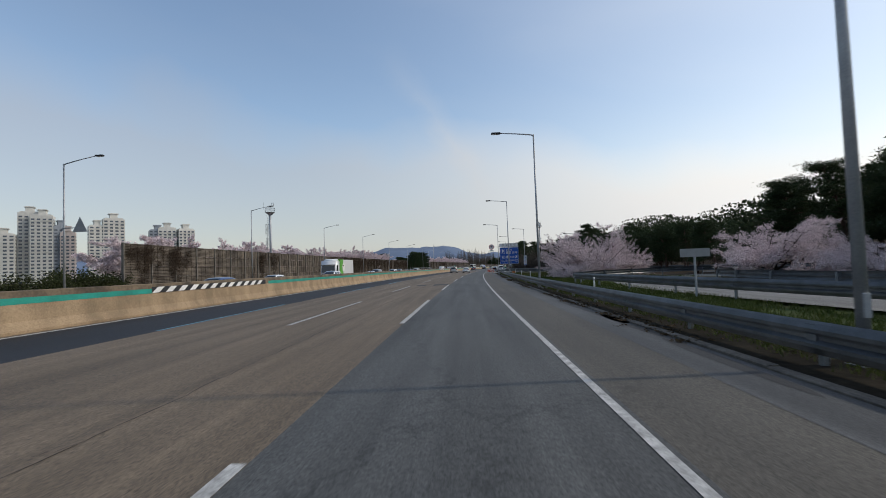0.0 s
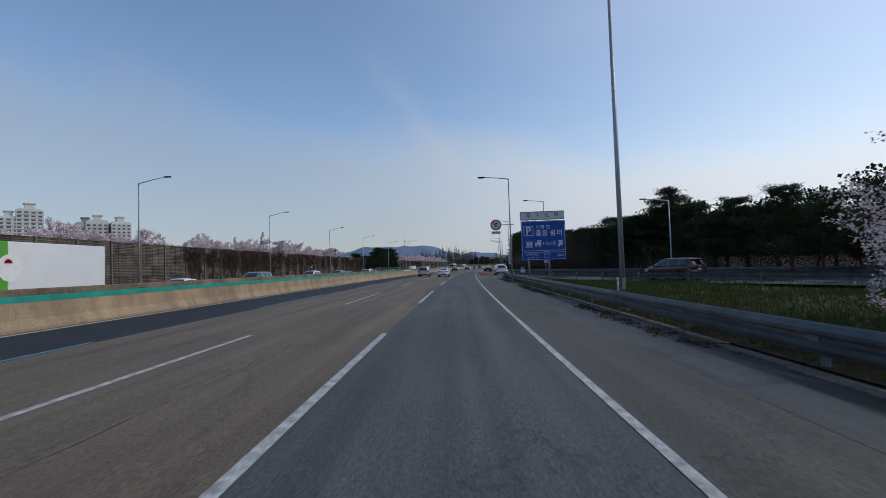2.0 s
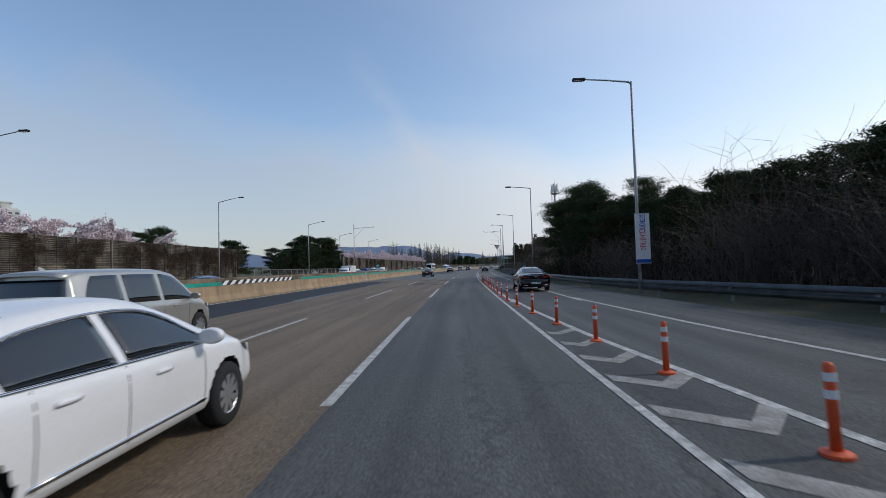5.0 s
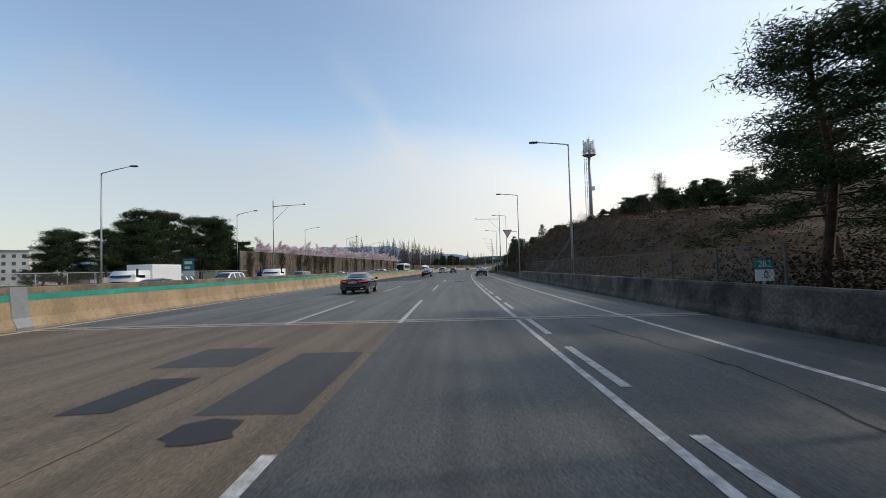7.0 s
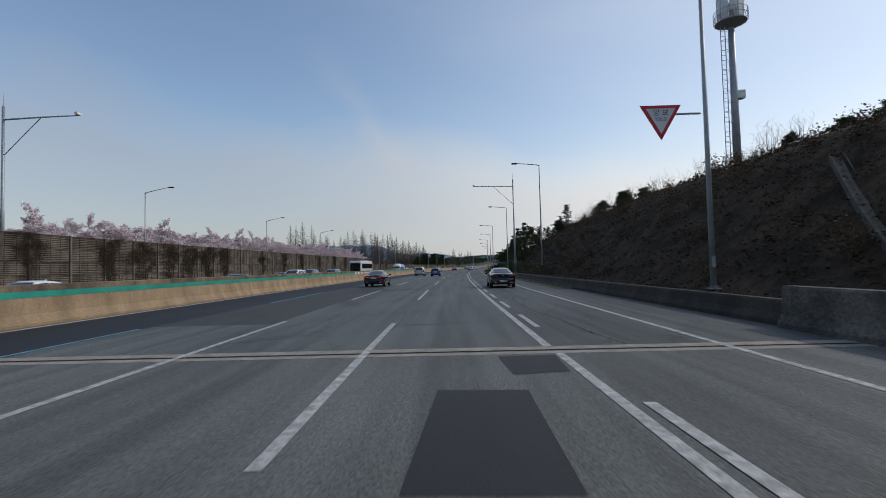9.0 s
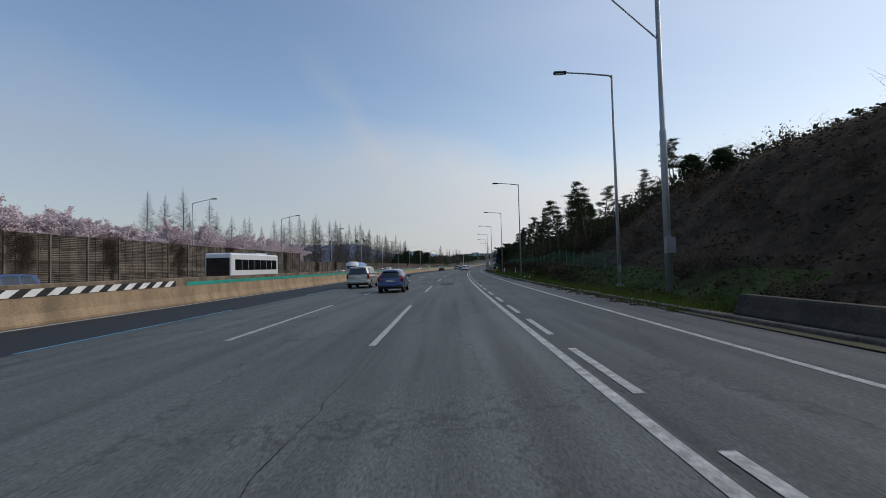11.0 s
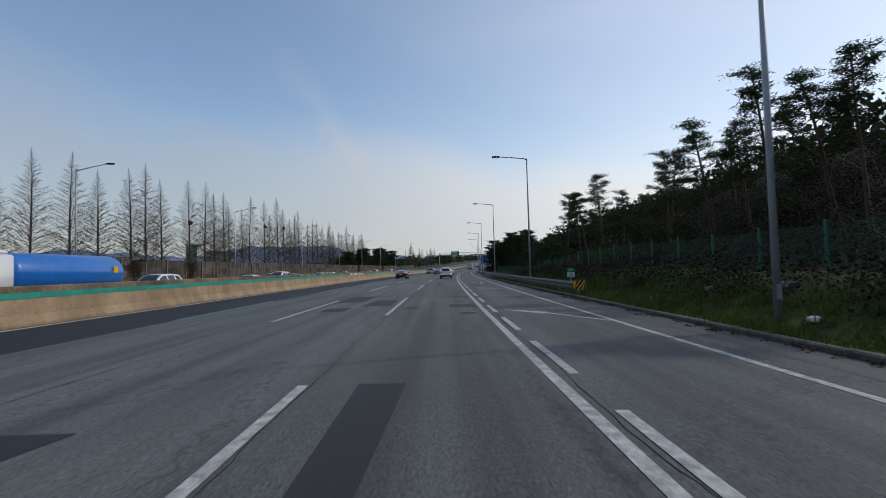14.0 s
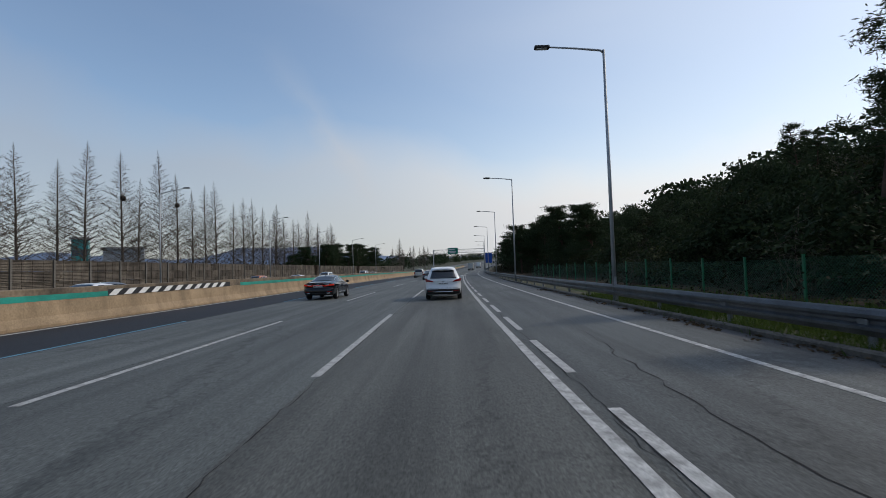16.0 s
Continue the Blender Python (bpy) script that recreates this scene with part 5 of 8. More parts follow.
for k in range(50):
    put(s_dry if k % 2 else s_brown, random.uniform(386, 470), random.uniform(-38, -35.5), random.uniform(0.9, 1.5), dz=0.3)

# dense undergrowth below the trees
def undergrowth(name, spots, material, label, size=0.13, per=44, spread=0.6, high=1.6):
    c = [tuple(W(s, l, terrain(s, l) + rng.uniform(0.12 * high, high))) for s, l in spots]
    v, f = leaf_cards(c, size, spread, per, flat=0.2)
    return tagged(new(name, cards_mesh(name, v, f, material)), label, "undergrowth", kind="stuff")


# the pines' deep shade is put into this near-black leaf colour
M_SHADE = leafy("shade_darkened_leaves", (0.008, 0.01, 0.005), (0.022, 0.023, 0.011), trans=0.05)
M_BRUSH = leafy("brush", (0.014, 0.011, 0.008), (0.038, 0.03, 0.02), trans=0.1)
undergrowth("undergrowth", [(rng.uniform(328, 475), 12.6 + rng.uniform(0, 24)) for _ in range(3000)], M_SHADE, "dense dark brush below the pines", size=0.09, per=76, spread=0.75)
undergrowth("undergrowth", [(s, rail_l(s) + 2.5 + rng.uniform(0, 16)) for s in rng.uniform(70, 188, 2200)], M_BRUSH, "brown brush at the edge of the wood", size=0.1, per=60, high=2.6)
litter_spots = [(rng.uniform(200, 340), 8.8 + rng.uniform(0, 15)) for _ in range(5200)]
lv, lf = leaf_cards([tuple(W(s, l, terrain(s, l) + 0.08)) for s, l in litter_spots], 0.1, 0.3, 9, aspect=2.2, flat=0.75)
tagged(new("slope_litter", cards_mesh("slope_litter", lv, lf, M_VINE)), "dead stalks and leaf litter over the bare slope", "litter", kind="stuff")
gut = [(rng.uniform(a - w, a + w), 4.55 + 0.16 * rng.normal()) for a, w in ((13, 3), (20, 2), (24, 3), (38, 4), (52, 3), (66, 5), (84, 4), (102, 6)) for _ in range(60)] + [(rng.uniform(302, 440), 6.6 + 0.16 * rng.normal()) for _ in range(500)]
lv, lf = leaf_cards([tuple(W(s, l, 0.03)) for s, l in gut], 0.06, 0.09, 9, aspect=1.8, flat=0.85)
lv[:, 2] = np.maximum(lv[:, 2], 0.006)
tagged(new("gutter_litter", cards_mesh("gutter_litter", lv, lf, M_DRY)), "brown dead leaves and twigs along the gutter", "litter", kind="stuff")
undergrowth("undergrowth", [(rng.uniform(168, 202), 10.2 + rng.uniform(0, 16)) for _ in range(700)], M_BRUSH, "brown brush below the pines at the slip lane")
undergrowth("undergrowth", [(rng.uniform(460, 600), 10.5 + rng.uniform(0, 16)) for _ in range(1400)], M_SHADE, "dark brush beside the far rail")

# far woods on the hills: one mass of small crowns
base_v, base_f = leaf_cards(np.column_stack([rng.normal(0, 1.5, 40), rng.normal(0, 1.5, 40), rng.uniform(1.2, 8.5, 40)]), 0.7, 0.6, 7, flat=0.3)
fv, ff, off = [], [], 0
for k in range(860):
    if k >= 560:
        s, l = rng.uniform(400, 640), rng.uniform(52, 120)
    elif k < 330:
        s, l = rng.uniform(-60, 520), rng.uniform(52, 165)
        if 205 < s < 330 and l < 75:
            continue
    elif k < 430:
        s, l = rng.uniform(560, 1000), rng.uniform(14, 70)
    else:
        s, l = rng.uniform(620, 1100), -rng.uniform(38, 90)
    w = W(s, l, terrain(s, l))
    sc = rng.uniform(0.8, 1.3)
    fv.append(base_v * sc + np.array(w))
    ff.append(base_f + off)
    off += len(base_v)
yv, yf = leaf_cards(np.column_stack([rng.normal(0, 0.75, 60), rng.normal(0, 0.75, 60), rng.uniform(0.3, 4.0, 60)]) * np.array([1, 1, 1.0]), 0.15, 0.3, 34, aspect=2.6, flat=0.4)
yv[:, :2] *= (1.25 - 0.2 * np.clip(yv[:, 2:3], 0, 4.5))
sv, sf, soff = [], [], 0
for k in range(190):
    s, l = rng.uniform(420, 570), 14.5 + rng.uniform(0, 1) ** 1.4 * 30
    sv.append(yv * rng.uniform(0.75, 1.15) + np.array(W(s, l, terrain(s, l))))
    sf.append(yf + soff)
    soff += len(yv)
tagged(new("young_woods", cards_mesh("young_woods", np.concatenate(sv), np.concatenate(sf), M_NEEDLE)), "dense dark young woods behind the green fence", "woods", kind="stuff")
woods = new("far_woods", cards_mesh("far_woods", np.concatenate(fv), np.concatenate(ff), M_NEEDLE))
tagged(woods, "dark mixed woods covering the hills", "woods", kind="stuff")

# grass on verges and slopes
def tufts(name, spots, h, n, material, label, wide=0.013):
    c = np.array([tuple(W(s, l, terrain(s, l) if l > 6.4 or l < -36 else 0.05)) for s, l in spots])
    c = np.repeat(c, n, axis=0)
    m = len(c)
    base = c + np.column_stack([rng.normal(0, 0.12, m), rng.normal(0, 0.12, m), np.zeros(m)])
    az = rng.uniform(0, 6.28, m)
    side = np.column_stack([np.cos(az), np.sin(az), np.zeros(m)]) * wide
    tip = base + np.column_stack([rng.normal(0, 0.35, m) * h, rng.normal(0, 0.35, m) * h, rng.uniform(0.5, 1.2, m) * h])
    v = np.stack([base - side, base + side, tip], 1).reshape(-1, 3)
    ob = new(name, cards_mesh(name, v, np.arange(3 * m).reshape(-1, 3), material))
    return tagged(ob, label, "grass", kind="stuff")


U = rng.uniform
tufts("verge_grass", [(U(-5, 116), U(5.2, 6.3)) for _ in range(3200)], 0.13, 7, M_BLADE, "short green grass along the guard rail")
tufts("verge_grass", [(U(0, 100), U(6.3, 11)) for _ in range(6000)] + [(U(65, 112), U(6.3, 14)) for _ in range(1800)], 0.2, 7, M_BLADE, "green grass between the motorway and the slip road")
M_FRESH = leafy("fresh_grass", (0.04, 0.075, 0.013), (0.09, 0.12, 0.03), trans=0.3)
tufts("verge_grass", [(U(300, 432), 6.9 + abs(rng.normal(0, 1.8))) for _ in range(9500)], 0.27, 7, M_FRESH, "green grass at the foot of the wooded bank", 0.022)
undergrowth("brushwood", [(U(322, 417), 9.0 + abs(rng.normal(0.2, 0.7))) for _ in range(800)], M_BRUSH, "dead brown brushwood in front of the green fence", size=0.09, per=34, spread=0.4, high=0.5)
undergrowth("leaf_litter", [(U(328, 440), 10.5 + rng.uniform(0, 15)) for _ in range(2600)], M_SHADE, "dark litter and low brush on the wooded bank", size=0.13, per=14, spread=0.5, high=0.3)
tufts("verge_grass", [(U(45, 112), U(11, 21)) for _ in range(4200)], 0.24, 6, M_BLADE, "rough grass below the cherry trees", 0.018)
tufts("verge_grass", [(U(242, 312), U(8.3, 9.6)) for _ in range(1300)], 0.22, 7, M_BLADE, "green grass behind the low wall")
tufts("dry_slope_grass", [(U(200, 335), U(8.6, 24)) for _ in range(6500)] + [(U(65, 112), U(8, 16)) for _ in range(900)], 0.3, 5, M_STRAW, "dry straw-coloured grass on the cut slope")

# bare vines on the noise barriers
def vine(s, width, h=5.1, l=-33.9):
    """A leafless vine: a few crooked stems, spreading into a mat along the top edge that thins out downwards."""
    st, tips = [], []
    for i in range(int(3 + width * 1.6)):
        y = random.gauss(0, width * 0.3)
        b = limb(st, (0.08, y * 0.25, 0.3), (0.0, (y * 0.85) / 4.5, 1), h * random.uniform(0.75, 0.98), 0.03, 0.07, 7)
        for q in b[2:]:
            q.x = 0.09
            up = q.z / h
            for _ in range(1 + int(4 * up * up)):
                c = limb(st, q, (0.05, random.choice((-1, 1)) * random.uniform(0.4, 1), random.uniform(-0.9, 0.5)), random.uniform(0.3, 0.5 + 1.3 * up), 0.011, 0.22, 4)
                for cc in c:
                    cc.x = 0.07 + abs(cc.x - 0.07) * 0.3
                    cc.z = min(cc.z, h + 0.1)
                if random.random() < up:
                    tips += c[1:]
    ob = hold("climbing_vine", "bare brown climbing vine matted over the noise barrier", "vine", group="vines on the barriers", m=at(s, l))
    part("stem", limbs_mesh("stem", st, M_BARK, 4), M_BARK, ob)
    v, f = leaf_cards([tuple(p) for p in tips], 0.085, 0.17, 26)
    v[:, 0] = 0.06 + np.abs(v[:, 0] - 0.06) * 0.4
    v[:, 2] = np.minimum(v[:, 2], h + 0.25)
    part("litter", cards_mesh("litter", v, f, M_VINE), M_VINE, ob)


random.seed(71)
for s, w in ((48.5, 3.5), (53, 3.0), (74.5, 1.2), (79, 1.2), (110.5, 1.2), (115, 2.6), (120.5, 4.0), (126, 4.0), (131, 2.8), (137, 2.2), (144, 1.6), (150, 2.2), (157, 1.2), (165, 2.0), (176, 2.4), (183, 3.0), (189, 3.2), (194, 2.6), (255, 2.2), (259.5, 1.4), (268, 1.8), (281.5, 2.8), (286, 1.8), (294.5, 3.2), (299, 2.0), (312, 1.4), (321.5, 1.3), (331, 1.3), (342, 1.6), (354, 1.4), (365, 1.3), (376, 1.0), (396, 1.2), (410, 1.4), (421, 1.0), (520, 1.5), (560, 2.0)):
    vine(s, w, 5.0 if s < 384 else 3.3, -33.9 if s < 384 else -34.2)
for s in (112, 118, 123.5, 128.5, 134, 140.5, 147, 153.5, 161, 170, 179.5, 186, 192, 197, 277, 290):
    vine(s, 3.6, 5.0, -33.9)

# ---- vehicles ----
def paint(name, color, metal=0.0, rough=0.28):
    return mat(name, color, rough, metal, var=0.06, scale=0.6, coat=0.7, spec=0.5)


P_WHITE = paint("car_white", (0.72, 0.73, 0.74))
P_BLACK = paint("car_black", (0.003, 0.0035, 0.006), 0.0, 0.12)
P_BLACK.node_tree.nodes["Principled BSDF"].inputs["Coat Weight"].default_value = 0.25
P_BLACK.node_tree.nodes["Principled BSDF"].inputs["Specular IOR Level"].default_value = 0.35
P_SILVER = paint("car_silver", (0.42, 0.41, 0.38), 0.6, 0.35)
P_SLATE = paint("car_slate", (0.006, 0.009, 0.015), 0.1, 0.16)
P_SLATE.node_tree.nodes["Principled BSDF"].inputs["Coat Weight"].default_value = 0.25
P_BLUE = paint("car_blue", (0.02, 0.05, 0.16), 0.3)
P_RED = paint("car_maroon", (0.04, 0.009, 0.007), 0.1)
P_GREY = paint("car_grey", (0.1, 0.11, 0.12), 0.4)
P_ORANGE = paint("car_orange", (0.6, 0.16, 0.03))
M_GLASS = glass("car_glass", (0.008, 0.011, 0.014), 0.02)
M_GLASS.node_tree.nodes["Principled BSDF"].inputs["Specular IOR Level"].default_value = 1.0
M_TYRE = mat("tyre", (0.014, 0.014, 0.015), 0.85, var=0.2)
M_RIM = mat("alloy", (0.5, 0.51, 0.53), 0.3, 0.8, var=0.1)
M_TRIM = mat("black_trim", (0.012, 0.012, 0.013), 0.55, var=0.15)
M_CHROME = mat("chrome", (0.65, 0.66, 0.68), 0.15, 1.0, var=0.05)
M_TAIL = glass("tail_lamp", (0.22, 0.006, 0.006), 0.1)
M_TAIL_ON = lit("tail_lamp_lit", (1.0, 0.05, 0.02), 0.2, (0.25, 0.008, 0.008))
M_HEAD = glass("head_lamp", (0.5, 0.52, 0.55), 0.08)
M_PLATE = mat("plate_white", (0.68, 0.7, 0.7), 0.4, var=0.05)
M_INK = mat("plate_ink", (0.02, 0.02, 0.03), 0.5)

def wheel_meshes(r, w=0.22, spokes=9):
    bm = bmesh.new()
    prof = [(r * 0.62, w / 2), (r * 0.93, w / 2), (r, w * 0.36), (r, -w * 0.36), (r * 0.93, -w / 2), (r * 0.62, -w / 2)]
    n = 22
    rings = [[bm.verts.new((x, q * math.sin(2 * math.pi * i / n), q * math.cos(2 * math.pi * i / n))) for q, x in prof] for i in range(n)]
    for i in range(n):
        a, b = rings[i], rings[(i + 1) % n]
        for j in range(len(prof) - 1):
            bm.faces.new((a[j], b[j], b[j + 1], a[j + 1]))
    bmesh.ops.recalc_face_normals(bm, faces=bm.faces[:])
    tyre = bpy.data.meshes.new("tyre")
    bm.to_mesh(tyre)
    bm.free()
    tyre.materials.append(M_TYRE)
    tyre.polygons.foreach_set("use_smooth", [True] * len(tyre.polygons))
    bm = bmesh.new()
    for i in range(spokes):
        a = 2 * math.pi * i / spokes
        d, t = Vector((0, math.sin(a), math.cos(a))), Vector((0, math.cos(a), -math.sin(a)))
        vs = []
        for x in (w * 0.3, w * 0.44):
            for q, hw_ in ((0.06, 0.028), (r * 0.63, 0.04 * r / 0.33)):
                for sg_ in (-1, 1):
                    vs.append(bm.verts.new(d * q + t * hw_ * sg_ + Vector((x, 0, 0))))
        for q in ((4, 5, 7, 6), (0, 1, 5, 4), (2, 3, 7, 6), (0, 2, 6, 4), (1, 3, 7, 5)):
            bm.faces.new([vs[k] for k in q])
    for q0, q1, x0, x1 in ((0.0, 0.07, w * 0.47, w * 0.45), (r * 0.58, r * 0.66, w * 0.4, w * 0.5)):
        ra = [bm.verts.new((x0, q0 * math.sin(2 * math.pi * i / 18), q0 * math.cos(2 * math.pi * i / 18))) for i in range(18)]
        rb = [bm.verts.new((x1, q1 * math.sin(2 * math.pi * i / 18), q1 * math.cos(2 * math.pi * i / 18))) for i in range(18)]
        for i in range(18):
            bm.faces.new((ra[i], ra[(i + 1) % 18], rb[(i + 1) % 18], rb[i]))
    bmesh.ops.recalc_face_normals(bm, faces=bm.faces[:])
    rim = bpy.data.meshes.new("rim")
    bm.to_mesh(rim)
    bm.free()
    rim.materials.append(M_RIM)
    bm = bmesh.new()
    vs = [bm.verts.new((w * 0.2, r * 0.62 * math.sin(2 * math.pi * i / 18), r * 0.62 * math.cos(2 * math.pi * i / 18))) for i in range(18)]
    bm.faces.new(vs)
    disc = bpy.data.meshes.new("hub")
    bm.to_mesh(disc)
    bm.free()
    disc.materials.append(M_TRIM)
    return tyre, rim, disc


WHEELS = {}


def add_wheels(ob, axles, hw, r, w=0.22):
    if (r, w) not in WHEELS:
        WHEELS[(r, w)] = wheel_meshes(r, w)
    tyre, rim, disc = WHEELS[(r, w)]
    for y in axles:
        for sd in (-1, 1):
            m = pose(sd * (hw - w / 2 + 0.012), y, r, 0, 0, 0 if sd > 0 else 180)
            wh = part("wheel", tyre, M_TYRE, ob, m=m)
            part("rim", rim, M_RIM, wh)
            part("hub", disc, M_TRIM, wh)


def slab(pts, depth):
    """A thin block from a flat outline in x and z, facing -y."""
    bm = bmesh.new()
    a = [bm.verts.new((x, 0, z)) for x, z in pts]
    b = [bm.verts.new((x, depth, z)) for x, z in pts]
    bm.faces.new(a)
    bm.faces.new(b[::-1])
    n = len(pts)
    for i in range(n):
        bm.faces.new((a[i], b[i], b[(i + 1) % n], a[(i + 1) % n]))
    bmesh.ops.recalc_face_normals(bm, faces=bm.faces[:])
    return bm


# side-view and plan curves by length (y, value); rear and front lean by height (z, shift)
SHAPES = {
    "sedan": dict(L=2.45, r=0.335, axles=(-1.42, 1.42),
        top=((-2.45, 1.035), (-2.15, 1.07), (-1.78, 1.10), (-1.35, 1.235), (-0.8, 1.405), (-0.3, 1.465), (0.1, 1.475), (0.45, 1.445), (0.9, 1.275), (1.38, 1.05), (1.8, 0.97), (2.2, 0.87), (2.45, 0.74)),
        belt=((-2.45, 0.9), (-1.7, 0.975), (0, 0.94), (1.3, 0.92), (2.0, 0.84), (2.45, 0.64)),
        hw=((-2.45, 0.885), (-2.1, 0.915), (-1.4, 0.93), (1.3, 0.925), (2.0, 0.9), (2.45, 0.82)),
        hr=((-2.45, 0.76), (-1.78, 0.75), (-1.35, 0.66), (-0.7, 0.60), (0.5, 0.61), (1.38, 0.74), (2.0, 0.74), (2.45, 0.62)),
        rear=((0.2, 0.16), (0.36, 0.03), (0.5, -0.02), (0.62, 0.0), (0.72, 0.05), (0.95, 0.02), (1.04, -0.04), (1.1, -0.02)), bow=0.26,
        dlo=(-1.62, 1.16), pillars=((-0.17, -0.08), (-1.1, -1.06)), screen=(0.5, 1.34, 0.9), backlight=(-1.74, -0.72, 0.92), tailgate=None),
    "suv": dict(L=2.38, r=0.37, axles=(-1.38, 1.38),
        top=((-2.38, 1.60), (-2.2, 1.66), (-1.8, 1.70), (-0.9, 1.735), (0.0, 1.74), (0.4, 1.70), (0.8, 1.52), (1.3, 1.19), (1.75, 1.10), (2.15, 1.02), (2.38, 0.88)),
        belt=((-2.38, 1.08), (-1.5, 1.09), (0, 1.06), (1.3, 1.03), (2.0, 0.95), (2.38, 0.76)),
        hw=((-2.38, 0.90), (-2.0, 0.935), (-1.4, 0.95), (1.3, 0.945), (2.0, 0.92), (2.38, 0.84)),
        hr=((-2.38, 0.62), (-1.8, 0.65), (0.4, 0.67), (1.3, 0.77), (2.0, 0.76), (2.38, 0.64)),
        rear=((0.25, 0.14), (0.38, 0.0), (0.56, -0.03), (0.68, 0.0), (0.8, 0.05), (1.0, 0.05), (1.1, 0.07), (1.55, 0.36), (1.62, 0.28), (1.8, 0.28)), bow=0.2,
        dlo=(-2.05, 1.2), pillars=((-0.16, -0.06), (-1.16, -1.04)), screen=(0.42, 1.26, 0.9), backlight=None, tailgate=(1.12, 1.53, 0.68, 0.56)),
    "van": dict(L=2.45, r=0.34, axles=(-1.45, 1.5),
        top=((-2.45, 1.70), (-2.25, 1.75), (-1.6, 1.79), (-0.6, 1.80), (0.3, 1.79), (0.7, 1.72), (1.1, 1.48), (1.55, 1.17), (2.0, 1.05), (2.3, 0.95), (2.45, 0.82)),
        belt=((-2.45, 1.06), (-1.5, 1.07), (0, 1.05), (1.4, 1.02), (2.1, 0.92), (2.45, 0.72)),
        hw=((-2.45, 0.93), (-2.1, 0.955), (-1.4, 0.965), (1.4, 0.96), (2.1, 0.92), (2.45, 0.82)),
        hr=((-2.45, 0.69), (-1.6, 0.72), (0.6, 0.73), (1.5, 0.8), (2.1, 0.78), (2.45, 0.66)),
        rear=((0.25, 0.12), (0.4, -0.02), (0.6, -0.03), (0.68, 0.03), (1.0, 0.04), (1.1, 0.05), (1.65, 0.22), (1.8, 0.2)), bow=0.14,
        dlo=(-2.2, 1.4), pillars=((0.02, 0.14), (-1.1, -0.98)), screen=(0.72, 1.5, 0.9), backlight=None, tailgate=(1.12, 1.6, 0.76, 0.66)),
    "hatch": dict(L=1.95, r=0.31, axles=(-1.2, 1.22),
        top=((-1.95, 1.40), (-1.75, 1.46), (-1.2, 1.50), (-0.4, 1.52), (0.2, 1.50), (0.5, 1.42), (0.9, 1.18), (1.15, 1.03), (1.5, 0.95), (1.8, 0.86), (1.95, 0.74)),
        belt=((-1.95, 0.98), (-1.2, 0.99), (0, 0.96), (1.1, 0.93), (1.6, 0.85), (1.95, 0.64)),
        hw=((-1.95, 0.81), (-1.6, 0.84), (1.1, 0.85), (1.6, 0.82), (1.95, 0.74)),
        hr=((-1.95, 0.56), (-1.2, 0.6), (0.4, 0.6), (1.1, 0.68), (1.6, 0.67), (1.95, 0.56)),
        rear=((0.25, 0.12), (0.38, -0.02), (0.56, -0.02), (0.66, 0.03), (0.95, 0.05), (1.35, 0.26), (1.5, 0.22)), bow=0.16,
        dlo=(-1.7, 1.0), pillars=((-0.1, 0.0), (-1.05, -0.95)), screen=(0.34, 1.08, 0.9), backlight=None, tailgate=(1.0, 1.34, 0.62, 0.52)),
}


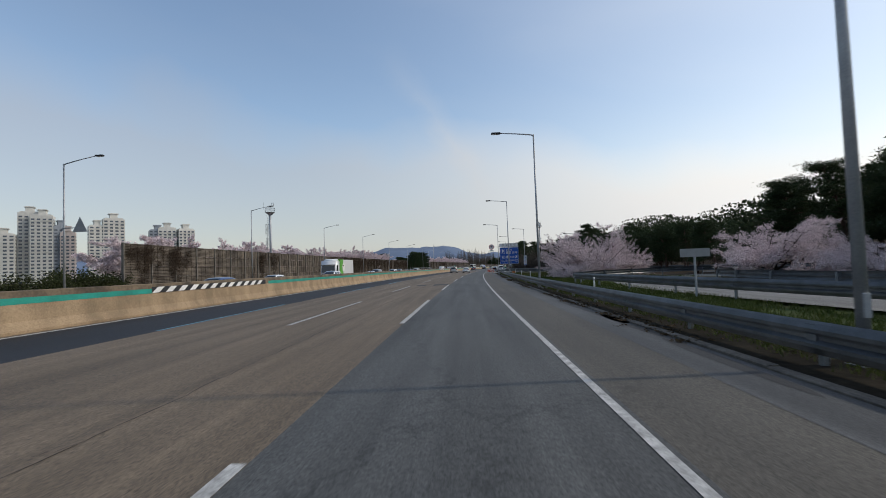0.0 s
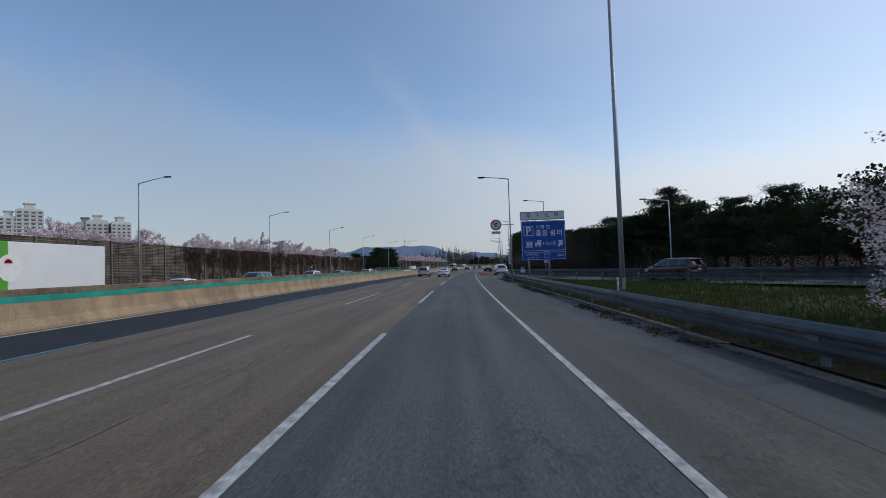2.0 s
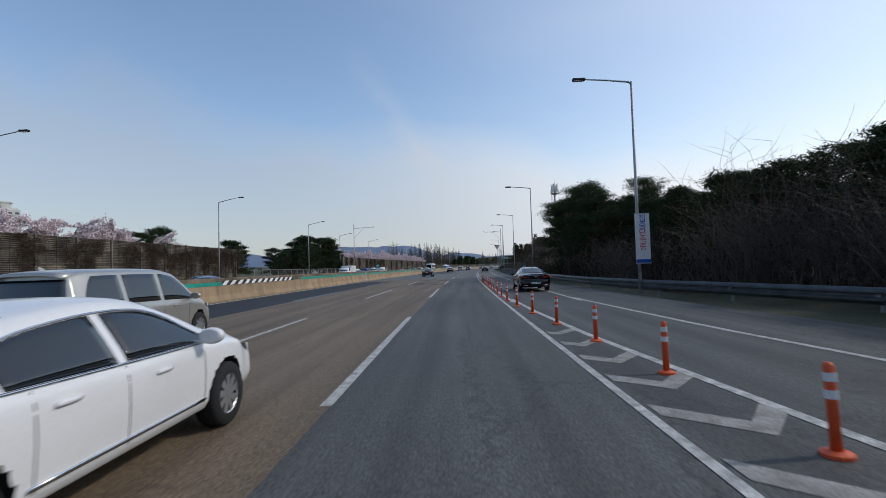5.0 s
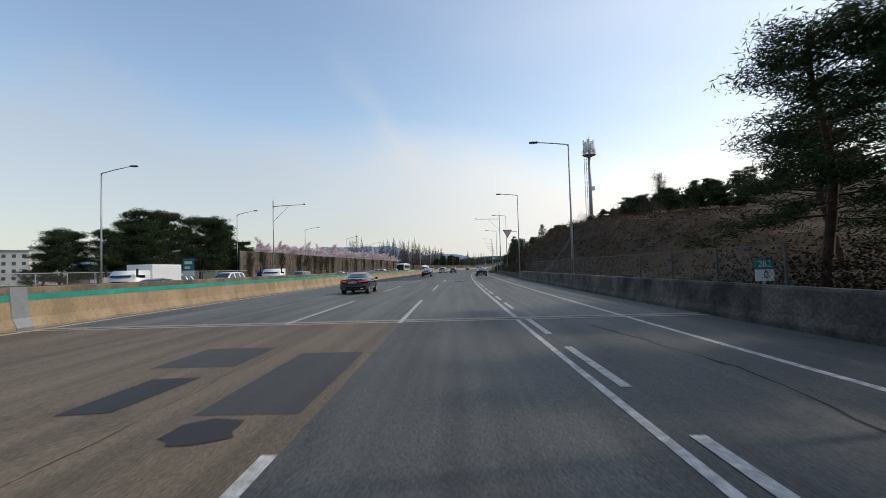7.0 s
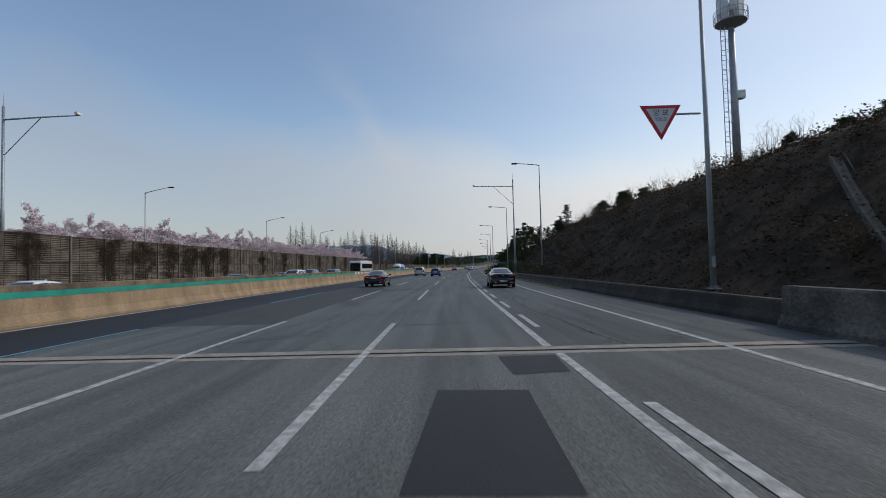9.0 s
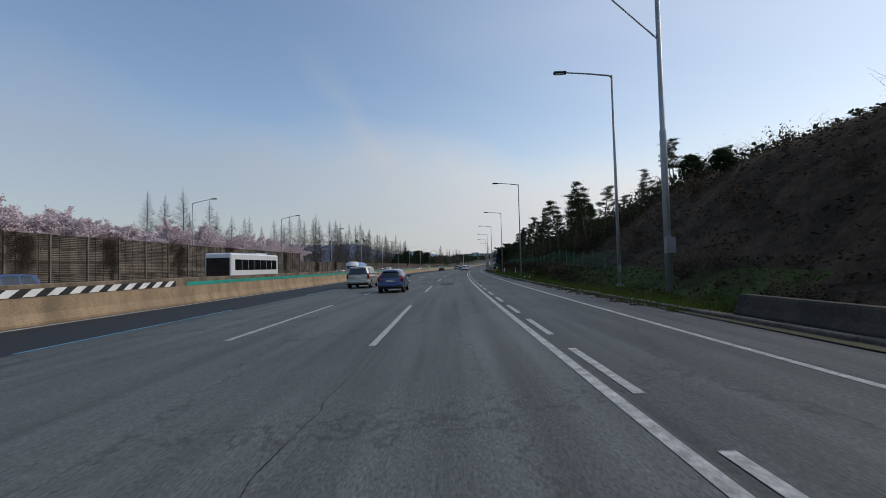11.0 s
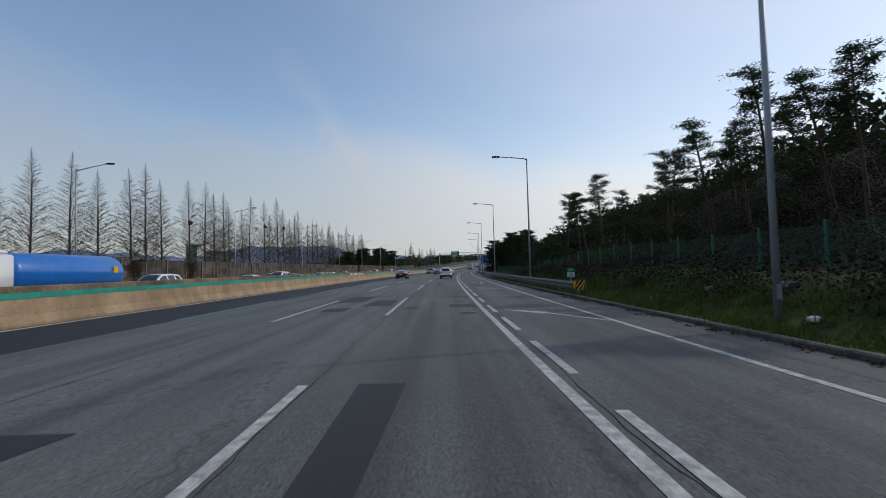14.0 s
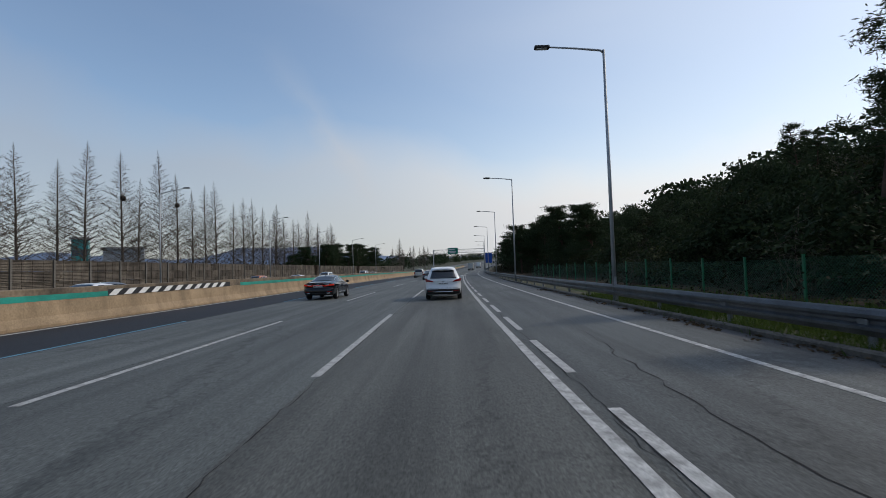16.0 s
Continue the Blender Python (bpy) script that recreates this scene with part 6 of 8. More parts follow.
class Shell:
    """The outer skin of a car: a smooth surface that lamps, windows and seams are laid on."""

    def __init__(self, kind):
        c = SHAPES[kind]
        self.c, self.L = c, c["L"]
        self.ys = np.linspace(-self.L, self.L, 101)
        self.tab = {}
        for key in ("top", "belt", "hw", "hr"):
            q = np.array(c[key])
            v = np.interp(self.ys, q[:, 0], q[:, 1])
            pad = np.concatenate([np.full(4, v[0]), v, np.full(4, v[-1])])
            w = np.exp(-0.5 * (np.arange(-4, 5) / 1.9) ** 2)
            self.tab[key] = np.convolve(pad, w / w.sum(), "valid")

    def val(self, key, y):
        return float(np.interp(y, self.ys, self.tab[key]))

    def section(self, y):
        top, belt, hw, hr = (self.val(k, y) for k in ("top", "belt", "hw", "hr"))
        zb = 0.25 + 0.1 * max(0, abs(y) - self.L + 0.3)
        c = max(0.03, top - belt)
        e = min(1.0, c / 0.35)
        pts = [(0, zb), (hw * 0.45, zb), (hw * 0.8, zb), (hw * 0.93, zb + 0.035), (hw * 0.975, zb + 0.11), (hw * 0.992, zb + (belt - zb) * 0.38), (hw, zb + (belt - zb) * 0.58), (hw * 0.995, belt - 0.13), (hw * 0.98, belt - 0.05), (hw * 0.957, belt)]
        x0 = hw * 0.957
        ze = top - 0.1 * e - 0.35 * c * (1 - e)
        for t in (0.12, 0.35, 0.6, 0.85):
            pts.append((x0 + (hr - x0) * t ** 1.12, belt + (ze - belt) * t))
        for t in (0.0, 0.22, 0.42, 0.62, 0.82, 1.0):
            a = t * math.pi / 2
            pts.append((hr * math.cos(a) ** 0.75 if t < 1 else 0.0, ze + (top - ze) * math.sin(a) ** 0.9))
        return pts

    def warp(self, x, y, z):
        c, L = self.c, self.L
        wr = smooth(L - 0.75, L, -y)
        wf = smooth(L - 0.9, L, y)
        q = np.array(c["rear"])
        k = min(1.3, abs(x) / 0.93)
        y += wr * (c["bow"] * k ** 3 + float(np.interp(z, q[:, 0], q[:, 1])))
        y -= wf * (0.42 * k ** 3 + 0.25 * max(0, z - 0.6) ** 1.5 + 0.3 * max(0, 0.4 - z))
        return (x, y, z)

    def side(self, y, z, off=0.0, sd=1):
        p = self.section(y)[3:]
        x = float(np.interp(z, [q[1] for q in p], [q[0] for q in p]))
        w = self.warp(x, y, z)
        return (sd * (w[0] + off), w[1], w[2])

    def over(self, x, y, off=0.0):
        p = self.section(y)[9:][::-1]
        z = float(np.interp(abs(x), [q[0] for q in p], [q[1] for q in p]))
        w = self.warp(x, y, z)
        return (w[0], w[1], w[2] + off)

    def back(self, x, z, off=0.0, end=-1):
        w = self.warp(x, end * self.L, z)
        return (w[0], w[1] + end * off, w[2])


def patch(fn, n, m, thick=0.02):
    """A curved plate: fn(u, v, lift) over a grid, with a rim going inwards."""
    bm = bmesh.new()
    g = [[bm.verts.new(fn(i / n, j / m, 0.0)) for j in range(m + 1)] for i in range(n + 1)]
    for i in range(n):
        for j in range(m):
            bm.faces.new((g[i][j], g[i + 1][j], g[i + 1][j + 1], g[i][j + 1]))
    loop = [(i, 0) for i in range(n)] + [(n, j) for j in range(m)] + [(i, m) for i in range(n, 0, -1)] + [(0, j) for j in range(m, 0, -1)]
    low = [bm.verts.new(fn(i / n, j / m, -thick)) for i, j in loop]
    for q in range(len(loop)):
        r = (q + 1) % len(loop)
        bm.faces.new((g[loop[q][0]][loop[q][1]], low[q], low[r], g[loop[r][0]][loop[r][1]]))
    bmesh.ops.remove_doubles(bm, verts=bm.verts[:], dist=1e-5)
    bmesh.ops.recalc_face_normals(bm, faces=bm.faces[:])
    return bm


SKINS, CACHE = {}, {}


def skin(kind):
    """Body faces and wheel-well faces of a kind of car."""
    sh = Shell(kind)
    c, r = sh.c, sh.c["r"]
    ra = r + 0.055
    secs, inside = [], []
    for y in sh.ys:
        row, ins = [], []
        p = sh.section(y)
        fine = []
        for a, b in zip(p, p[1:]):
            k = 3 if 3 <= p.index(a) <= 6 else 1
            fine += [(a[0] + (b[0] - a[0]) * t / k, a[1] + (b[1] - a[1]) * t / k) for t in range(k)]
        fine.append(p[-1])
        for x, z in fine:
            yy, flag = y, False
            for ya in c["axles"]:
                d = math.hypot(y - ya, z - r)
                if d < ra + 0.012 and x > 0.4:
                    flag = d < ra - 0.03
                    if not flag and d > 1e-3:
                        yy, z = ya + (y - ya) * ra / d, r + (z - r) * ra / d
                    else:
                        x = min(x, sh.val("hw", y) - 0.27)
            row.append(sh.warp(x, yy, z))
            ins.append(flag)
        secs.append(row)
        inside.append(ins)
    m = len(secs[0])
    k = 2 * m - 2
    v = []
    ins = []
    for row, fl in zip(secs, inside):
        v += row + [(-x, y, z) for x, y, z in row[-2:0:-1]]
        ins += fl + fl[-2:0:-1]
    body, well = [], []
    for i in range(len(secs) - 1):
        for j in range(k):
            f = (i * k + j, (i + 1) * k + j, (i + 1) * k + (j + 1) % k, i * k + (j + 1) % k)
            (well if any(ins[q] for q in f) else body).append(f)
    # closed ends, bowed like the rest
    for e, row in ((0, secs[0]), (len(secs) - 1, secs[-1])):
        y = sh.ys[e]
        ids = []
        for j in range(m):
            line = []
            for t in range(11):
                q = 1 - t / 5
                if t == 0:
                    line.append(e * k + j)
                elif t == 10:
                    line.append(e * k + (k - j) % k)
                elif j in (0, m - 1):
                    line.append(e * k + j)
                else:
                    line.append(len(v))
                    v.append(sh.warp(row[j][0] * q, y, row[j][2]))
            ids.append(line)
        for a, b in zip(ids, ids[1:]):
            for t in range(10):
                f = [a[t], a[t + 1], b[t + 1], b[t]]
                f = tuple(dict.fromkeys(f))
                if len(f) > 2:
                    body.append(f if e == 0 else f[::-1])
    return sh, v, body, well


def sub_mesh(name, v, faces, material):
    used = sorted({q for f in faces for q in f})
    loc = {q: i for i, q in enumerate(used)}
    bm = bmesh.new()
    bm.from_mesh(mesh_of("t", [v[q] for q in used], [tuple(loc[q] for q in f) for f in faces]))
    bmesh.ops.remove_doubles(bm, verts=bm.verts[:], dist=1e-5)
    bmesh.ops.recalc_face_normals(bm, faces=bm.faces[:])
    me = bpy.data.meshes.new(name)
    bm.to_mesh(me)
    bm.free()
    me.materials.append(material)
    me.polygons.foreach_set("use_smooth", [True] * len(me.polygons))
    return me


def car(kind, color, label, s, l, turn=0.0, name="car", lit_tail=False, z=0.0, rails=False):
    if kind not in SKINS:
        SKINS[kind] = skin(kind)
    sh, v, body, well = SKINS[kind]
    c, L, r = sh.c, sh.L, sh.c["r"]
    ob = hold(name, label, "car", group="cars on the motorway")

    def add(nm, key, build, material, text_="", smooth_=True, m=None, under=None):
        """Alike parts of one kind of car share a mesh."""
        key = (kind, key, material.name)
        if key not in CACHE:
            made = build()
            if isinstance(made, bmesh.types.BMesh):
                me = bpy.data.meshes.new(nm)
                made.to_mesh(me)
                made.free()
                me.materials.append(material)
                if smooth_:
                    me.polygons.foreach_set("use_smooth", [True] * len(me.polygons))
                made = me
            CACHE[key] = made
        return part(nm, CACHE[key], material, under or ob, text_, m)

    add("body", "body", lambda: sub_mesh("body", v, body, color), color)
    add("wheel_well", "well", lambda: sub_mesh("wheel_well", v, well, M_TRIM), M_TRIM)
    # glass
    y0, y1, w = c["screen"]
    add("windscreen", "ws", lambda: patch(lambda a, b, o: sh.over((2 * a - 1) * (sh.val("hr", y0 + (y1 - y0) * b) * w), y0 + (y1 - y0) * b, 0.005 + o), 10, 8), M_GLASS)
    if c["backlight"]:
        b0, b1, bw = c["backlight"]
        add("rear_window", "rw", lambda: patch(lambda a, b, o: sh.over((2 * a - 1) * sh.val("hr", b0 + (b1 - b0) * b) * bw * (1 - 0.1 * (2 * b - 1) ** 8), b0 + (b1 - b0) * b + 0.0, 0.005 + o), 10, 8), M_GLASS)
    else:
        g0, g1, gw0, gw1 = c["tailgate"]
        add("rear_window", "rw", lambda: patch(lambda a, b, o: sh.back((2 * a - 1) * (gw0 + (gw1 - gw0) * b), g0 + (g1 - g0) * b, 0.008 + o), 10, 6), M_GLASS)
        add("spoiler", "sp", lambda: patch(lambda a, b, o: (lambda q: (q[0], q[1] - 0.09 * (1 - b), q[2] + 0.012 + o))(sh.over((2 * a - 1) * sh.val("hr", -L) * 0.93, -L + 0.02 + 0.25 * b)), 8, 2, 0.05), color)
    d0, d1 = c["dlo"]

    def sill_z(y):
        return sh.val("belt", y) + 0.03

    def head_z(y):
        d = min(y - d0, d1 - y)
        t = min(1.0, max(0.0, d / 0.42)) ** 0.6
        return sill_z(y) + max(0.004, (sh.val("top", y) - 0.135 - sill_z(y)) * t)

    cuts = sorted([d0 + 0.01, d1 - 0.01] + [q for p in c["pillars"] for q in p])
    for sd in (-1, 1):
        for i in range(0, len(cuts), 2):
            a0, a1 = cuts[i], cuts[i + 1]
            add("side_window", ("sw", sd, i), lambda: patch(lambda a, b, o: sh.side(a0 + (a1 - a0) * a, sill_z(a0 + (a1 - a0) * a) + (head_z(a0 + (a1 - a0) * a) - sill_z(a0 + (a1 - a0) * a)) * b, 0.004 + o, sd), 10, 5), M_GLASS)
        if kind == "sedan":
            def rim():
                bm = bmesh.new()
                yy = np.linspace(d0, d1, 24)
                up = [sh.side(y, head_z(y) + 0.012, 0.006, sd) for y in yy]
                dn = [sh.side(y, sill_z(y) - 0.012, 0.006, sd) for y in yy[::-1]]
                return tube(bm, up + dn, 0.011, 5)
            add("window_chrome", ("wc", sd), rim, M_CHROME)
        # seams, handles, sill, mirror
        zb = 0.36
        for y in (c["axles"][0] + 0.5, c["pillars"][0][0] + 0.05, c["axles"][1] - 0.47):
            add("door_seam", ("seam", sd, y), lambda: patch(lambda a, b, o: sh.side(y + 0.011 * (a - 0.5) * 1.0, zb + (sh.val("belt", y) - zb) * b, 0.0015 + o, sd), 1, 8, 0.004), M_TRIM)
        for y in (c["pillars"][0][0] - 0.62, c["pillars"][0][1] + 0.28):
            add("door_handle", ("dh", sd, y), lambda: patch(lambda a, b, o: sh.side(y + 0.2 * a, sh.val("belt", y) - 0.13 + 0.03 * b, 0.02 + o, sd), 4, 2, 0.02), M_CHROME if color in (P_BLACK, P_SLATE) else color)
        add("sill_strip", ("sill", sd), lambda: patch(lambda a, b, o: sh.side(c["axles"][0] + r + 0.12 + (c["axles"][1] - c["axles"][0] - 2 * r - 0.24) * a, 0.385 + 0.028 * b, 0.012 + o, sd), 8, 1, 0.012), M_CHROME if kind == "sedan" else M_TRIM)

        def mirror_():
            bm = bmesh.new()
            bmesh.ops.create_icosphere(bm, subdivisions=3, radius=1.0)
            for q in bm.verts:
                q.co = Vector((q.co.x * 0.12, max(-0.05, q.co.y * 0.1), q.co.z * 0.08))
            box(bm, -sd * 0.16 - 0.04, -sd * 0.16 + 0.12, -0.02, 0.03, -0.07, -0.04)
            return bm
        add("mirror", ("mir", sd), mirror_, color, m=pose(sd * (sh.val("hw", d1 - 0.25) + 0.1), d1 - 0.28, sh.val("belt", d1) + 0.1))
        # lamps
        zs = sh.val("belt", -L)
        tail = M_TAIL_ON if lit_tail else M_TAIL
        if kind == "sedan":
            lamp_fn = lambda a, b, o: sh.back(sd * (0.36 + 0.545 * a), (0.85 - 0.05 * (1 - a) ** 2) + (0.03 + 0.07 * a ** 0.6) * b - 0.01 * a, 0.012 + o)
        elif kind == "suv":
            lamp_fn = lambda a, b, o: sh.back(sd * (0.5 + 0.42 * a), 0.93 + 0.05 * a + (0.05 + 0.10 * a) * b, 0.012 + o)
        else:
            h0, h1 = (0.8, 1.22) if kind == "van" else (0.74, 1.08)
            hw_ = sh.val("hw", -L)
            lamp_fn = lambda a, b, o: sh.back(sd * (hw_ - 0.17 + 0.17 * a - 0.08 * max(0, b - 0.4)), h0 + (h1 - h0) * b, 0.012 + o)
        add("tail_lamp", ("tl", sd), lambda: patch(lamp_fn, 8, 5, 0.04), tail, "red tail lamp")
        if kind == "sedan":
            add("reversing_lamp", ("rl", sd), lambda: patch(lambda a, b, o: sh.back(sd * (0.42 + 0.22 * a), 0.865 + 0.045 * b, 0.017 + o), 4, 2, 0.02), M_HEAD if lit_tail else M_TAIL)
            add("exhaust", ("ex", sd), lambda: patch(lambda a, b, o: sh.back(sd * (0.5 + 0.2 * a), 0.36 + 0.055 * b, 0.014 + o), 4, 2, 0.03), M_CHROME)
        add("reflector", ("rf", sd), lambda: patch(lambda a, b, o: sh.back(sd * (0.52 + 0.28 * a), 0.47 + 0.03 * b, 0.01 + o), 4, 1, 0.02), M_TAIL)
        add("head_lamp", ("hl", sd), lambda: patch(lambda a, b, o: sh.back(sd * (0.42 + 0.36 * a), (0.6 if kind in ("sedan", "hatch") else 0.72) + 0.05 * a + (0.07 + 0.04 * a) * b, 0.012 + o, 1), 5, 3, 0.04), M_HEAD)
    # rear details
    hwr = sh.val("hw", -L)
    if kind == "sedan":
        add("chrome_strip", "cs", lambda: patch(lambda a, b, o: sh.back((2 * a - 1) * 0.8, 0.962 + 0.016 * b, 0.014 + o), 14, 1, 0.02), M_CHROME)
        add("bumper_trim", "bt", lambda: patch(lambda a, b, o: sh.back((2 * a - 1) * 0.44, 0.3 + 0.12 * b, 0.008 + o), 10, 3, 0.02), M_TRIM)
        if lit_tail:
            add("light_bar", "lb", lambda: patch(lambda a, b, o: sh.back((2 * a - 1) * 0.37, 0.85 + 0.035 * b, 0.013 + o), 8, 1, 0.02), M_TAIL_ON, "thin lit red bar")
        add("boot_seam", "bs", lambda: patch(lambda a, b, o: sh.back((2 * a - 1) * 0.55, 0.60 + 0.012 * b, 0.002 + o), 8, 1, 0.004), M_TRIM)
        zp = 0.76 if lit_tail else 0.47
    else:
        add("bumper_trim", "bt", lambda: patch(lambda a, b, o: sh.back((2 * a - 1) * (hwr - 0.02), 0.3 + (0.28 if kind == "suv" else 0.12) * b, 0.01 + o), 14, 4, 0.02), M_TRIM if kind != "van" else M_TRIM)
        if kind == "suv":
            add("skid_plate", "sk", lambda: patch(lambda a, b, o: sh.back((2 * a - 1) * 0.5, 0.41 + 0.045 * b, 0.02 + o), 8, 2, 0.02), M_CHROME, "silver skid plate")
            add("lamp_bar", "lbar", lambda: patch(lambda a, b, o: sh.back((2 * a - 1) * 0.5, 0.985 + 0.014 * b, 0.012 + o), 8, 1, 0.02), M_CHROME)
        add("tailgate_seam", "ts", lambda: patch(lambda a, b, o: sh.back((2 * a - 1) * (hwr - 0.14), 0.62 + 0.012 * b, 0.002 + o), 8, 1, 0.004), M_TRIM)
        zp = {"suv": 0.8, "van": 0.86, "hatch": 0.72}[kind]
    yp = sh.back(0, zp, 0.02)[1]
    pl = add("number_plate", ("np", zp), lambda: boxes((-0.26, 0.26, yp - 0.006, yp + 0.04, zp, zp + 0.11)), M_PLATE, "white number plate", False)
    add("plate_bars", ("pb", zp), lambda: boxes(*((x, x + 0.045, yp - 0.009, yp - 0.005, zp + 0.03, zp + 0.08) for x in (-0.22, -0.15, -0.06, 0.04, 0.11, 0.18))), M_INK, "", False, under=pl)
    zbg = zp + (0.15 if kind != "sedan" else 0.13 if lit_tail else 0.4)
    add("badge", ("bd", zbg), lambda: patch(lambda a, b, o: sh.back((2 * a - 1) * 0.065, zbg + 0.045 * b, 0.016 + o), 4, 2, 0.02), M_CHROME)
    # front
    add("grille", "gr", lambda: patch(lambda a, b, o: sh.back((2 * a - 1) * 0.38, 0.42 + 0.24 * b, 0.012 + o, 1), 8, 4, 0.03), M_TRIM)
    ya = (c["backlight"][1] + 0.12) if c["backlight"] else -L + 0.45

    def fin():
        bmf = bmesh.new()
        vs = [bmf.verts.new(p) for p in ((-0.018, -0.09, -0.02), (0.018, -0.09, -0.02), (0.018, 0.1, -0.02), (-0.018, 0.1, -0.02), (0, -0.09, 0.075), (0, -0.05, 0.07))]
        for q in ((0, 1, 4), (1, 2, 5, 4), (3, 0, 4, 5), (2, 3, 5)):
            bmf.faces.new([vs[i] for i in q])
        return bmf
    add("aerial", "fin", fin, color, "", False, m=pose(*sh.over(0, ya)))
    if rails:
        for sd in (-1, 1):
            add("roof_rail", ("rr", sd), lambda: tube(bmesh.new(), [sh.over(sd * 0.6, y, o) for y, o in ((-1.7, 0), (-1.55, 0.05), (-0.6, 0.05), (0.1, 0.05), (0.25, 0))], 0.018, 6), M_CHROME)
    add_wheels(ob, c["axles"], sh.val("hw", 0) - 0.01, r)
    ob.matrix_basis = at(s, l, z, turn)
    return ob


# own side
car("suv", P_WHITE, "white family SUV with dark rear glass in the near lane", 434.4, 0.02, name="suv", rails=True)
car("sedan", P_WHITE, "white saloon car in the second lane", 133.0, -3.6)
car("van", P_SILVER, "silver minivan in the third lane", 139.5, -7.6, name="minivan")
car("sedan", P_BLACK, "glossy black saloon with lit red tail lamps", 275.0, -7.1, lit_tail=True)
car("sedan", P_SLATE, "dark slate blue saloon in the slip lane", 267.7, 3.6)
car("suv", P_WHITE, "white compact SUV leaving the slip road", 131.2, 5.8, turn=4, name="suv")
car("suv", P_RED, "dark maroon SUV on the slip road", 90.5, 16.6, turn=24, name="suv", z=-0.01)
car("van", P_SILVER, "silver minivan in the third lane past the bridge", 325.3, -7.7, name="minivan")
car("sedan", P_BLACK, "glossy black saloon with red tail lamps beside the median", 438.0, -7.5, lit_tail=True)
car("sedan", P_BLACK, "glossy black saloon with red tail lamps on the bridge", 214.6, -7.0, lit_tail=True)
car("sedan", P_BLACK, "black saloon in the slip lane past the bollards", 160.0, 4.35)
car("hatch", P_BLUE, "dark blue hatchback in the second lane", 317, -4.0, name="hatchback")
car("sedan", P_WHITE, "white saloon some way ahead in the second lane", 522, -3.8)
car("van", P_SILVER, "pale minivan far ahead beside small cars", 503, -7.1, name="minivan")
car("hatch", P_WHITE, "small white car far ahead in the bus lane", 533, -10.8, name="hatchback")
car("sedan", P_WHITE, "white saloon far ahead in the near lane", 470, -0.2)
car("sedan", P_GREY, "grey saloon far ahead in the second lane", 482, -3.6)
for kind, col, what, s, l in (("hatch", P_BLUE, "blue", 34, -18), ("hatch", P_WHITE, "white", 51, -21.3), ("sedan", P_WHITE, "white", 72, -21.3), ("suv", P_WHITE, "white", 61, -18), ("sedan", P_WHITE, "white", 83, -18), ("van", P_GREY, "grey", 101, -21.3),
                              ("suv", P_WHITE, "white", 118, -21.3), ("sedan", P_SLATE, "dark", 125, -18), ("sedan", P_GREY, "grey", 137, -21.5), ("suv", P_SLATE, "dark", 143, -25), ("suv", P_WHITE, "white", 152, -21.3), ("sedan", P_BLUE, "blue", 162, -18), ("hatch", P_GREY, "grey", 173, -24.9),
                              ("sedan", P_SLATE, "dark", 208.5, -18), ("suv", P_WHITE, "white", 215, -21.4), ("van", P_WHITE, "white", 231, -25), ("suv", P_GREY, "grey", 243, -21.3), ("sedan", P_WHITE, "white", 251, -18), ("sedan", P_BLACK, "black", 270, -18), ("suv", P_WHITE, "white", 283.5, -18), ("sedan", P_SLATE, "dark", 289, -21.3), ("van", P_BLUE, "blue", 310, -24.9), ("suv", P_GREY, "grey", 299, -18),
                              ("sedan", P_WHITE, "white", 357.5, -18), ("sedan", P_WHITE, "white", 374.5, -18), ("suv", P_WHITE, "white", 393.5, -21.3), ("sedan", P_WHITE, "white", 403.5, -18.5), ("hatch", P_WHITE, "white", 425, -24.9), ("sedan", P_SLATE, "dark", 414, -18), ("suv", P_WHITE, "white", 419, -21.4), ("sedan", P_WHITE, "white", 431.5, -18), ("sedan", P_GREY, "grey", 437, -21.3), ("hatch", P_ORANGE, "orange", 468, -25), ("sedan", P_WHITE, "white", 463, -18), ("suv", P_WHITE, "white", 486, -21.3), ("sedan", P_WHITE, "white", 510, -18), ("van", P_WHITE, "white", 530, -24.9), ("sedan", P_WHITE, "white", 552, -21.3)):
    word = {"hatch": "hatchback", "van": "minivan", "suv": "SUV", "sedan": "saloon"}[kind]
    car(kind, col, "%s %s on the opposite carriageway behind the barrier" % (what, word), s, l, turn=180, name={"hatch": "hatchback", "van": "minivan", "suv": "suv", "sedan": "car"}[kind])


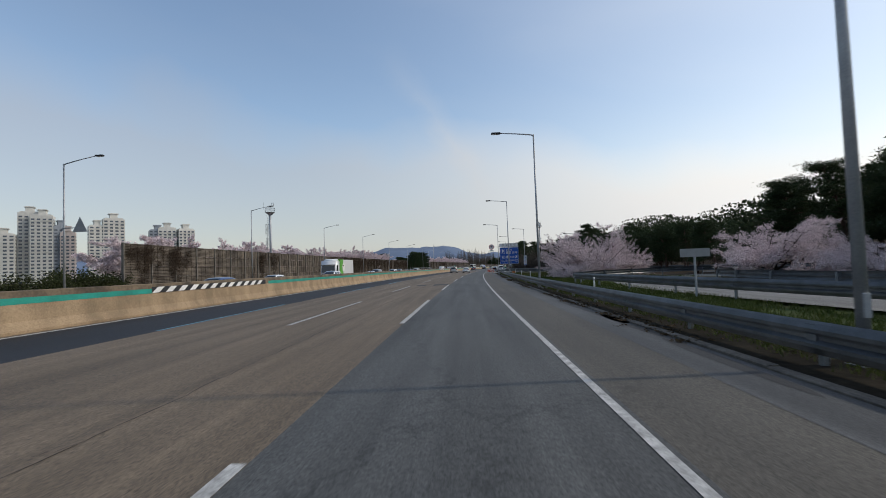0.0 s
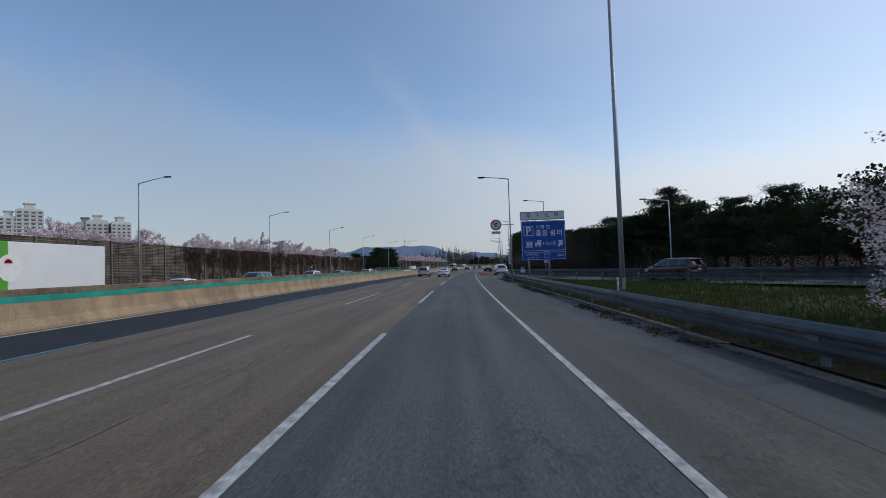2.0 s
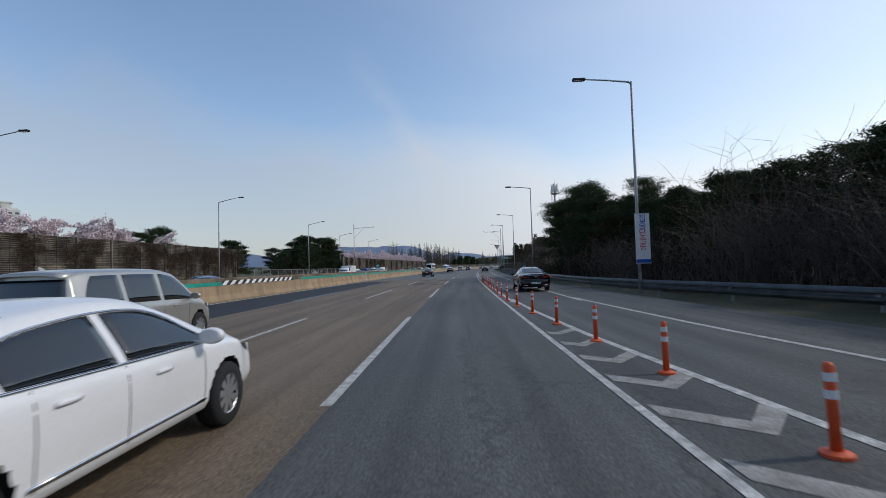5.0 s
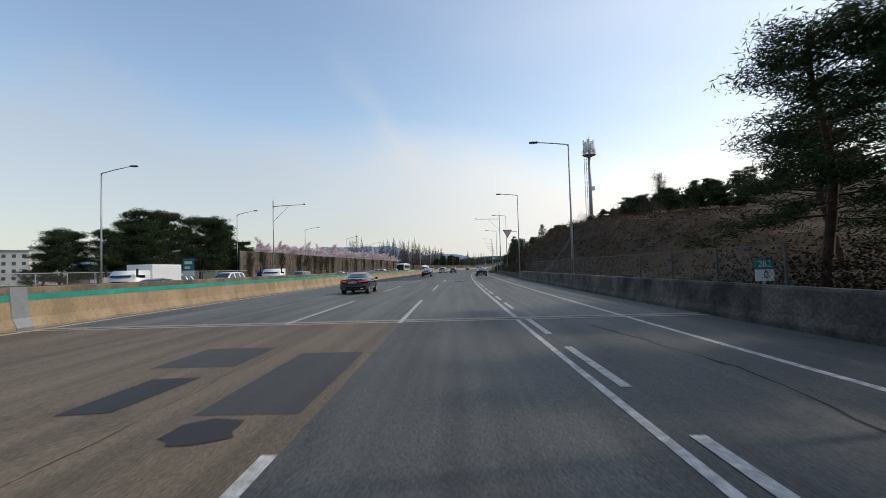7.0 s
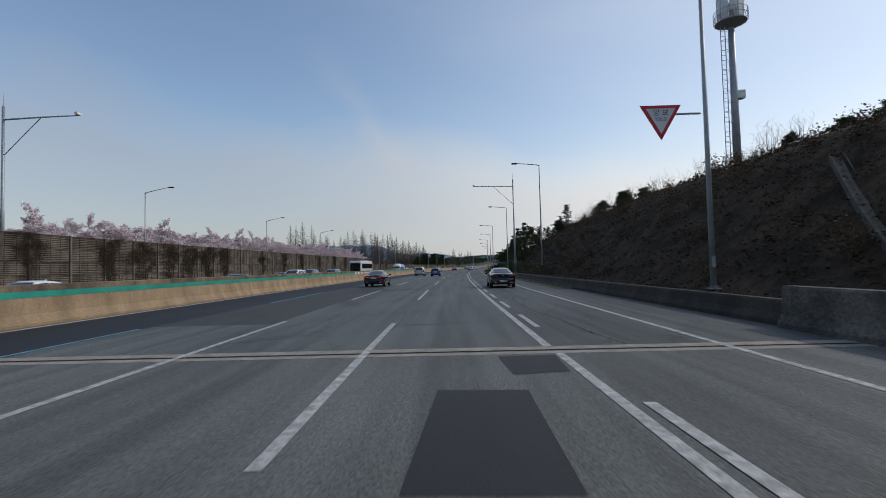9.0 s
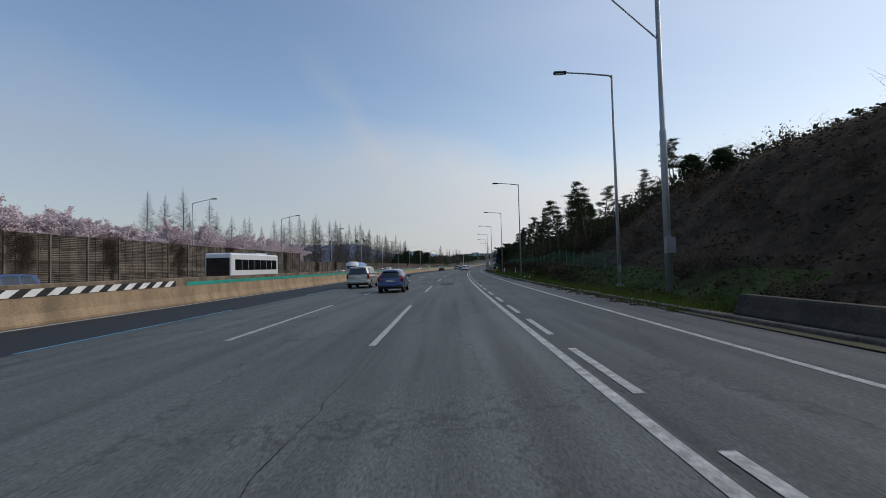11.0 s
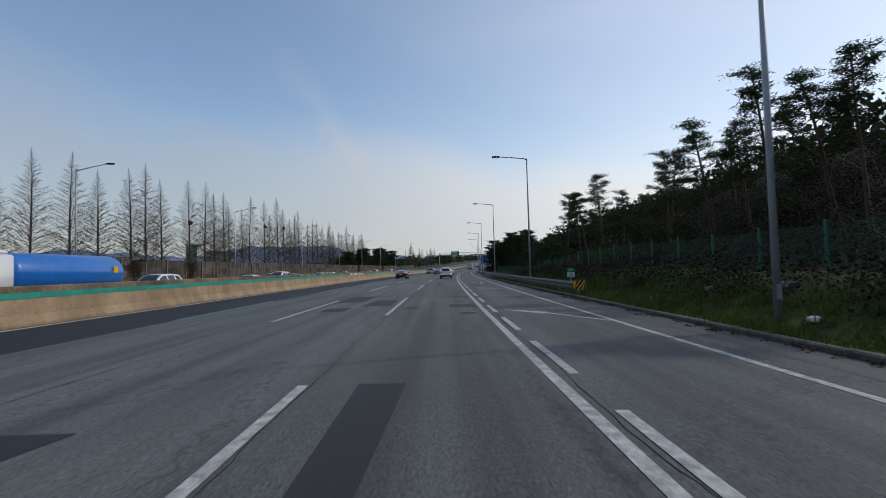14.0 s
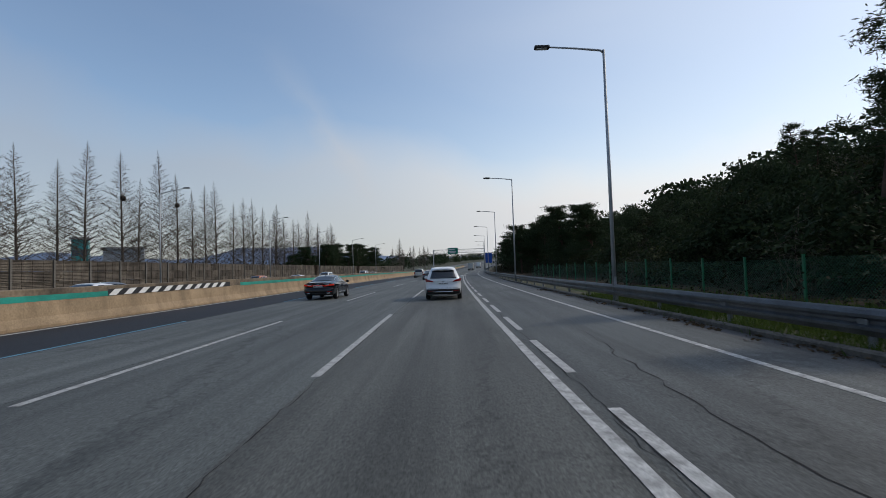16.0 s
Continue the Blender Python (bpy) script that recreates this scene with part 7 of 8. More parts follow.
def truck(label, s, l, turn, cab_col, load, length=8.0, h=3.4, w=2.35, cab_h=2.9, name="truck", cab_l=2.0):
    """A lorry: cab with windscreen, chassis, wheels and a box, tank or open load."""
    ob = hold(name, label, "truck", group="lorries and buses")
    yf = length / 2
    bm = bmesh.new()
    prof = [(yf - cab_l, 0.5), (yf - 0.05, 0.5), (yf, 0.9), (yf - 0.04, 1.55), (yf - 0.28, cab_h - 0.15), (yf - 0.5, cab_h), (yf - cab_l, cab_h)]
    n = len(prof)
    a = [bm.verts.new((-w / 2, y, z)) for y, z in prof]
    b = [bm.verts.new((w / 2, y, z)) for y, z in prof]
    bm.faces.new(a)
    bm.faces.new(b[::-1])
    for i in range(n):
        bm.faces.new((a[i], b[i], b[(i + 1) % n], a[(i + 1) % n]))
    bmesh.ops.recalc_face_normals(bm, faces=bm.faces[:])
    bmesh.ops.bevel(bm, geom=bm.edges[:], offset=0.07, segments=2, affect="EDGES")
    cab = part("cab", bm, cab_col, ob, smooth=True)
    bm = bmesh.new()
    zt = cab_h - (0.3 if cab_h < 2.5 else 0.72)
    dy = 0.24 * (zt - 1.55) / (cab_h - 1.7)
    bm.faces.new([bm.verts.new(p) for p in ((-w / 2 + 0.14, yf - 0.028, 1.55), (w / 2 - 0.14, yf - 0.028, 1.55), (w / 2 - 0.2, yf - 0.01 - dy, zt), (-w / 2 + 0.2, yf - 0.01 - dy, zt))])
    part("windscreen", bm, M_GLASS, cab, m=pose(0, 0.015, 0))
    if cab_h > 2.5:
        part("sun_visor", boxes((-w / 2 + 0.1, w / 2 - 0.1, -0.06, 0.16, -0.03, 0.05), bev=0.02), M_TRIM, cab, m=pose(0, yf - dy + 0.02, zt + 0.06))
        bmr = bmesh.new()
        rp = [(yf - 0.62, cab_h - 0.02), (yf - 1.0, cab_h + 0.14), (yf - cab_l + 0.1, cab_h + 0.26), (yf - cab_l + 0.05, cab_h - 0.02)]
        ra = [bmr.verts.new((-w / 2 + 0.22, y, z)) for y, z in rp]
        rb = [bmr.verts.new((w / 2 - 0.22, y, z)) for y, z in rp]
        bmr.faces.new(ra)
        bmr.faces.new(rb[::-1])
        for i in range(4):
            bmr.faces.new((ra[i], rb[i], rb[(i + 1) % 4], ra[(i + 1) % 4]))
        bmesh.ops.recalc_face_normals(bmr, faces=bmr.faces[:])
        bmesh.ops.bevel(bmr, geom=bmr.edges[:], offset=0.08, segments=2, affect="EDGES")
        part("wind_deflector", bmr, cab_col, cab, smooth=True)
        for sd in (-1, 1):
            part("wiper", boxes((-0.35, 0.35, 0, 0.02, 0, 0.03)), M_TRIM, cab, m=pose(sd * 0.45, yf + 0.0, 1.53))
            part("head_lamp", boxes((-0.16, 0.16, -0.02, 0.03, -0.08, 0.08), bev=0.015), M_HEAD, cab, m=pose(sd * (w / 2 - 0.3), yf - 0.01, 0.78))
    for sd in (-1, 1):
        bm = bmesh.new()
        bm.faces.new([bm.verts.new((sd * (w / 2 + 0.006), y, z)) for y, z in ((yf - 0.3, 1.55), (yf - 0.5, zt), (yf - 1.15, zt), (yf - 1.2, 1.5))])
        part("side_window", bm, M_GLASS, cab)
        bm = boxes((-0.05, 0.05, -0.06, 0.06, 0, 0.5), bev=0.02)
        part("mirror", bm, M_TRIM, cab, m=pose(sd * (w / 2 + 0.16), yf - 0.2, 1.6))
    part("grille", boxes((-w / 2 + 0.3, w / 2 - 0.3, yf - 0.02, yf + 0.015, 0.65, 1.3)), M_TRIM, cab)
    part("chassis", boxes((-0.5, 0.5, -yf + 0.1, yf - 0.3, 0.55, 0.85), (-w / 2 + 0.1, w / 2 - 0.1, -yf + 0.05, -yf + 0.2, 0.45, 0.75)), M_TRIM, ob)
    add_wheels(ob, (yf - 1.1, -yf + 1.5), w / 2, 0.46 if h > 2.7 else 0.36, 0.28)
    y1 = yf - cab_l - 0.12
    load(ob, -yf, y1, w, h)
    ob.matrix_basis = at(s, l, 0, turn)
    return ob


M_LIME = mat("lime_panel", (0.08, 0.33, 0.03), 0.45, var=0.08)
M_TANK = mat("blue_tank", (0.01, 0.14, 0.5), 0.3, var=0.1, coat=0.4)
M_SILVERBOX = mat("aluminium_box", (0.45, 0.46, 0.47), 0.4, 0.5, var=0.15)


def box_load(color, front=None, doors=False):
    def build(ob, y0, y1, w, h):
        b = part("cargo_box", boxes((-w / 2 - 0.04, w / 2 + 0.04, y0, y1, 0.95, h), bev=0.03), color, ob)
        if front:
            part("front_panel", boxes((-w / 2 - 0.05, w / 2 + 0.05, y1 - 1.6, y1 + 0.01, 0.97, h + 0.01)), front, b, "green front section")
            for sd in (-1, 1):
                bm = bmesh.new()
                bm.faces.new([bm.verts.new((sd * (w / 2 + 0.058), y1 - 1.7 + 0.62 * math.cos(2 * math.pi * i / 20), 2.25 + 0.62 * math.sin(2 * math.pi * i / 20))) for i in range(20)])
                part("round_mark", bm, M_OFFW, b)
                bm = bmesh.new()
                bm.faces.new([bm.verts.new((sd * (w / 2 + 0.066), y1 - 1.6 + 0.2 * math.cos(2 * math.pi * i / 12), 2.45 + 0.2 * math.sin(2 * math.pi * i / 12))) for i in range(7)])
                part("red_mark", bm, M_TAIL, b)
        part("rear_door_panel", boxes((-w / 2 + 0.06, -0.02, y0 - 0.02, y0, 1.0, h - 0.08), (0.02, w / 2 - 0.06, y0 - 0.02, y0, 1.0, h - 0.08)), color, b)
        part("rear_lamps", boxes((-w / 2 + 0.05, -w / 2 + 0.3, y0 - 0.03, y0 + 0.02, 0.72, 0.86), (w / 2 - 0.3, w / 2 - 0.05, y0 - 0.03, y0 + 0.02, 0.72, 0.86)), M_TAIL, b)
    return build


def tank_load(ob, y0, y1, w, h):
    bm = bmesh.new()
    n = 20
    rings = []
    for y, k in ((y0 + 0.05, 0.0), (y0 + 0.05, 0.9), (y0 + 0.3, 1.0), (y1 - 0.3, 1.0), (y1 - 0.05, 0.9), (y1 - 0.05, 0.0)):
        rings.append([bm.verts.new((k * w / 2 * math.cos(2 * math.pi * i / n), y, 1.85 + k * (h - 1.85) * math.sin(2 * math.pi * i / n))) for i in range(n)])
    for a, b in zip(rings, rings[1:]):
        for i in range(n):
            bm.faces.new((a[i], a[(i + 1) % n], b[(i + 1) % n], b[i]))
    bmesh.ops.remove_doubles(bm, verts=bm.verts[:], dist=0.001)
    bmesh.ops.recalc_face_normals(bm, faces=bm.faces[:])
    t = part("tank", bm, M_TANK, ob, "bright blue cylindrical tank", smooth=True)
    part("side_guard", boxes((-w / 2, -w / 2 + 0.06, y0 + 0.2, y1 - 0.2, 0.9, 1.15), (w / 2 - 0.06, w / 2, y0 + 0.2, y1 - 0.2, 0.9, 1.15)), M_TANK, ob)
    part("placard", boxes((w / 2 - 0.03, w / 2 + 0.02, y0 + 0.8, y0 + 1.2, 1.85, 2.25)), M_YEL, t)
    part("placard", boxes((-w / 2 - 0.02, -w / 2 + 0.03, y0 + 0.8, y0 + 1.2, 1.85, 2.25)), M_YEL, t)


def flat_load(ob, y0, y1, w, h):
    part("cargo_bed", boxes((-w / 2, w / 2, y0, y1, 0.85, 0.95), (-w / 2, -w / 2 + 0.05, y0, y1, 0.95, 1.2), (w / 2 - 0.05, w / 2, y0, y1, 0.95, 1.2), (-w / 2, w / 2, y0, y0 + 0.05, 0.95, 1.2)), P_WHITE, ob)
    part("headboard", boxes((-w / 2, w / 2, y1 - 0.06, y1, 0.95, h)), P_WHITE, ob)


truck("white lorry with a green fronted cargo box", 74.5, -21.3, 180, P_WHITE, box_load(P_WHITE, M_LIME), 9.5, 3.45, 2.35, 3.3)
truck("white light van with a box body", 212.5, -21.3, 180, P_WHITE, box_load(P_WHITE), 5.2, 2.4, 1.7, 2.0, cab_l=1.75, name="box_van")
truck("white tanker lorry with a bright blue tank", 384.0, -21.6, 180, P_WHITE, tank_load, 10.0, 2.95, 2.3, 2.8)
truck("small white open truck on the opposite carriageway", 236.5, -21.3, 180, P_WHITE, flat_load, 5.1, 2.0, 1.7, 1.98, cab_l=1.6, name="pickup_truck")
truck("small blue open truck on the opposite carriageway", 242.5, -25, 180, P_BLUE, flat_load, 5.1, 2.0, 1.7, 1.98, cab_l=1.6, name="pickup_truck")
truck("small white open truck behind the barrier", 228, -18, 180, P_WHITE, flat_load, 5.1, 2.0, 1.7, 1.98, cab_l=1.6, name="pickup_truck")
truck("aluminium box lorry far ahead in the near lane", 640, -0.4, 0, P_WHITE, box_load(M_SILVERBOX), 9.5, 3.6, 2.4, 2.9)
truck("pale box lorry far ahead beyond the gantry", 700, -0.2, 0, P_WHITE, box_load(P_WHITE), 9.5, 3.6, 2.4, 2.9)


def bus(label, s, l, turn):
    ob = hold("coach", label, "bus", group="lorries and buses")
    bm = boxes((-1.24, 1.24, -5.6, 5.6, 0.4, 3.35), bev=0.16)
    part("body", bm, P_WHITE, ob, smooth=False)
    for sd in (-1, 1):
        for i in range(7):
            y = -5.0 + 1.42 * i
            part("side_window", boxes((sd * 1.235 - 0.02, sd * 1.235 + 0.02, y, y + 1.34, 1.75, 2.75)), M_GLASS, ob)
        part("red_band", boxes((sd * 1.23 - 0.015, sd * 1.23 + 0.016, -5.3, 3.0, 0.8, 1.25)), M_TAIL, ob, "red side band")
        part("blue_band", boxes((sd * 1.23 - 0.015, sd * 1.23 + 0.018, -5.3, 1.0, 0.55, 0.75)), P_BLUE, ob, "blue side band")
    bm = boxes((-1.08, 1.08, 5.56, 5.625, 1.2, 2.9), bev=0.02)
    part("windscreen", bm, M_GLASS, ob)
    part("roof_unit", boxes((-0.8, 0.8, -3.5, -0.8, 3.3, 3.5), bev=0.05), P_WHITE, ob)
    add_wheels(ob, (3.6, -2.9), 1.25, 0.5, 0.28)
    ob.matrix_basis = at(s, l, 0, turn)


bus("white touring coach with red and blue bands", 333, -21.4, 180)

# ---- signs and writing ----
def text(body, size, x, z, material, parent, name="lettering", y=-0.012, align="CENTER", bold=0.0, squeeze=1.0):
    c = bpy.data.curves.new("t", "FONT")
    c.body, c.size, c.align_x, c.align_y, c.offset = body, size, align, "CENTER", bold
    o = bpy.data.objects.new("t", c)
    me = bpy.data.meshes.new_from_object(o)
    bpy.data.objects.remove(o)
    bpy.data.curves.remove(c)
    me.materials.clear()
    return part(name, me, material, parent, m=pose(x, y, z, 90, 0, 0) @ Matrix.Diagonal((squeeze, 1, 1, 1)))


def frame_bars(x0, x1, z0, z1, w, y=-0.01):
    return boxes((x0, x1, y - 0.002, y, z0, z0 + w), (x0, x1, y - 0.002, y, z1 - w, z1), (x0, x0 + w, y - 0.002, y, z0 + w, z1 - w), (x1 - w, x1, y - 0.002, y, z0 + w, z1 - w))


M_SIGNBLUE = mat("sign_blue", (0.002, 0.062, 0.33), 0.45, var=0.06)
M_SIGNGREEN = mat("sign_green", (0.0, 0.17, 0.12), 0.45, var=0.06)
M_SIGNWHITE = mat("sign_white", (0.6, 0.61, 0.62), 0.5, var=0.06)
M_SIGNRED = mat("sign_red", (0.5, 0.015, 0.02), 0.45, var=0.06)
M_SIGNBACK = mat("sign_back", (0.26, 0.27, 0.28), 0.5, 0.5, var=0.15)

sign = hold("rest_area_sign", "large blue rest area sign with a white upper plate", "road sign")
for x in (0.55, 2.15):
    bm = bmesh.new()
    tube(bm, [(x, 0.1, -0.6), (x, 0.1, 5.4)], 0.085, 10)
    part("post", bm, M_POLE, sign, smooth=True)
main = part("blue_panel", boxes((0, 3.5, 0, 0.05, 2.56, 5.0), bev=0.008), M_SIGNBLUE, sign)
low = part("lower_panel", boxes((0, 3.5, 0, 0.05, 1.86, 2.52), bev=0.008), M_SIGNBLUE, sign)
topp = part("upper_plate", boxes((-0.03, 3.46, -0.01, 0.05, 5.06, 5.76), bev=0.008), M_SIGNWHITE, sign, "off-white upper plate")
part("border", frame_bars(0.04, 3.46, 2.6, 4.96, 0.03, -0.006), M_SIGNWHITE, main)
part("border", frame_bars(0.04, 3.46, 1.9, 2.48, 0.025, -0.006), M_SIGNWHITE, low)
part("border", frame_bars(0.02, 3.41, 5.1, 5.72, 0.03, -0.014), M_BLACK, topp)
for ch, x in zip("푸드트럭", (0.64, 1.36, 2.1, 2.83)):
    text(ch, 0.44, x, 5.41, M_BLACK, topp, y=-0.018)
part("letter_frame", frame_bars(0.2, 0.98, 3.82, 4.6, 0.035, -0.006), M_SIGNWHITE, main)
text("P", 0.82, 0.59, 4.2, M_SIGNWHITE, main, bold=0.02)
for ch, x in zip("신탄진", (1.35, 1.72, 2.15)):
    text(ch, 0.36, x, 4.46, M_SIGNWHITE, main, bold=0.004)
for ch, x in zip("졸음쉼터", (1.38, 1.88, 2.52, 3.05)):
    text(ch, 0.5, x, 3.98, M_SIGNWHITE, main, bold=0.008)
part("pictogram_frame", frame_bars(0.36, 0.9, 2.88, 3.42, 0.025, -0.006), M_SIGNWHITE, main)
part("pictogram", boxes((0.45, 0.57, -0.009, -0.006, 2.96, 3.32), (0.62, 0.64, -0.009, -0.006, 2.94, 3.36), (0.69, 0.81, -0.009, -0.006, 2.96, 3.32)), M_SIGNWHITE, main)
part("truck_pictogram", boxes((1.22, 1.57, -0.009, -0.006, 3.05, 3.34), (1.06, 1.2, -0.009, -0.006, 3.05, 3.24), (1.1, 1.22, -0.009, -0.006, 2.92, 3.03), (1.38, 1.5, -0.009, -0.006, 2.92, 3.03), (1.24, 1.58, -0.009, -0.006, 3.37, 3.44)), M_SIGNWHITE, main)
text("1.5km앞", 0.4, 2.2, 3.16, M_SIGNWHITE, main, squeeze=0.8)
bm = bmesh.new()
bm.faces.new([bm.verts.new((x, -0.009, z)) for x, z in ((2.86, 2.96), (2.98, 2.86), (3.14, 3.06), (3.24, 2.96), (3.26, 3.4), (2.86, 3.36), (2.98, 3.26))])
part("arrow", bm, M_SIGNWHITE, main)
text("다음휴게소", 0.23, 0.85, 2.3, M_SIGNWHITE, low)
text("Next Service Area", 0.145, 0.84, 2.06, M_SIGNWHITE, low, squeeze=0.85)
text("옥 천", 0.23, 2.0, 2.3, M_SIGNWHITE, low)
text("Okcheon", 0.13, 2.0, 2.07, M_SIGNWHITE, low)
text("28km", 0.27, 3.08, 2.2, M_SIGNWHITE, low, squeeze=0.85)
sign.matrix_basis = at(91.0, 5.0, 0.05)


def disc(r, y, n=28, r0=0.0):
    bm = bmesh.new()
    o = [bm.verts.new((r * math.cos(2 * math.pi * i / n), y, r * math.sin(2 * math.pi * i / n))) for i in range(n)]
    if r0:
        q = [bm.verts.new((r0 * math.cos(2 * math.pi * i / n), y, r0 * math.sin(2 * math.pi * i / n))) for i in range(n)]
        for i in range(n):
            bm.faces.new((o[i], o[(i + 1) % n], q[(i + 1) % n], q[i]))
    else:
        bm.faces.new(o)
    return bm


ns = hold("turn_ban_sign", "round red-rimmed turn prohibition sign on a lamp post arm", "road sign")
bm = bmesh.new()
tube(bm, [(-0.4, 0.06, 0.0), (1.72, 0.06, 0.0)], 0.035, 8)
part("arm", bm, M_POLE, ns)
bm = disc(0.54, 0.0)
ext = bmesh.ops.extrude_face_region(bm, geom=bm.faces[:])
bmesh.ops.translate(bm, vec=(0, 0.03, 0), verts=[g for g in ext["geom"] if isinstance(g, bmesh.types.BMVert)])
bmesh.ops.recalc_face_normals(bm, faces=bm.faces[:])
face = part("sign_face", bm, M_SIGNWHITE, ns)
part("red_rim", disc(0.53, -0.006, 28, 0.43), M_SIGNRED, face)
bm = bmesh.new()
bm.faces.new([bm.verts.new((x, -0.005, z)) for x, z in ((-0.14, -0.26), (-0.05, -0.26), (-0.05, 0.06), (0.06, 0.12), (0.06, 0.04), (0.24, 0.15), (0.06, 0.26), (0.06, 0.2), (-0.14, 0.12))])
part("arrow", bm, M_BLACK, face)
bm = bmesh.new()
bm.faces.new([bm.verts.new((x, -0.008, z)) for x, z in ((-0.34, 0.28), (-0.28, 0.34), (0.34, -0.28), (0.28, -0.34))])
part("red_bar", bm, M_SIGNRED, face)
pl = part("sub_plate", boxes((-0.42, 0.42, 0.0, 0.03, -0.9, -0.62)), M_SIGNWHITE, ns)
text("우회전금지", 0.17, 0, -0.76, M_BLACK, pl, y=-0.008)
ns.matrix_basis = at(99.35, 3.58, 5.55)

ys = hold("yield_sign", "white yield triangle with red rim on a lamp post arm", "road sign")
bm = bmesh.new()
tube(bm, [(0.0, 0.06, 0.1), (1.3, 0.06, 0.1)], 0.035, 8)
part("arm", bm, M_POLE, ys)


def tri_plate(k, y0, y1):
    return slab([(-0.66 * k, 0.38 * k), (0.66 * k, 0.38 * k), (0.0, -0.76 * k)], y1 - y0)


face = part("sign_face", tri_plate(1.0, 0, 0.03), M_SIGNRED, ys)
part("white_field", tri_plate(0.72, 0, 0.004), M_SIGNWHITE, face, m=pose(0, -0.005, 0))
text("양 보", 0.24, 0, 0.13, M_BLACK, face)
text("YIELD", 0.15, 0, -0.08, M_BLACK, face)
ys.matrix_basis = at(246.3, 6.8, 6.3)

back = hold("triangle_sign", "bare metal back of a triangular sign on an arm", "road sign")
part("sign_back", slab([(-0.62, -0.45), (0.62, -0.45), (0.0, 0.75)], 0.03), M_SIGNBACK, back)
bm = bmesh.new()
tube(bm, [(-1.5, 0.05, -0.1), (0.3, 0.05, -0.1)], 0.035, 8)
part("arm", bm, M_POLE, back)
back.matrix_basis = at(36.1, -30.2, 5.9)


def banner(s, l, chars, label):
    ob = hold("banner", label, "banner", group="banners on lamp posts")
    b = part("cloth", boxes((-0.36, 0.36, 0, 0.02, 1.55, 4.0)), M_SIGNWHITE, ob)
    part("foot_band", boxes((-0.36, 0.36, -0.004, 0.0, 1.55, 1.72)), M_SIGNBLUE, b)
    part("bracket", boxes((-0.38, 0.38, 0.0, 0.05, 3.98, 4.03)), M_POLE, ob)
    part("bracket", boxes((-0.38, 0.38, 0.0, 0.05, 1.5, 1.55)), M_POLE, ob)
    for i, (ch, m) in enumerate(chars):
        text(ch, 0.42, 0, 3.74 - 0.355 * i, m, b)
    ob.matrix_basis = at(s, l)


banner(122.62, 12.1, [(c, M_SIGNBLUE) for c in "지정차로"] + [(c, M_SIGNRED) for c in "위반"], "white cloth banner with blue and red lettering")
banner(153.2, 9.05, [(c, M_SIGNBLUE) for c in "집중"] + [(c, M_SIGNRED) for c in "단속중"], "narrow white cloth banner with blue and red lettering")


def km_post(s, l, z, top, low_t, label, post=1.0):
    ob = hold("distance_marker", label, "road sign", group="distance markers")
    part("post", boxes((-0.03, 0.03, 0.02, 0.07, -post, 0.5)), M_POLE, ob)
    a = part("green_plate", boxes((-0.24, 0.24, 0, 0.02, 0.22, 0.5)), M_SIGNGREEN, ob)
    b = part("white_plate", boxes((-0.24, 0.24, 0, 0.02, -0.08, 0.22)), M_SIGNWHITE, ob)
    text(top, 0.24, 0, 0.36, M_SIGNWHITE, a, y=-0.006)
    text(low_t, 0.28, 0, 0.07, M_BLACK, b, y=-0.006)
    ob.matrix_basis = at(s, l, z)


km_post(100.5, 6.15, 0.9, "282", ".1", "green and white distance marker by the guard rail", 1.0)
km_post(193.3, 8.05, 1.15, "282", ".0", "green and white distance marker on the parapet", 1.1)
km_post(387.5, 8.15, 0.95, "281", ".8", "green and white distance marker on the bank", 1.0)
mk = hold("median_marker", "tall green and white marker plate on the median barrier", "road sign")
part("green_plate", boxes((-0.3, 0.3, 0, 0.03, 1.85, 2.5)), M_SIGNGREEN, mk)
part("white_plate", boxes((-0.3, 0.3, 0, 0.03, 1.55, 1.85)), M_SIGNWHITE, mk)
part("post", boxes((-0.04, 0.04, 0.03, 0.08, 1.3, 2.4)), M_POLE, mk)
part("bars", boxes((-0.2, 0.2, -0.006, 0, 2.2, 2.35), (-0.2, 0.1, -0.006, 0, 1.95, 2.08)), M_SIGNWHITE, mk)
mk.matrix_basis = at(205.6, -14.35, 0)
ts = hold("direction_sign", "grey rectangular sign board on a single post", "road sign")
part("board", boxes((-0.62, 0.62, 0, 0.03, 1.75, 2.1)), M_SIGNBACK, ts)
bm = bmesh.new()
tube(bm, [(0, 0.07, -0.2), (0, 0.07, 2.05)], 0.05, 8)
part("post", bm, M_POLE, ts)
ts.matrix_basis = at(21.6, 9.9, -0.05)
bs = hold("blue_marker", "small blue information plate behind the guard rail", "road sign")
part("plate", boxes((-0.35, 0.35, 0, 0.02, 0.95, 1.2)), M_SIGNBLUE, bs)
part("bars", boxes((-0.25, 0.25, -0.005, 0, 1.04, 1.1)), M_SIGNWHITE, bs)
part("post", boxes((-0.03, 0.03, 0.02, 0.07, -0.2, 1.1)), M_POLE, bs)
bs.matrix_basis = at(189.5, 9.3, 0)
om = hold("orange_marker", "small orange plate fixed above the guard rail", "road sign")
part("plate", boxes((-0.17, 0.17, 0, 0.02, 0.55, 0.75)), P_ORANGE, om)
part("bars", boxes((-0.12, 0.12, -0.004, 0, 0.665, 0.7), (-0.1, 0.1, -0.004, 0, 0.6, 0.63)), M_BLACK, om)
part("stake", boxes((-0.025, 0.025, 0.02, 0.06, -0.2, 0.6)), M_POLE, om)
om.matrix_basis = at(56.4, 5.16, 0.2)

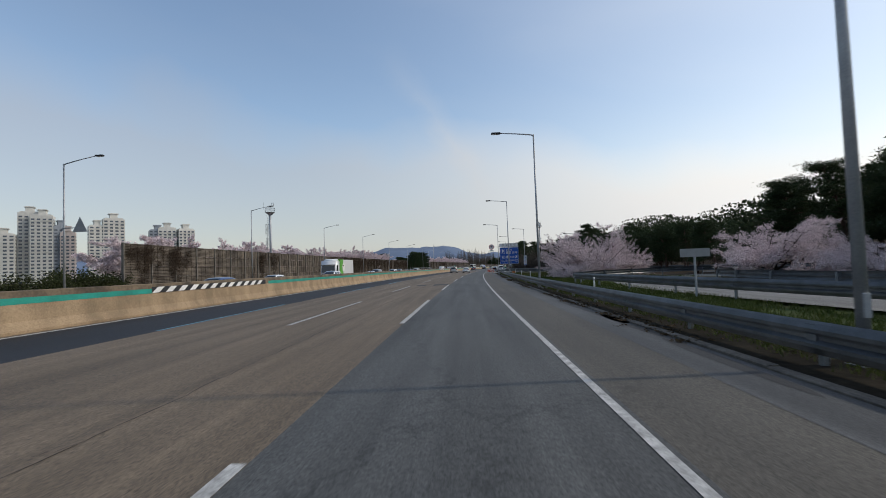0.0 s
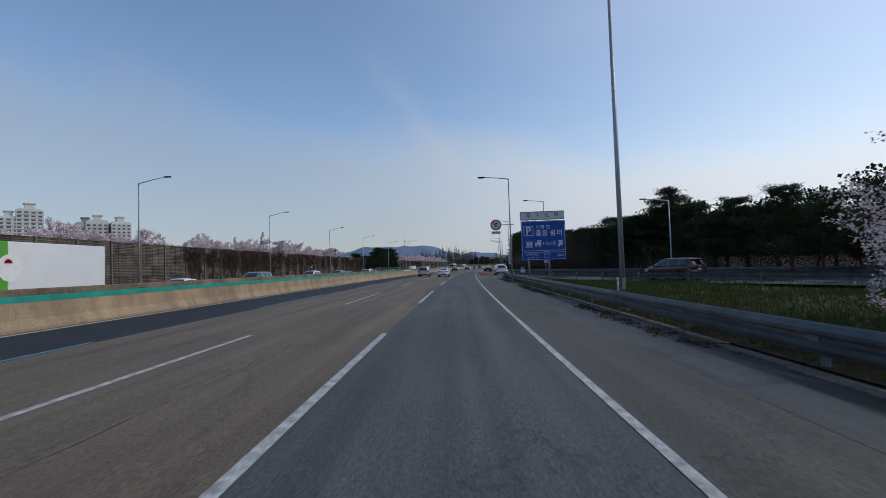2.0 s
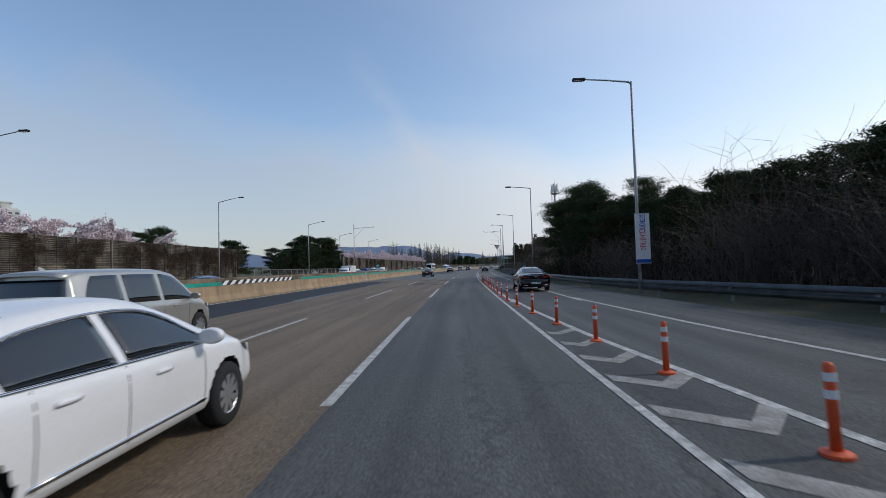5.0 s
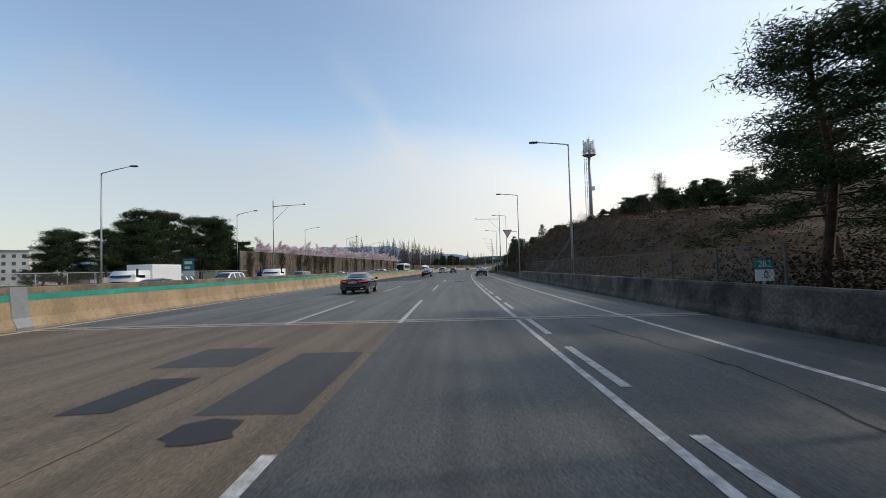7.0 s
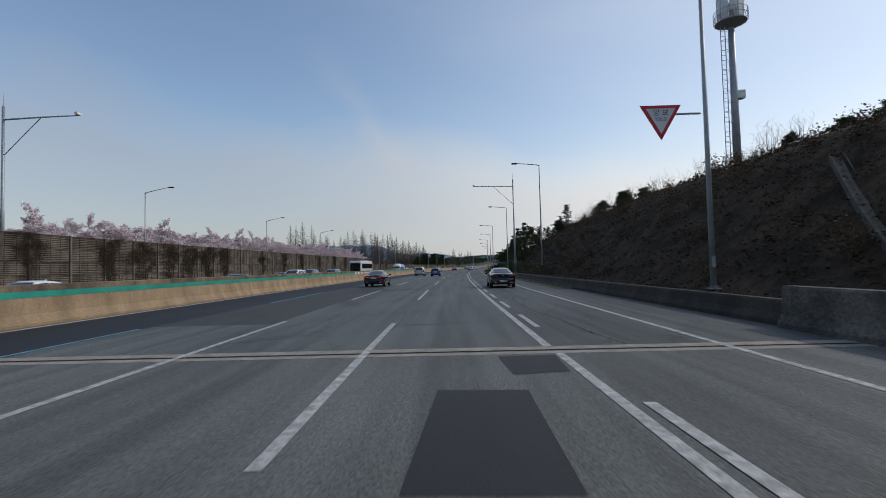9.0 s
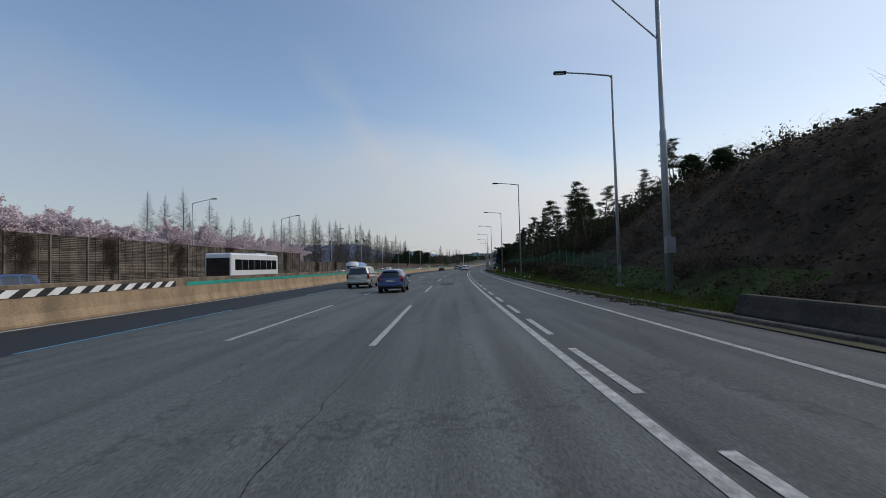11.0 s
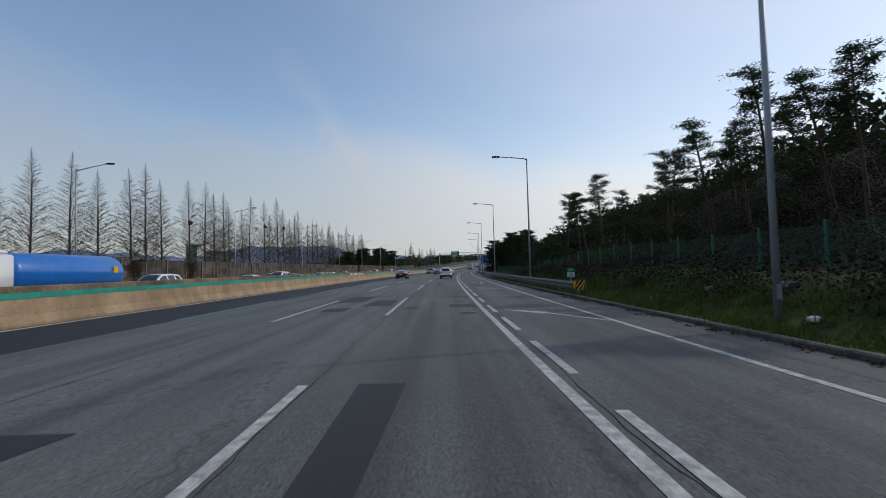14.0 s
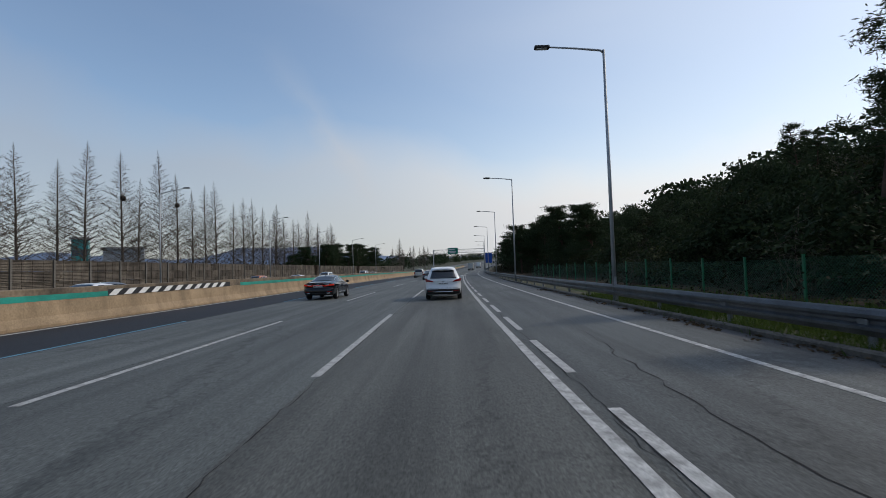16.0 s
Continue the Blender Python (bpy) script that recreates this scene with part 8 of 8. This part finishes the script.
# joint covers on the median
for s in (195.35, 239.95):
    jc = new("joint_cover", mesh_of("joint_cover", *prism([(x * 1.06, z if z < 1.3 else z + 0.02) for x, z in [(-0.42, 0), (-0.42, 0.09), (-0.26, 0.38), (-0.165, 1.36), (0.165, 1.36), (0.26, 0.38), (0.42, 0.09), (0.42, 0)]], 0, 0.62), M_SIGNBACK))
    jc.matrix_basis = at(s, L_MED)
    tagged(jc, "dull metal cover over the barrier joint", "joint cover", group="joint covers")

# ---- flexible bollards ----
M_ORANGE = mat("bollard_orange", (0.62, 0.09, 0.025), 0.55, var=0.12)
bol = hold("bollard", "orange flexible traffic bollard with white bands", "bollard", group="orange bollards at the merge")
bm = bmesh.new()
tube(bm, [(0, 0, 0), (0, 0, 0.03), (0, 0, 0.05)], [0.12, 0.12, 0.07], 12)
part("foot", bm, M_ORANGE, bol)
bm = bmesh.new()
tube(bm, [(0, 0, 0.04), (0, 0, 0.72), (0, 0, 0.75)], [0.045, 0.04, 0.025], 12)
part("tube", bm, M_ORANGE, bol, smooth=True)
for z in (0.46, 0.6):
    bm = bmesh.new()
    tube(bm, [(0, 0, z), (0, 0, z + 0.07)], 0.0465, 12)
    part("band", bm, M_SIGNWHITE, bol, "white reflective band")
spots = [(120.6, 4.27), (122.6, 3.94), (124.4, 3.61), (126.7, 3.42), (128.7, 3.14), (130.9, 2.99), (133.3, 2.83)]
spots += [(133.3 + 2.95 * k, 2.83 - 0.83 * smooth(133, 152, 133.3 + 2.95 * k) - 0.0) for k in range(1, 13)] + [(172.6, 2.0), (175.7, 1.98), (178.8, 1.97)]
for i, (s, l) in enumerate(spots):
    if i == 0:
        bol.matrix_basis = at(s, l)
    else:
        copy_thing(bol, at(s, l) @ pose(0, 0, 0, random.uniform(-2, 2), random.uniform(-2, 2), random.uniform(0, 90)))

# ---- delineator posts ----
dl = hold("delineator", "short white delineator post with a reflector", "delineator", group="delineator posts")
bm = bmesh.new()
tube(bm, [(0, 0, -0.1), (0, 0, 0.78), (0, 0, 0.82)], [0.05, 0.05, 0.03], 10)
part("post", bm, M_OFFW, dl, smooth=True)
bm = disc(0.055, -0.055, 12)
part("reflector", bm, M_SIGNBACK, dl, m=pose(0, 0, 0.68))
for i, (s, l, z) in enumerate(((27, 7.0, 0.0), (61.5, 7.6, 0.0), (76.5, 7.8, 0.0), (97, 8.2, 0.0), (115, 6.6, 0.0), (131, 16.4, 0.0), (334.3, 7.75, -0.42), (366.5, 8.1, 0.2), (352, 8.4, 0.25), (393, 9.5, 0.5), (408, 9.2, 0.3), (189.2, 8.6, 0.0))):
    if i == 0:
        dl.matrix_basis = at(s, l, z)
    else:
        copy_thing(dl, at(s, l, z))

# litter and stones on the verge
M_ROCK = mat("stone", (0.2, 0.19, 0.18), 0.9, var=0.4, scale=4)
rk = bmesh.new()
bmesh.ops.create_icosphere(rk, subdivisions=2, radius=0.2)
random.seed(81)
for vv in rk.verts:
    vv.co *= random.uniform(0.7, 1.2)
    vv.co.z *= 0.6
rock_me = bpy.data.meshes.new("stone")
rk.to_mesh(rock_me)
rk.free()
rock_me.materials.append(M_ROCK)
for s, l, k in ((330, 9.2, 1.0), (334, 8.8, 0.7), (341, 9.4, 1.3), (347, 9.0, 0.9), (371, 9.6, 1.6), (374, 9.2, 1.0), (395, 10.1, 1.4), (401, 10.3, 1.2), (389, 9.8, 0.8), (92, 7.4, 0.8), (31.5, 4.9, 0.4), (32.3, 5.0, 0.35), (33.2, 4.95, 0.4)):
    o = new("stone", rock_me)
    o.matrix_basis = at(s, l, terrain(s, l) + 0.06 if l > 6 else 0.1, random.uniform(0, 360)) @ Matrix.Diagonal((k, k, k, 1))
    tagged(o, "rough grey stone lying on the verge", "stone", group="stones on the verge")
for s, l in ((344.5, 8.2), (368.5, 8.3), (339, 8.0)):
    bm = bmesh.new()
    box(bm, -0.16, 0.16, -0.12, 0.12, 0.0, 0.12, bev=0.04)
    o = new("litter_bag", bpy.data.meshes.new("litter_bag"))
    bm.to_mesh(o.data)
    bm.free()
    o.data.materials.append(M_OFFW)
    o.matrix_basis = at(s, l, terrain(s, l) + 0.05, 35)
    tagged(o, "scrap of white litter on the grass", "litter", group="litter")

# ---- drain channel down the cut slope, and a snag smothered in ivy ----
drain = hold("drain_channel", "pale concrete drain channel running down the slope", "drain")
dp = [(239.9 + 12.6 * i / 16, 9.8 + 7.6 * i / 16) for i in range(17)]
for q, (a0, a1) in enumerate(((-0.3, -0.2), (0.2, 0.3), (-0.2, 0.2))):
    dv, df = [], []
    for i, (s, l) in enumerate(dp):
        for e, up in ((a0, -0.2), (a0, 0.16 if q < 2 else 0.05), (a1, 0.16 if q < 2 else 0.05), (a1, -0.2)):
            dv.append(W(s - e * 0.57, l + e * 0.82, terrain(s, l) + up))
        if i:
            for j in range(3):
                df.append((4 * i - 4 + j, 4 * i - 3 + j, 4 * i + 1 + j, 4 * i + j))
    part("channel_bed" if q == 2 else "channel_wall", mesh_of("channel", dv, df, M_KERB), M_KERB, drain)
snag = hold("ivy_snag", "dead trunk smothered in dark brown ivy", "tree", m=at(247.3, 28, terrain(247.3, 28)))
st = []
limb(st, (0, 0, -0.3), (0.05, 0, 1), 5.2, 0.35, 0.03, 6)
part("trunk", limbs_mesh("trunk", st, M_BARK), M_BARK, snag)
iv, if_ = leaf_cards([(random.gauss(0, 0.45), random.gauss(0, 0.45), z * 0.17) for z in range(32)], 0.16, 0.3, 60, flat=0.0)
part("ivy", cards_mesh("ivy", iv, if_, M_VINE), M_VINE, snag)

# ---- masts ----
mast = hold("camera_mast", "steel mast with a ladder cage and a railed platform", "mast")
bm = bmesh.new()
tube(bm, [(0, 0, -1), (0, 0, 6), (0, 0, 11.6)], [0.32, 0.28, 0.24], 12)
part("pole", bm, M_POLE, mast, smooth=True)
bm = bmesh.new()
for x in (-0.75, -0.45):
    tube(bm, [(x, 0.0, 2.0), (x, 0.0, 11.3)], 0.03, 5)
for i in range(24):
    tube(bm, [(-0.75, 0, 2.3 + 0.37 * i), (-0.45, 0, 2.3 + 0.37 * i)], 0.015, 4)
part("ladder", bm, M_POLE, mast)
bm = bmesh.new()
for z0, z1 in ((3.6, 7.4), (8.2, 9.8)):
    for z in steps(z0, z1, 0.8):
        for i in range(6):
            a0, a1 = math.pi * (0.5 + i / 6), math.pi * (0.5 + (i + 1) / 6)
            tube(bm, [(-0.6 + 0.5 * math.cos(a0), 0.45 * math.sin(a0), z), (-0.6 + 0.5 * math.cos(a1), 0.45 * math.sin(a1), z)], 0.02, 4, cap=False)
    for i in range(7):
        a0 = math.pi * (0.5 + i / 6)
        tube(bm, [(-0.6 + 0.5 * math.cos(a0), 0.45 * math.sin(a0), z0), (-0.6 + 0.5 * math.cos(a0), 0.45 * math.sin(a0), z1)], 0.015, 4, cap=False)
part("ladder_cage", bm, M_POLE, mast)
bm = bmesh.new()
tube(bm, [(0, 0, 11.3), (0, 0, 11.75), (0, 0, 11.8)], [0.3, 1.05, 1.05], 14)
part("platform", bm, M_POLE, mast)
bm = bmesh.new()
for z in (12.15, 12.5):
    for i in range(14):
        a0, a1 = 2 * math.pi * i / 14, 2 * math.pi * (i + 1) / 14
        tube(bm, [(1.05 * math.cos(a0), 1.05 * math.sin(a0), z), (1.05 * math.cos(a1), 1.05 * math.sin(a1), z)], 0.025, 4, cap=False)
for i in range(14):
    a0 = 2 * math.pi * i / 14
    tube(bm, [(1.05 * math.cos(a0), 1.05 * math.sin(a0), 11.8), (1.05 * math.cos(a0), 1.05 * math.sin(a0), 12.5)], 0.02, 4)
part("railing", bm, M_POLE, mast)
bm = bmesh.new()
tube(bm, [(0.2, 0, 11.8), (0.25, 0, 13.0), (0.45, 0, 13.35), (0.75, 0, 13.35), (0.9, 0, 13.1)], 0.05, 6)
part("camera_arm", bm, M_POLE, mast)
bm = bmesh.new()
bmesh.ops.create_uvsphere(bm, u_segments=10, v_segments=8, radius=0.16)
part("dome_camera", bm, M_OFFW, mast, m=pose(0.9, 0, 12.95))
bm = bmesh.new()
tube(bm, [(-1.05, 0, 11.9), (-1.5, 0, 12.4), (-1.6, 0, 13.6)], 0.025, 5)
part("aerial", bm, M_POLE, mast)
mast.matrix_basis = at(84.6, -37.0, 0) @ Matrix.Diagonal((0.8, 0.8, 1.1, 1))

tower = hold("telecom_tower", "slim telecom tower with a ring of pale antenna panels", "tower")
zb = terrain(271.5, 22.9)
bm = bmesh.new()
tube(bm, [(0, 0, -0.5), (0, 0, 7), (0, 0, 14.6)], [0.32, 0.27, 0.22], 12)
part("pole", bm, M_POLE, tower, smooth=True)
bm = bmesh.new()
for x in (-0.85, -0.5):
    tube(bm, [(x, 0, 0), (x, 0, 13.0)], 0.035, 5)
for i in range(32):
    tube(bm, [(-0.85, 0, 0.3 + 0.4 * i), (-0.5, 0, 0.3 + 0.4 * i)], 0.018, 4)
for i in range(14):
    z = 1.2 + 0.85 * i
    tube(bm, [(-0.85, 0, z), (-1.05, -0.3, z), (-0.68, -0.55, z), (-0.3, -0.3, z), (-0.5, 0, z)], 0.018, 4, cap=False)
part("ladder", bm, M_POLE, tower)
bm = bmesh.new()
tube(bm, [(0, 0, 12.6), (0, 0, 13.0), (0, 0, 13.06)], [0.3, 1.15, 1.15], 16)
part("platform", bm, M_POLE, tower)
bm = bmesh.new()
for i in range(14):
    a0, a1 = 2 * math.pi * i / 14, 2 * math.pi * (i + 1) / 14
    for z in (13.5, 13.95):
        tube(bm, [(1.2 * math.cos(a0), 1.2 * math.sin(a0), z), (1.2 * math.cos(a1), 1.2 * math.sin(a1), z)], 0.022, 4, cap=False)
    tube(bm, [(1.2 * math.cos(a0), 1.2 * math.sin(a0), 13.0), (1.2 * math.cos(a0), 1.2 * math.sin(a0), 13.95)], 0.02, 4)
part("railing", bm, M_POLE, tower)
for i in range(10):
    a0 = 2 * math.pi * i / 10
    part("antenna_panel", boxes((-0.25, 0.25, -0.07, 0.07, 0, 2.0), bev=0.04), M_OFFW, tower, m=pose(0.88 * math.cos(a0), 0.88 * math.sin(a0), 13.2 + 0.55 * (i % 2), 0, 0, math.degrees(a0) + 90))
part("equipment_box", boxes((-0.3, 0.3, -0.25, 0.25, 6.6, 7.3), bev=0.03), M_OFFW, tower, m=pose(0.45, 0, 0))
bm = bmesh.new()
tube(bm, [(0, 0, 14.5), (0, 0, 17.2)], [0.05, 0.015], 6)
part("lightning_rod", bm, M_POLE, tower)
tower.matrix_basis = at(273.0, 25.2, zb) @ Matrix.Diagonal((1.12, 1.12, 1.07, 1))
cabin = hold("fence_enclosure", "low green mesh enclosure round the tower foot", "fence")
for i in range(5):
    for j, (x, y) in enumerate(((-2.2 + 1.1 * i, -2.2), (-2.2 + 1.1 * i, 2.2))):
        part("post", boxes((-0.03, 0.03, -0.03, 0.03, -0.3, 1.0)), M_GREEN, cabin, m=pose(x, y, 0))
for y in (-2.2, 2.2):
    part("rail", boxes((-2.2, 2.2, y - 0.02, y + 0.02, 0.92, 0.96), (-2.2, 2.2, y - 0.02, y + 0.02, 0.5, 0.54)), M_GREEN, cabin)
cabin.matrix_basis = at(273.0, 25.2, zb) @ Matrix.Diagonal((1.12, 1.12, 1.07, 1))


def arm_pole(s, l, z, h, arm, side, label):
    ob = hold("camera_pole", label, "pole", group="enforcement camera poles")
    bm = bmesh.new()
    tube(bm, [(0, 0, -0.3), (0, 0, h * 0.45), (0, 0, h * 0.46), (0, 0, h)], [0.15, 0.14, 0.11, 0.1], 12)
    part("pole", bm, M_POLE, ob, smooth=True)
    bm = bmesh.new()
    tube(bm, [(0, 0, h - 1.1), (side * arm * 0.5, 0, h - 1.0), (side * arm, 0, h - 0.95)], [0.07, 0.06, 0.05], 8)
    part("arm", bm, M_POLE, ob, smooth=True)
    bm = bmesh.new()
    tube(bm, [(0, 0, h - 4.0), (side * arm * 0.5, 0, h - 1.05)], 0.035, 6)
    part("brace", bm, M_POLE, ob)
    part("camera", boxes((-0.14, 0.14, -0.25, 0.2, -0.12, 0.12), bev=0.03), M_OFFW, ob, m=pose(side * arm, 0, h - 0.82))
    part("control_box", boxes((-0.2, 0.2, -0.35, -0.12, 1.3, 2.0), bev=0.02), M_SIGNBACK, ob)
    bm = bmesh.new()
    tube(bm, [(0, 0, h - 0.1), (0, 0, h + 1.0)], [0.03, 0.008], 5)
    part("lightning_rod", bm, M_POLE, ob)
    ob.matrix_basis = at(s, l, z)


arm_pole(266.8, -35.0, 0, 15.1, 6.0, 1, "steel pole with a long braced camera arm behind the noise barrier")
arm_pole(305.5, 9.2, 0.6, 14.6, 6.2, -1, "steel pole with a long braced camera arm over the slip lane")

# ---- gantry ----
gan = hold("sign_gantry", "steel truss gantry over the carriageway with a green sign", "gantry")
for x in (-14.4, 7.2):
    bm = bmesh.new()
    for dy in (-0.5, 0.5):
        tube(bm, [(x, dy, -0.2), (x, dy, 9.6)], 0.16, 8)
    for i in range(6):
        tube(bm, [(x, -0.5, 1 + 1.4 * i), (x, 0.5, 1.7 + 1.4 * i)], 0.05, 5)
    part("upright", bm, M_POLE, gan)
bm = bmesh.new()
for z in (8.1, 9.5):
    for dy in (-0.5, 0.5):
        tube(bm, [(-14.4, dy, z), (7.2, dy, z)], 0.09, 6)
for i in range(14):
    x = -14.4 + 21.6 * i / 14
    for dy in (-0.5, 0.5):
        tube(bm, [(x, dy, 8.1), (x + 0.77, dy, 9.5), (x + 1.54, dy, 8.1)], 0.045, 5, cap=False)
part("truss", bm, M_POLE, gan)
gsn = part("green_sign", boxes((-8.2, -3.9, -0.7, -0.62, 7.6, 10.2)), M_SIGNGREEN, gan)
part("sign_bars", boxes((-7.8, -5.2, -0.72, -0.7, 9.3, 9.7), (-7.8, -4.6, -0.72, -0.7, 8.6, 8.9), (-7.4, -5.0, -0.72, -0.7, 8.0, 8.3)), M_SIGNWHITE, gsn)
part("blue_side_sign", boxes((7.6, 10.4, -0.3, -0.2, 3.4, 7.6)), M_SIGNBLUE, gan)
part("lane_signal", boxes((4.4, 5.9, -0.4, -0.2, 6.6, 7.2)), M_BLACK, gan)
gan.matrix_basis = at(607, 0, 0)

# ---- distant buildings ----
M_TOWERW = mat("apartment_white", (0.6, 0.59, 0.55), 0.8, var=0.12, scale=0.05, fine=0.6)
M_TOWERG = mat("apartment_grey", (0.26, 0.29, 0.33), 0.8, var=0.12, scale=0.05, fine=0.6)
M_TOWERP = mat("apartment_pink", (0.5, 0.43, 0.4), 0.8, var=0.12, scale=0.05, fine=0.6)
M_PANE = glass("far_window", (0.06, 0.075, 0.1), 0.15)


def apartment(x, y, w, d, h, material, label, turn=0.0, windows=True, core=True, floor_h=2.9):
    ob = hold("apartment_tower", label, "building", group="apartment towers")
    body = part("wall", boxes((-w / 2, w / 2, -d / 2, d / 2, -8, h), (-w / 2 + 1.2, w / 2 - 1.2, -d / 2 + 1, d / 2 - 1, h, h + 1.0)), material, ob)
    if core:
        part("roof_core", boxes((-w * 0.18, w * 0.18, -d * 0.3, d * 0.3, h, h + 5.5), (-w * 0.24, w * 0.24, -d * 0.34, d * 0.34, h + 4.6, h + 5.1)), material, ob)
    if windows:
        for face, span in (("front", w), ("side", d)):
            v, f = [], []
            nb = max(2, int(span / 3.4))
            for fl in range(int(h / floor_h)):
                z = 1.0 + fl * floor_h
                for b in range(nb):
                    c = -span / 2 + span * (b + 0.5) / nb
                    hw_ = span / nb * 0.3
                    for sd in (-1, 1):
                        i = len(v)
                        if face == "front":
                            e = sd * (d / 2 + 0.05)
                            v += [(c - hw_, e, z), (c + hw_, e, z), (c + hw_, e, z + 1.4), (c - hw_, e, z + 1.4)]
                        else:
                            e = sd * (w / 2 + 0.05)
                            v += [(e, c - hw_, z), (e, c + hw_, z), (e, c + hw_, z + 1.4), (e, c - hw_, z + 1.4)]
                        f.append((i, i + 1, i + 2, i + 3))
            o = part("windows", mesh_of("windows", v, f, M_PANE), M_PANE, body, "rows of dark windows")
            o["kind"] = "stuff"
        bands = part("balcony_band", boxes(*((-w / 2 - 0.25, w / 2 + 0.25, -d / 2 - 0.3, -d / 2, 0.2 + floor_h * k, 0.75 + floor_h * k) for k in range(int(h / floor_h)))), material, body)
        bands["kind"] = "stuff"
    ob.matrix_basis = pose(x, y, 0, 0, 0, turn)
    return ob


for x, y, w, d, h, m, what in ((-392, 350, 15, 12, 46, M_TOWERG, "grey"), (-372, 366, 14, 12, 38, M_TOWERW, "white"), (-366, 384, 13, 13, 56, M_TOWERW, "white"), (-353, 382, 13, 12, 53, M_TOWERW, "white"), (-345, 390, 9, 12, 45, M_TOWERG, "bluish grey"), (-336, 388, 9, 5, 40, M_TOWERP, "pinkish"), (-326, 407, 11, 12, 46, M_TOWERW, "white"), (-317, 415, 14, 12, 52, M_TOWERW, "white"), (-290, 436, 12, 12, 43, M_TOWERG, "grey"), (-283, 440, 13, 12, 45, M_TOWERW, "white"), (-270, 448, 12, 12, 44, M_TOWERW, "white")):
    apartment(x, y, w * 1.15, d, h * 1.08, m, "%s apartment tower with many rows of windows" % what, turn=random.uniform(30, 48))

M_BRICK = mat("brick_wall", (0.22, 0.09, 0.06), 0.85, var=0.25, scale=0.3, fine=3)
M_TEALB = mat("teal_cladding", (0.03, 0.2, 0.2), 0.5, var=0.15, scale=0.2)


def low_building(x, y, w, d, h, material, label, turn=20):
    ob = hold("building", label, "building", group="low buildings behind the trees")
    body = part("wall", boxes((-w / 2, w / 2, -d / 2, d / 2, -3, h)), material, ob)
    part("roof", boxes((-w / 2 - 0.4, w / 2 + 0.4, -d / 2 - 0.4, d / 2 + 0.4, h, h + 0.5)), M_SIGNBACK, ob)
    nb = max(2, int(w / 3))
    for fl in range(max(1, int(h / 3.4))):
        for b in range(nb):
            c = -w / 2 + w * (b + 0.5) / nb
            part("window", boxes((c - 0.7, c + 0.7, -d / 2 - 0.05, -d / 2 + 0.1, 1.2 + 3.3 * fl, 2.7 + 3.3 * fl)), M_PANE, body)
    ob.matrix_basis = pose(x, y, 0, 0, 0, turn)


low_building(-25, 541, 3.4, 4, 12.0, M_TEALB, "teal clad block behind the bare trees")
low_building(-17, 546, 9, 8, 9.5, M_TOWERG, "grey office block beside the teal block")
low_building(-46, 528, 16, 9, 7.5, M_TOWERW, "white low building behind the noise barrier")
low_building(-70, 505, 12, 9, 6.5, M_BRICK, "red brick house behind the noise barrier")
low_building(-82, 494, 9, 8, 7.5, M_TOWERP, "beige house behind the noise barrier")
low_building(-95, 470, 14, 10, 6.0, M_BRICK, "red brick building with a flat roof")
low_building(-168, 405, 14, 9, 14.0, M_TOWERW, "white flat-roofed building beyond the pines")
low_building(-158, 413, 13, 9, 15.8, M_TOWERW, "white flat-roofed block beyond the pines")
low_building(-138, 432, 22, 12, 9.0, M_TOWERW, "pale warehouse beyond the pines")

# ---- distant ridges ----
# blue-grey stands for haze over the distance, put into the base colour
M_HAZED_RIDGE = mat("hazed_far_ridge", (0.13, 0.18, 0.27), 0.95, var=0.15, scale=0.004, fine=0.02)
def ridge(dist, az0, az1, base, amp, seed, label):
    v, f = [], []
    n = 150
    for i in range(n + 1):
        az = radians(az0 + (az1 - az0) * i / n)
        q = i / n * (az1 - az0) * 0.09
        h = base + amp * (noise.noise(Vector((q, seed, 0))) + 0.45 * noise.noise(Vector((q * 2.7, seed, 3))) + 0.16 * noise.noise(Vector((q * 8, seed, 7))))
        edge = smooth(0, 0.1, i / n) * (1 - smooth(0.9, 1, i / n))
        for d, z in ((dist, -20), (dist + 120, max(8, h * 0.55) * edge), (dist + 320, max(12, h) * edge), (dist + 700, -20)):
            v.append((math.sin(az) * d, math.cos(az) * d, z))
        if i:
            a = (i - 1) * 4
            for k in range(3):
                f.append((a + k, a + k + 4, a + k + 5, a + k + 1))
    ob = new("backdrop_ridge", mesh_of("backdrop_ridge", v, f, M_HAZED_RIDGE, smooth=True))
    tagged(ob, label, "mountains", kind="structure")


ridge(2500, -58, 12, 92, 72, 2.3, "low mountain ridge on the horizon, coloured haze blue")
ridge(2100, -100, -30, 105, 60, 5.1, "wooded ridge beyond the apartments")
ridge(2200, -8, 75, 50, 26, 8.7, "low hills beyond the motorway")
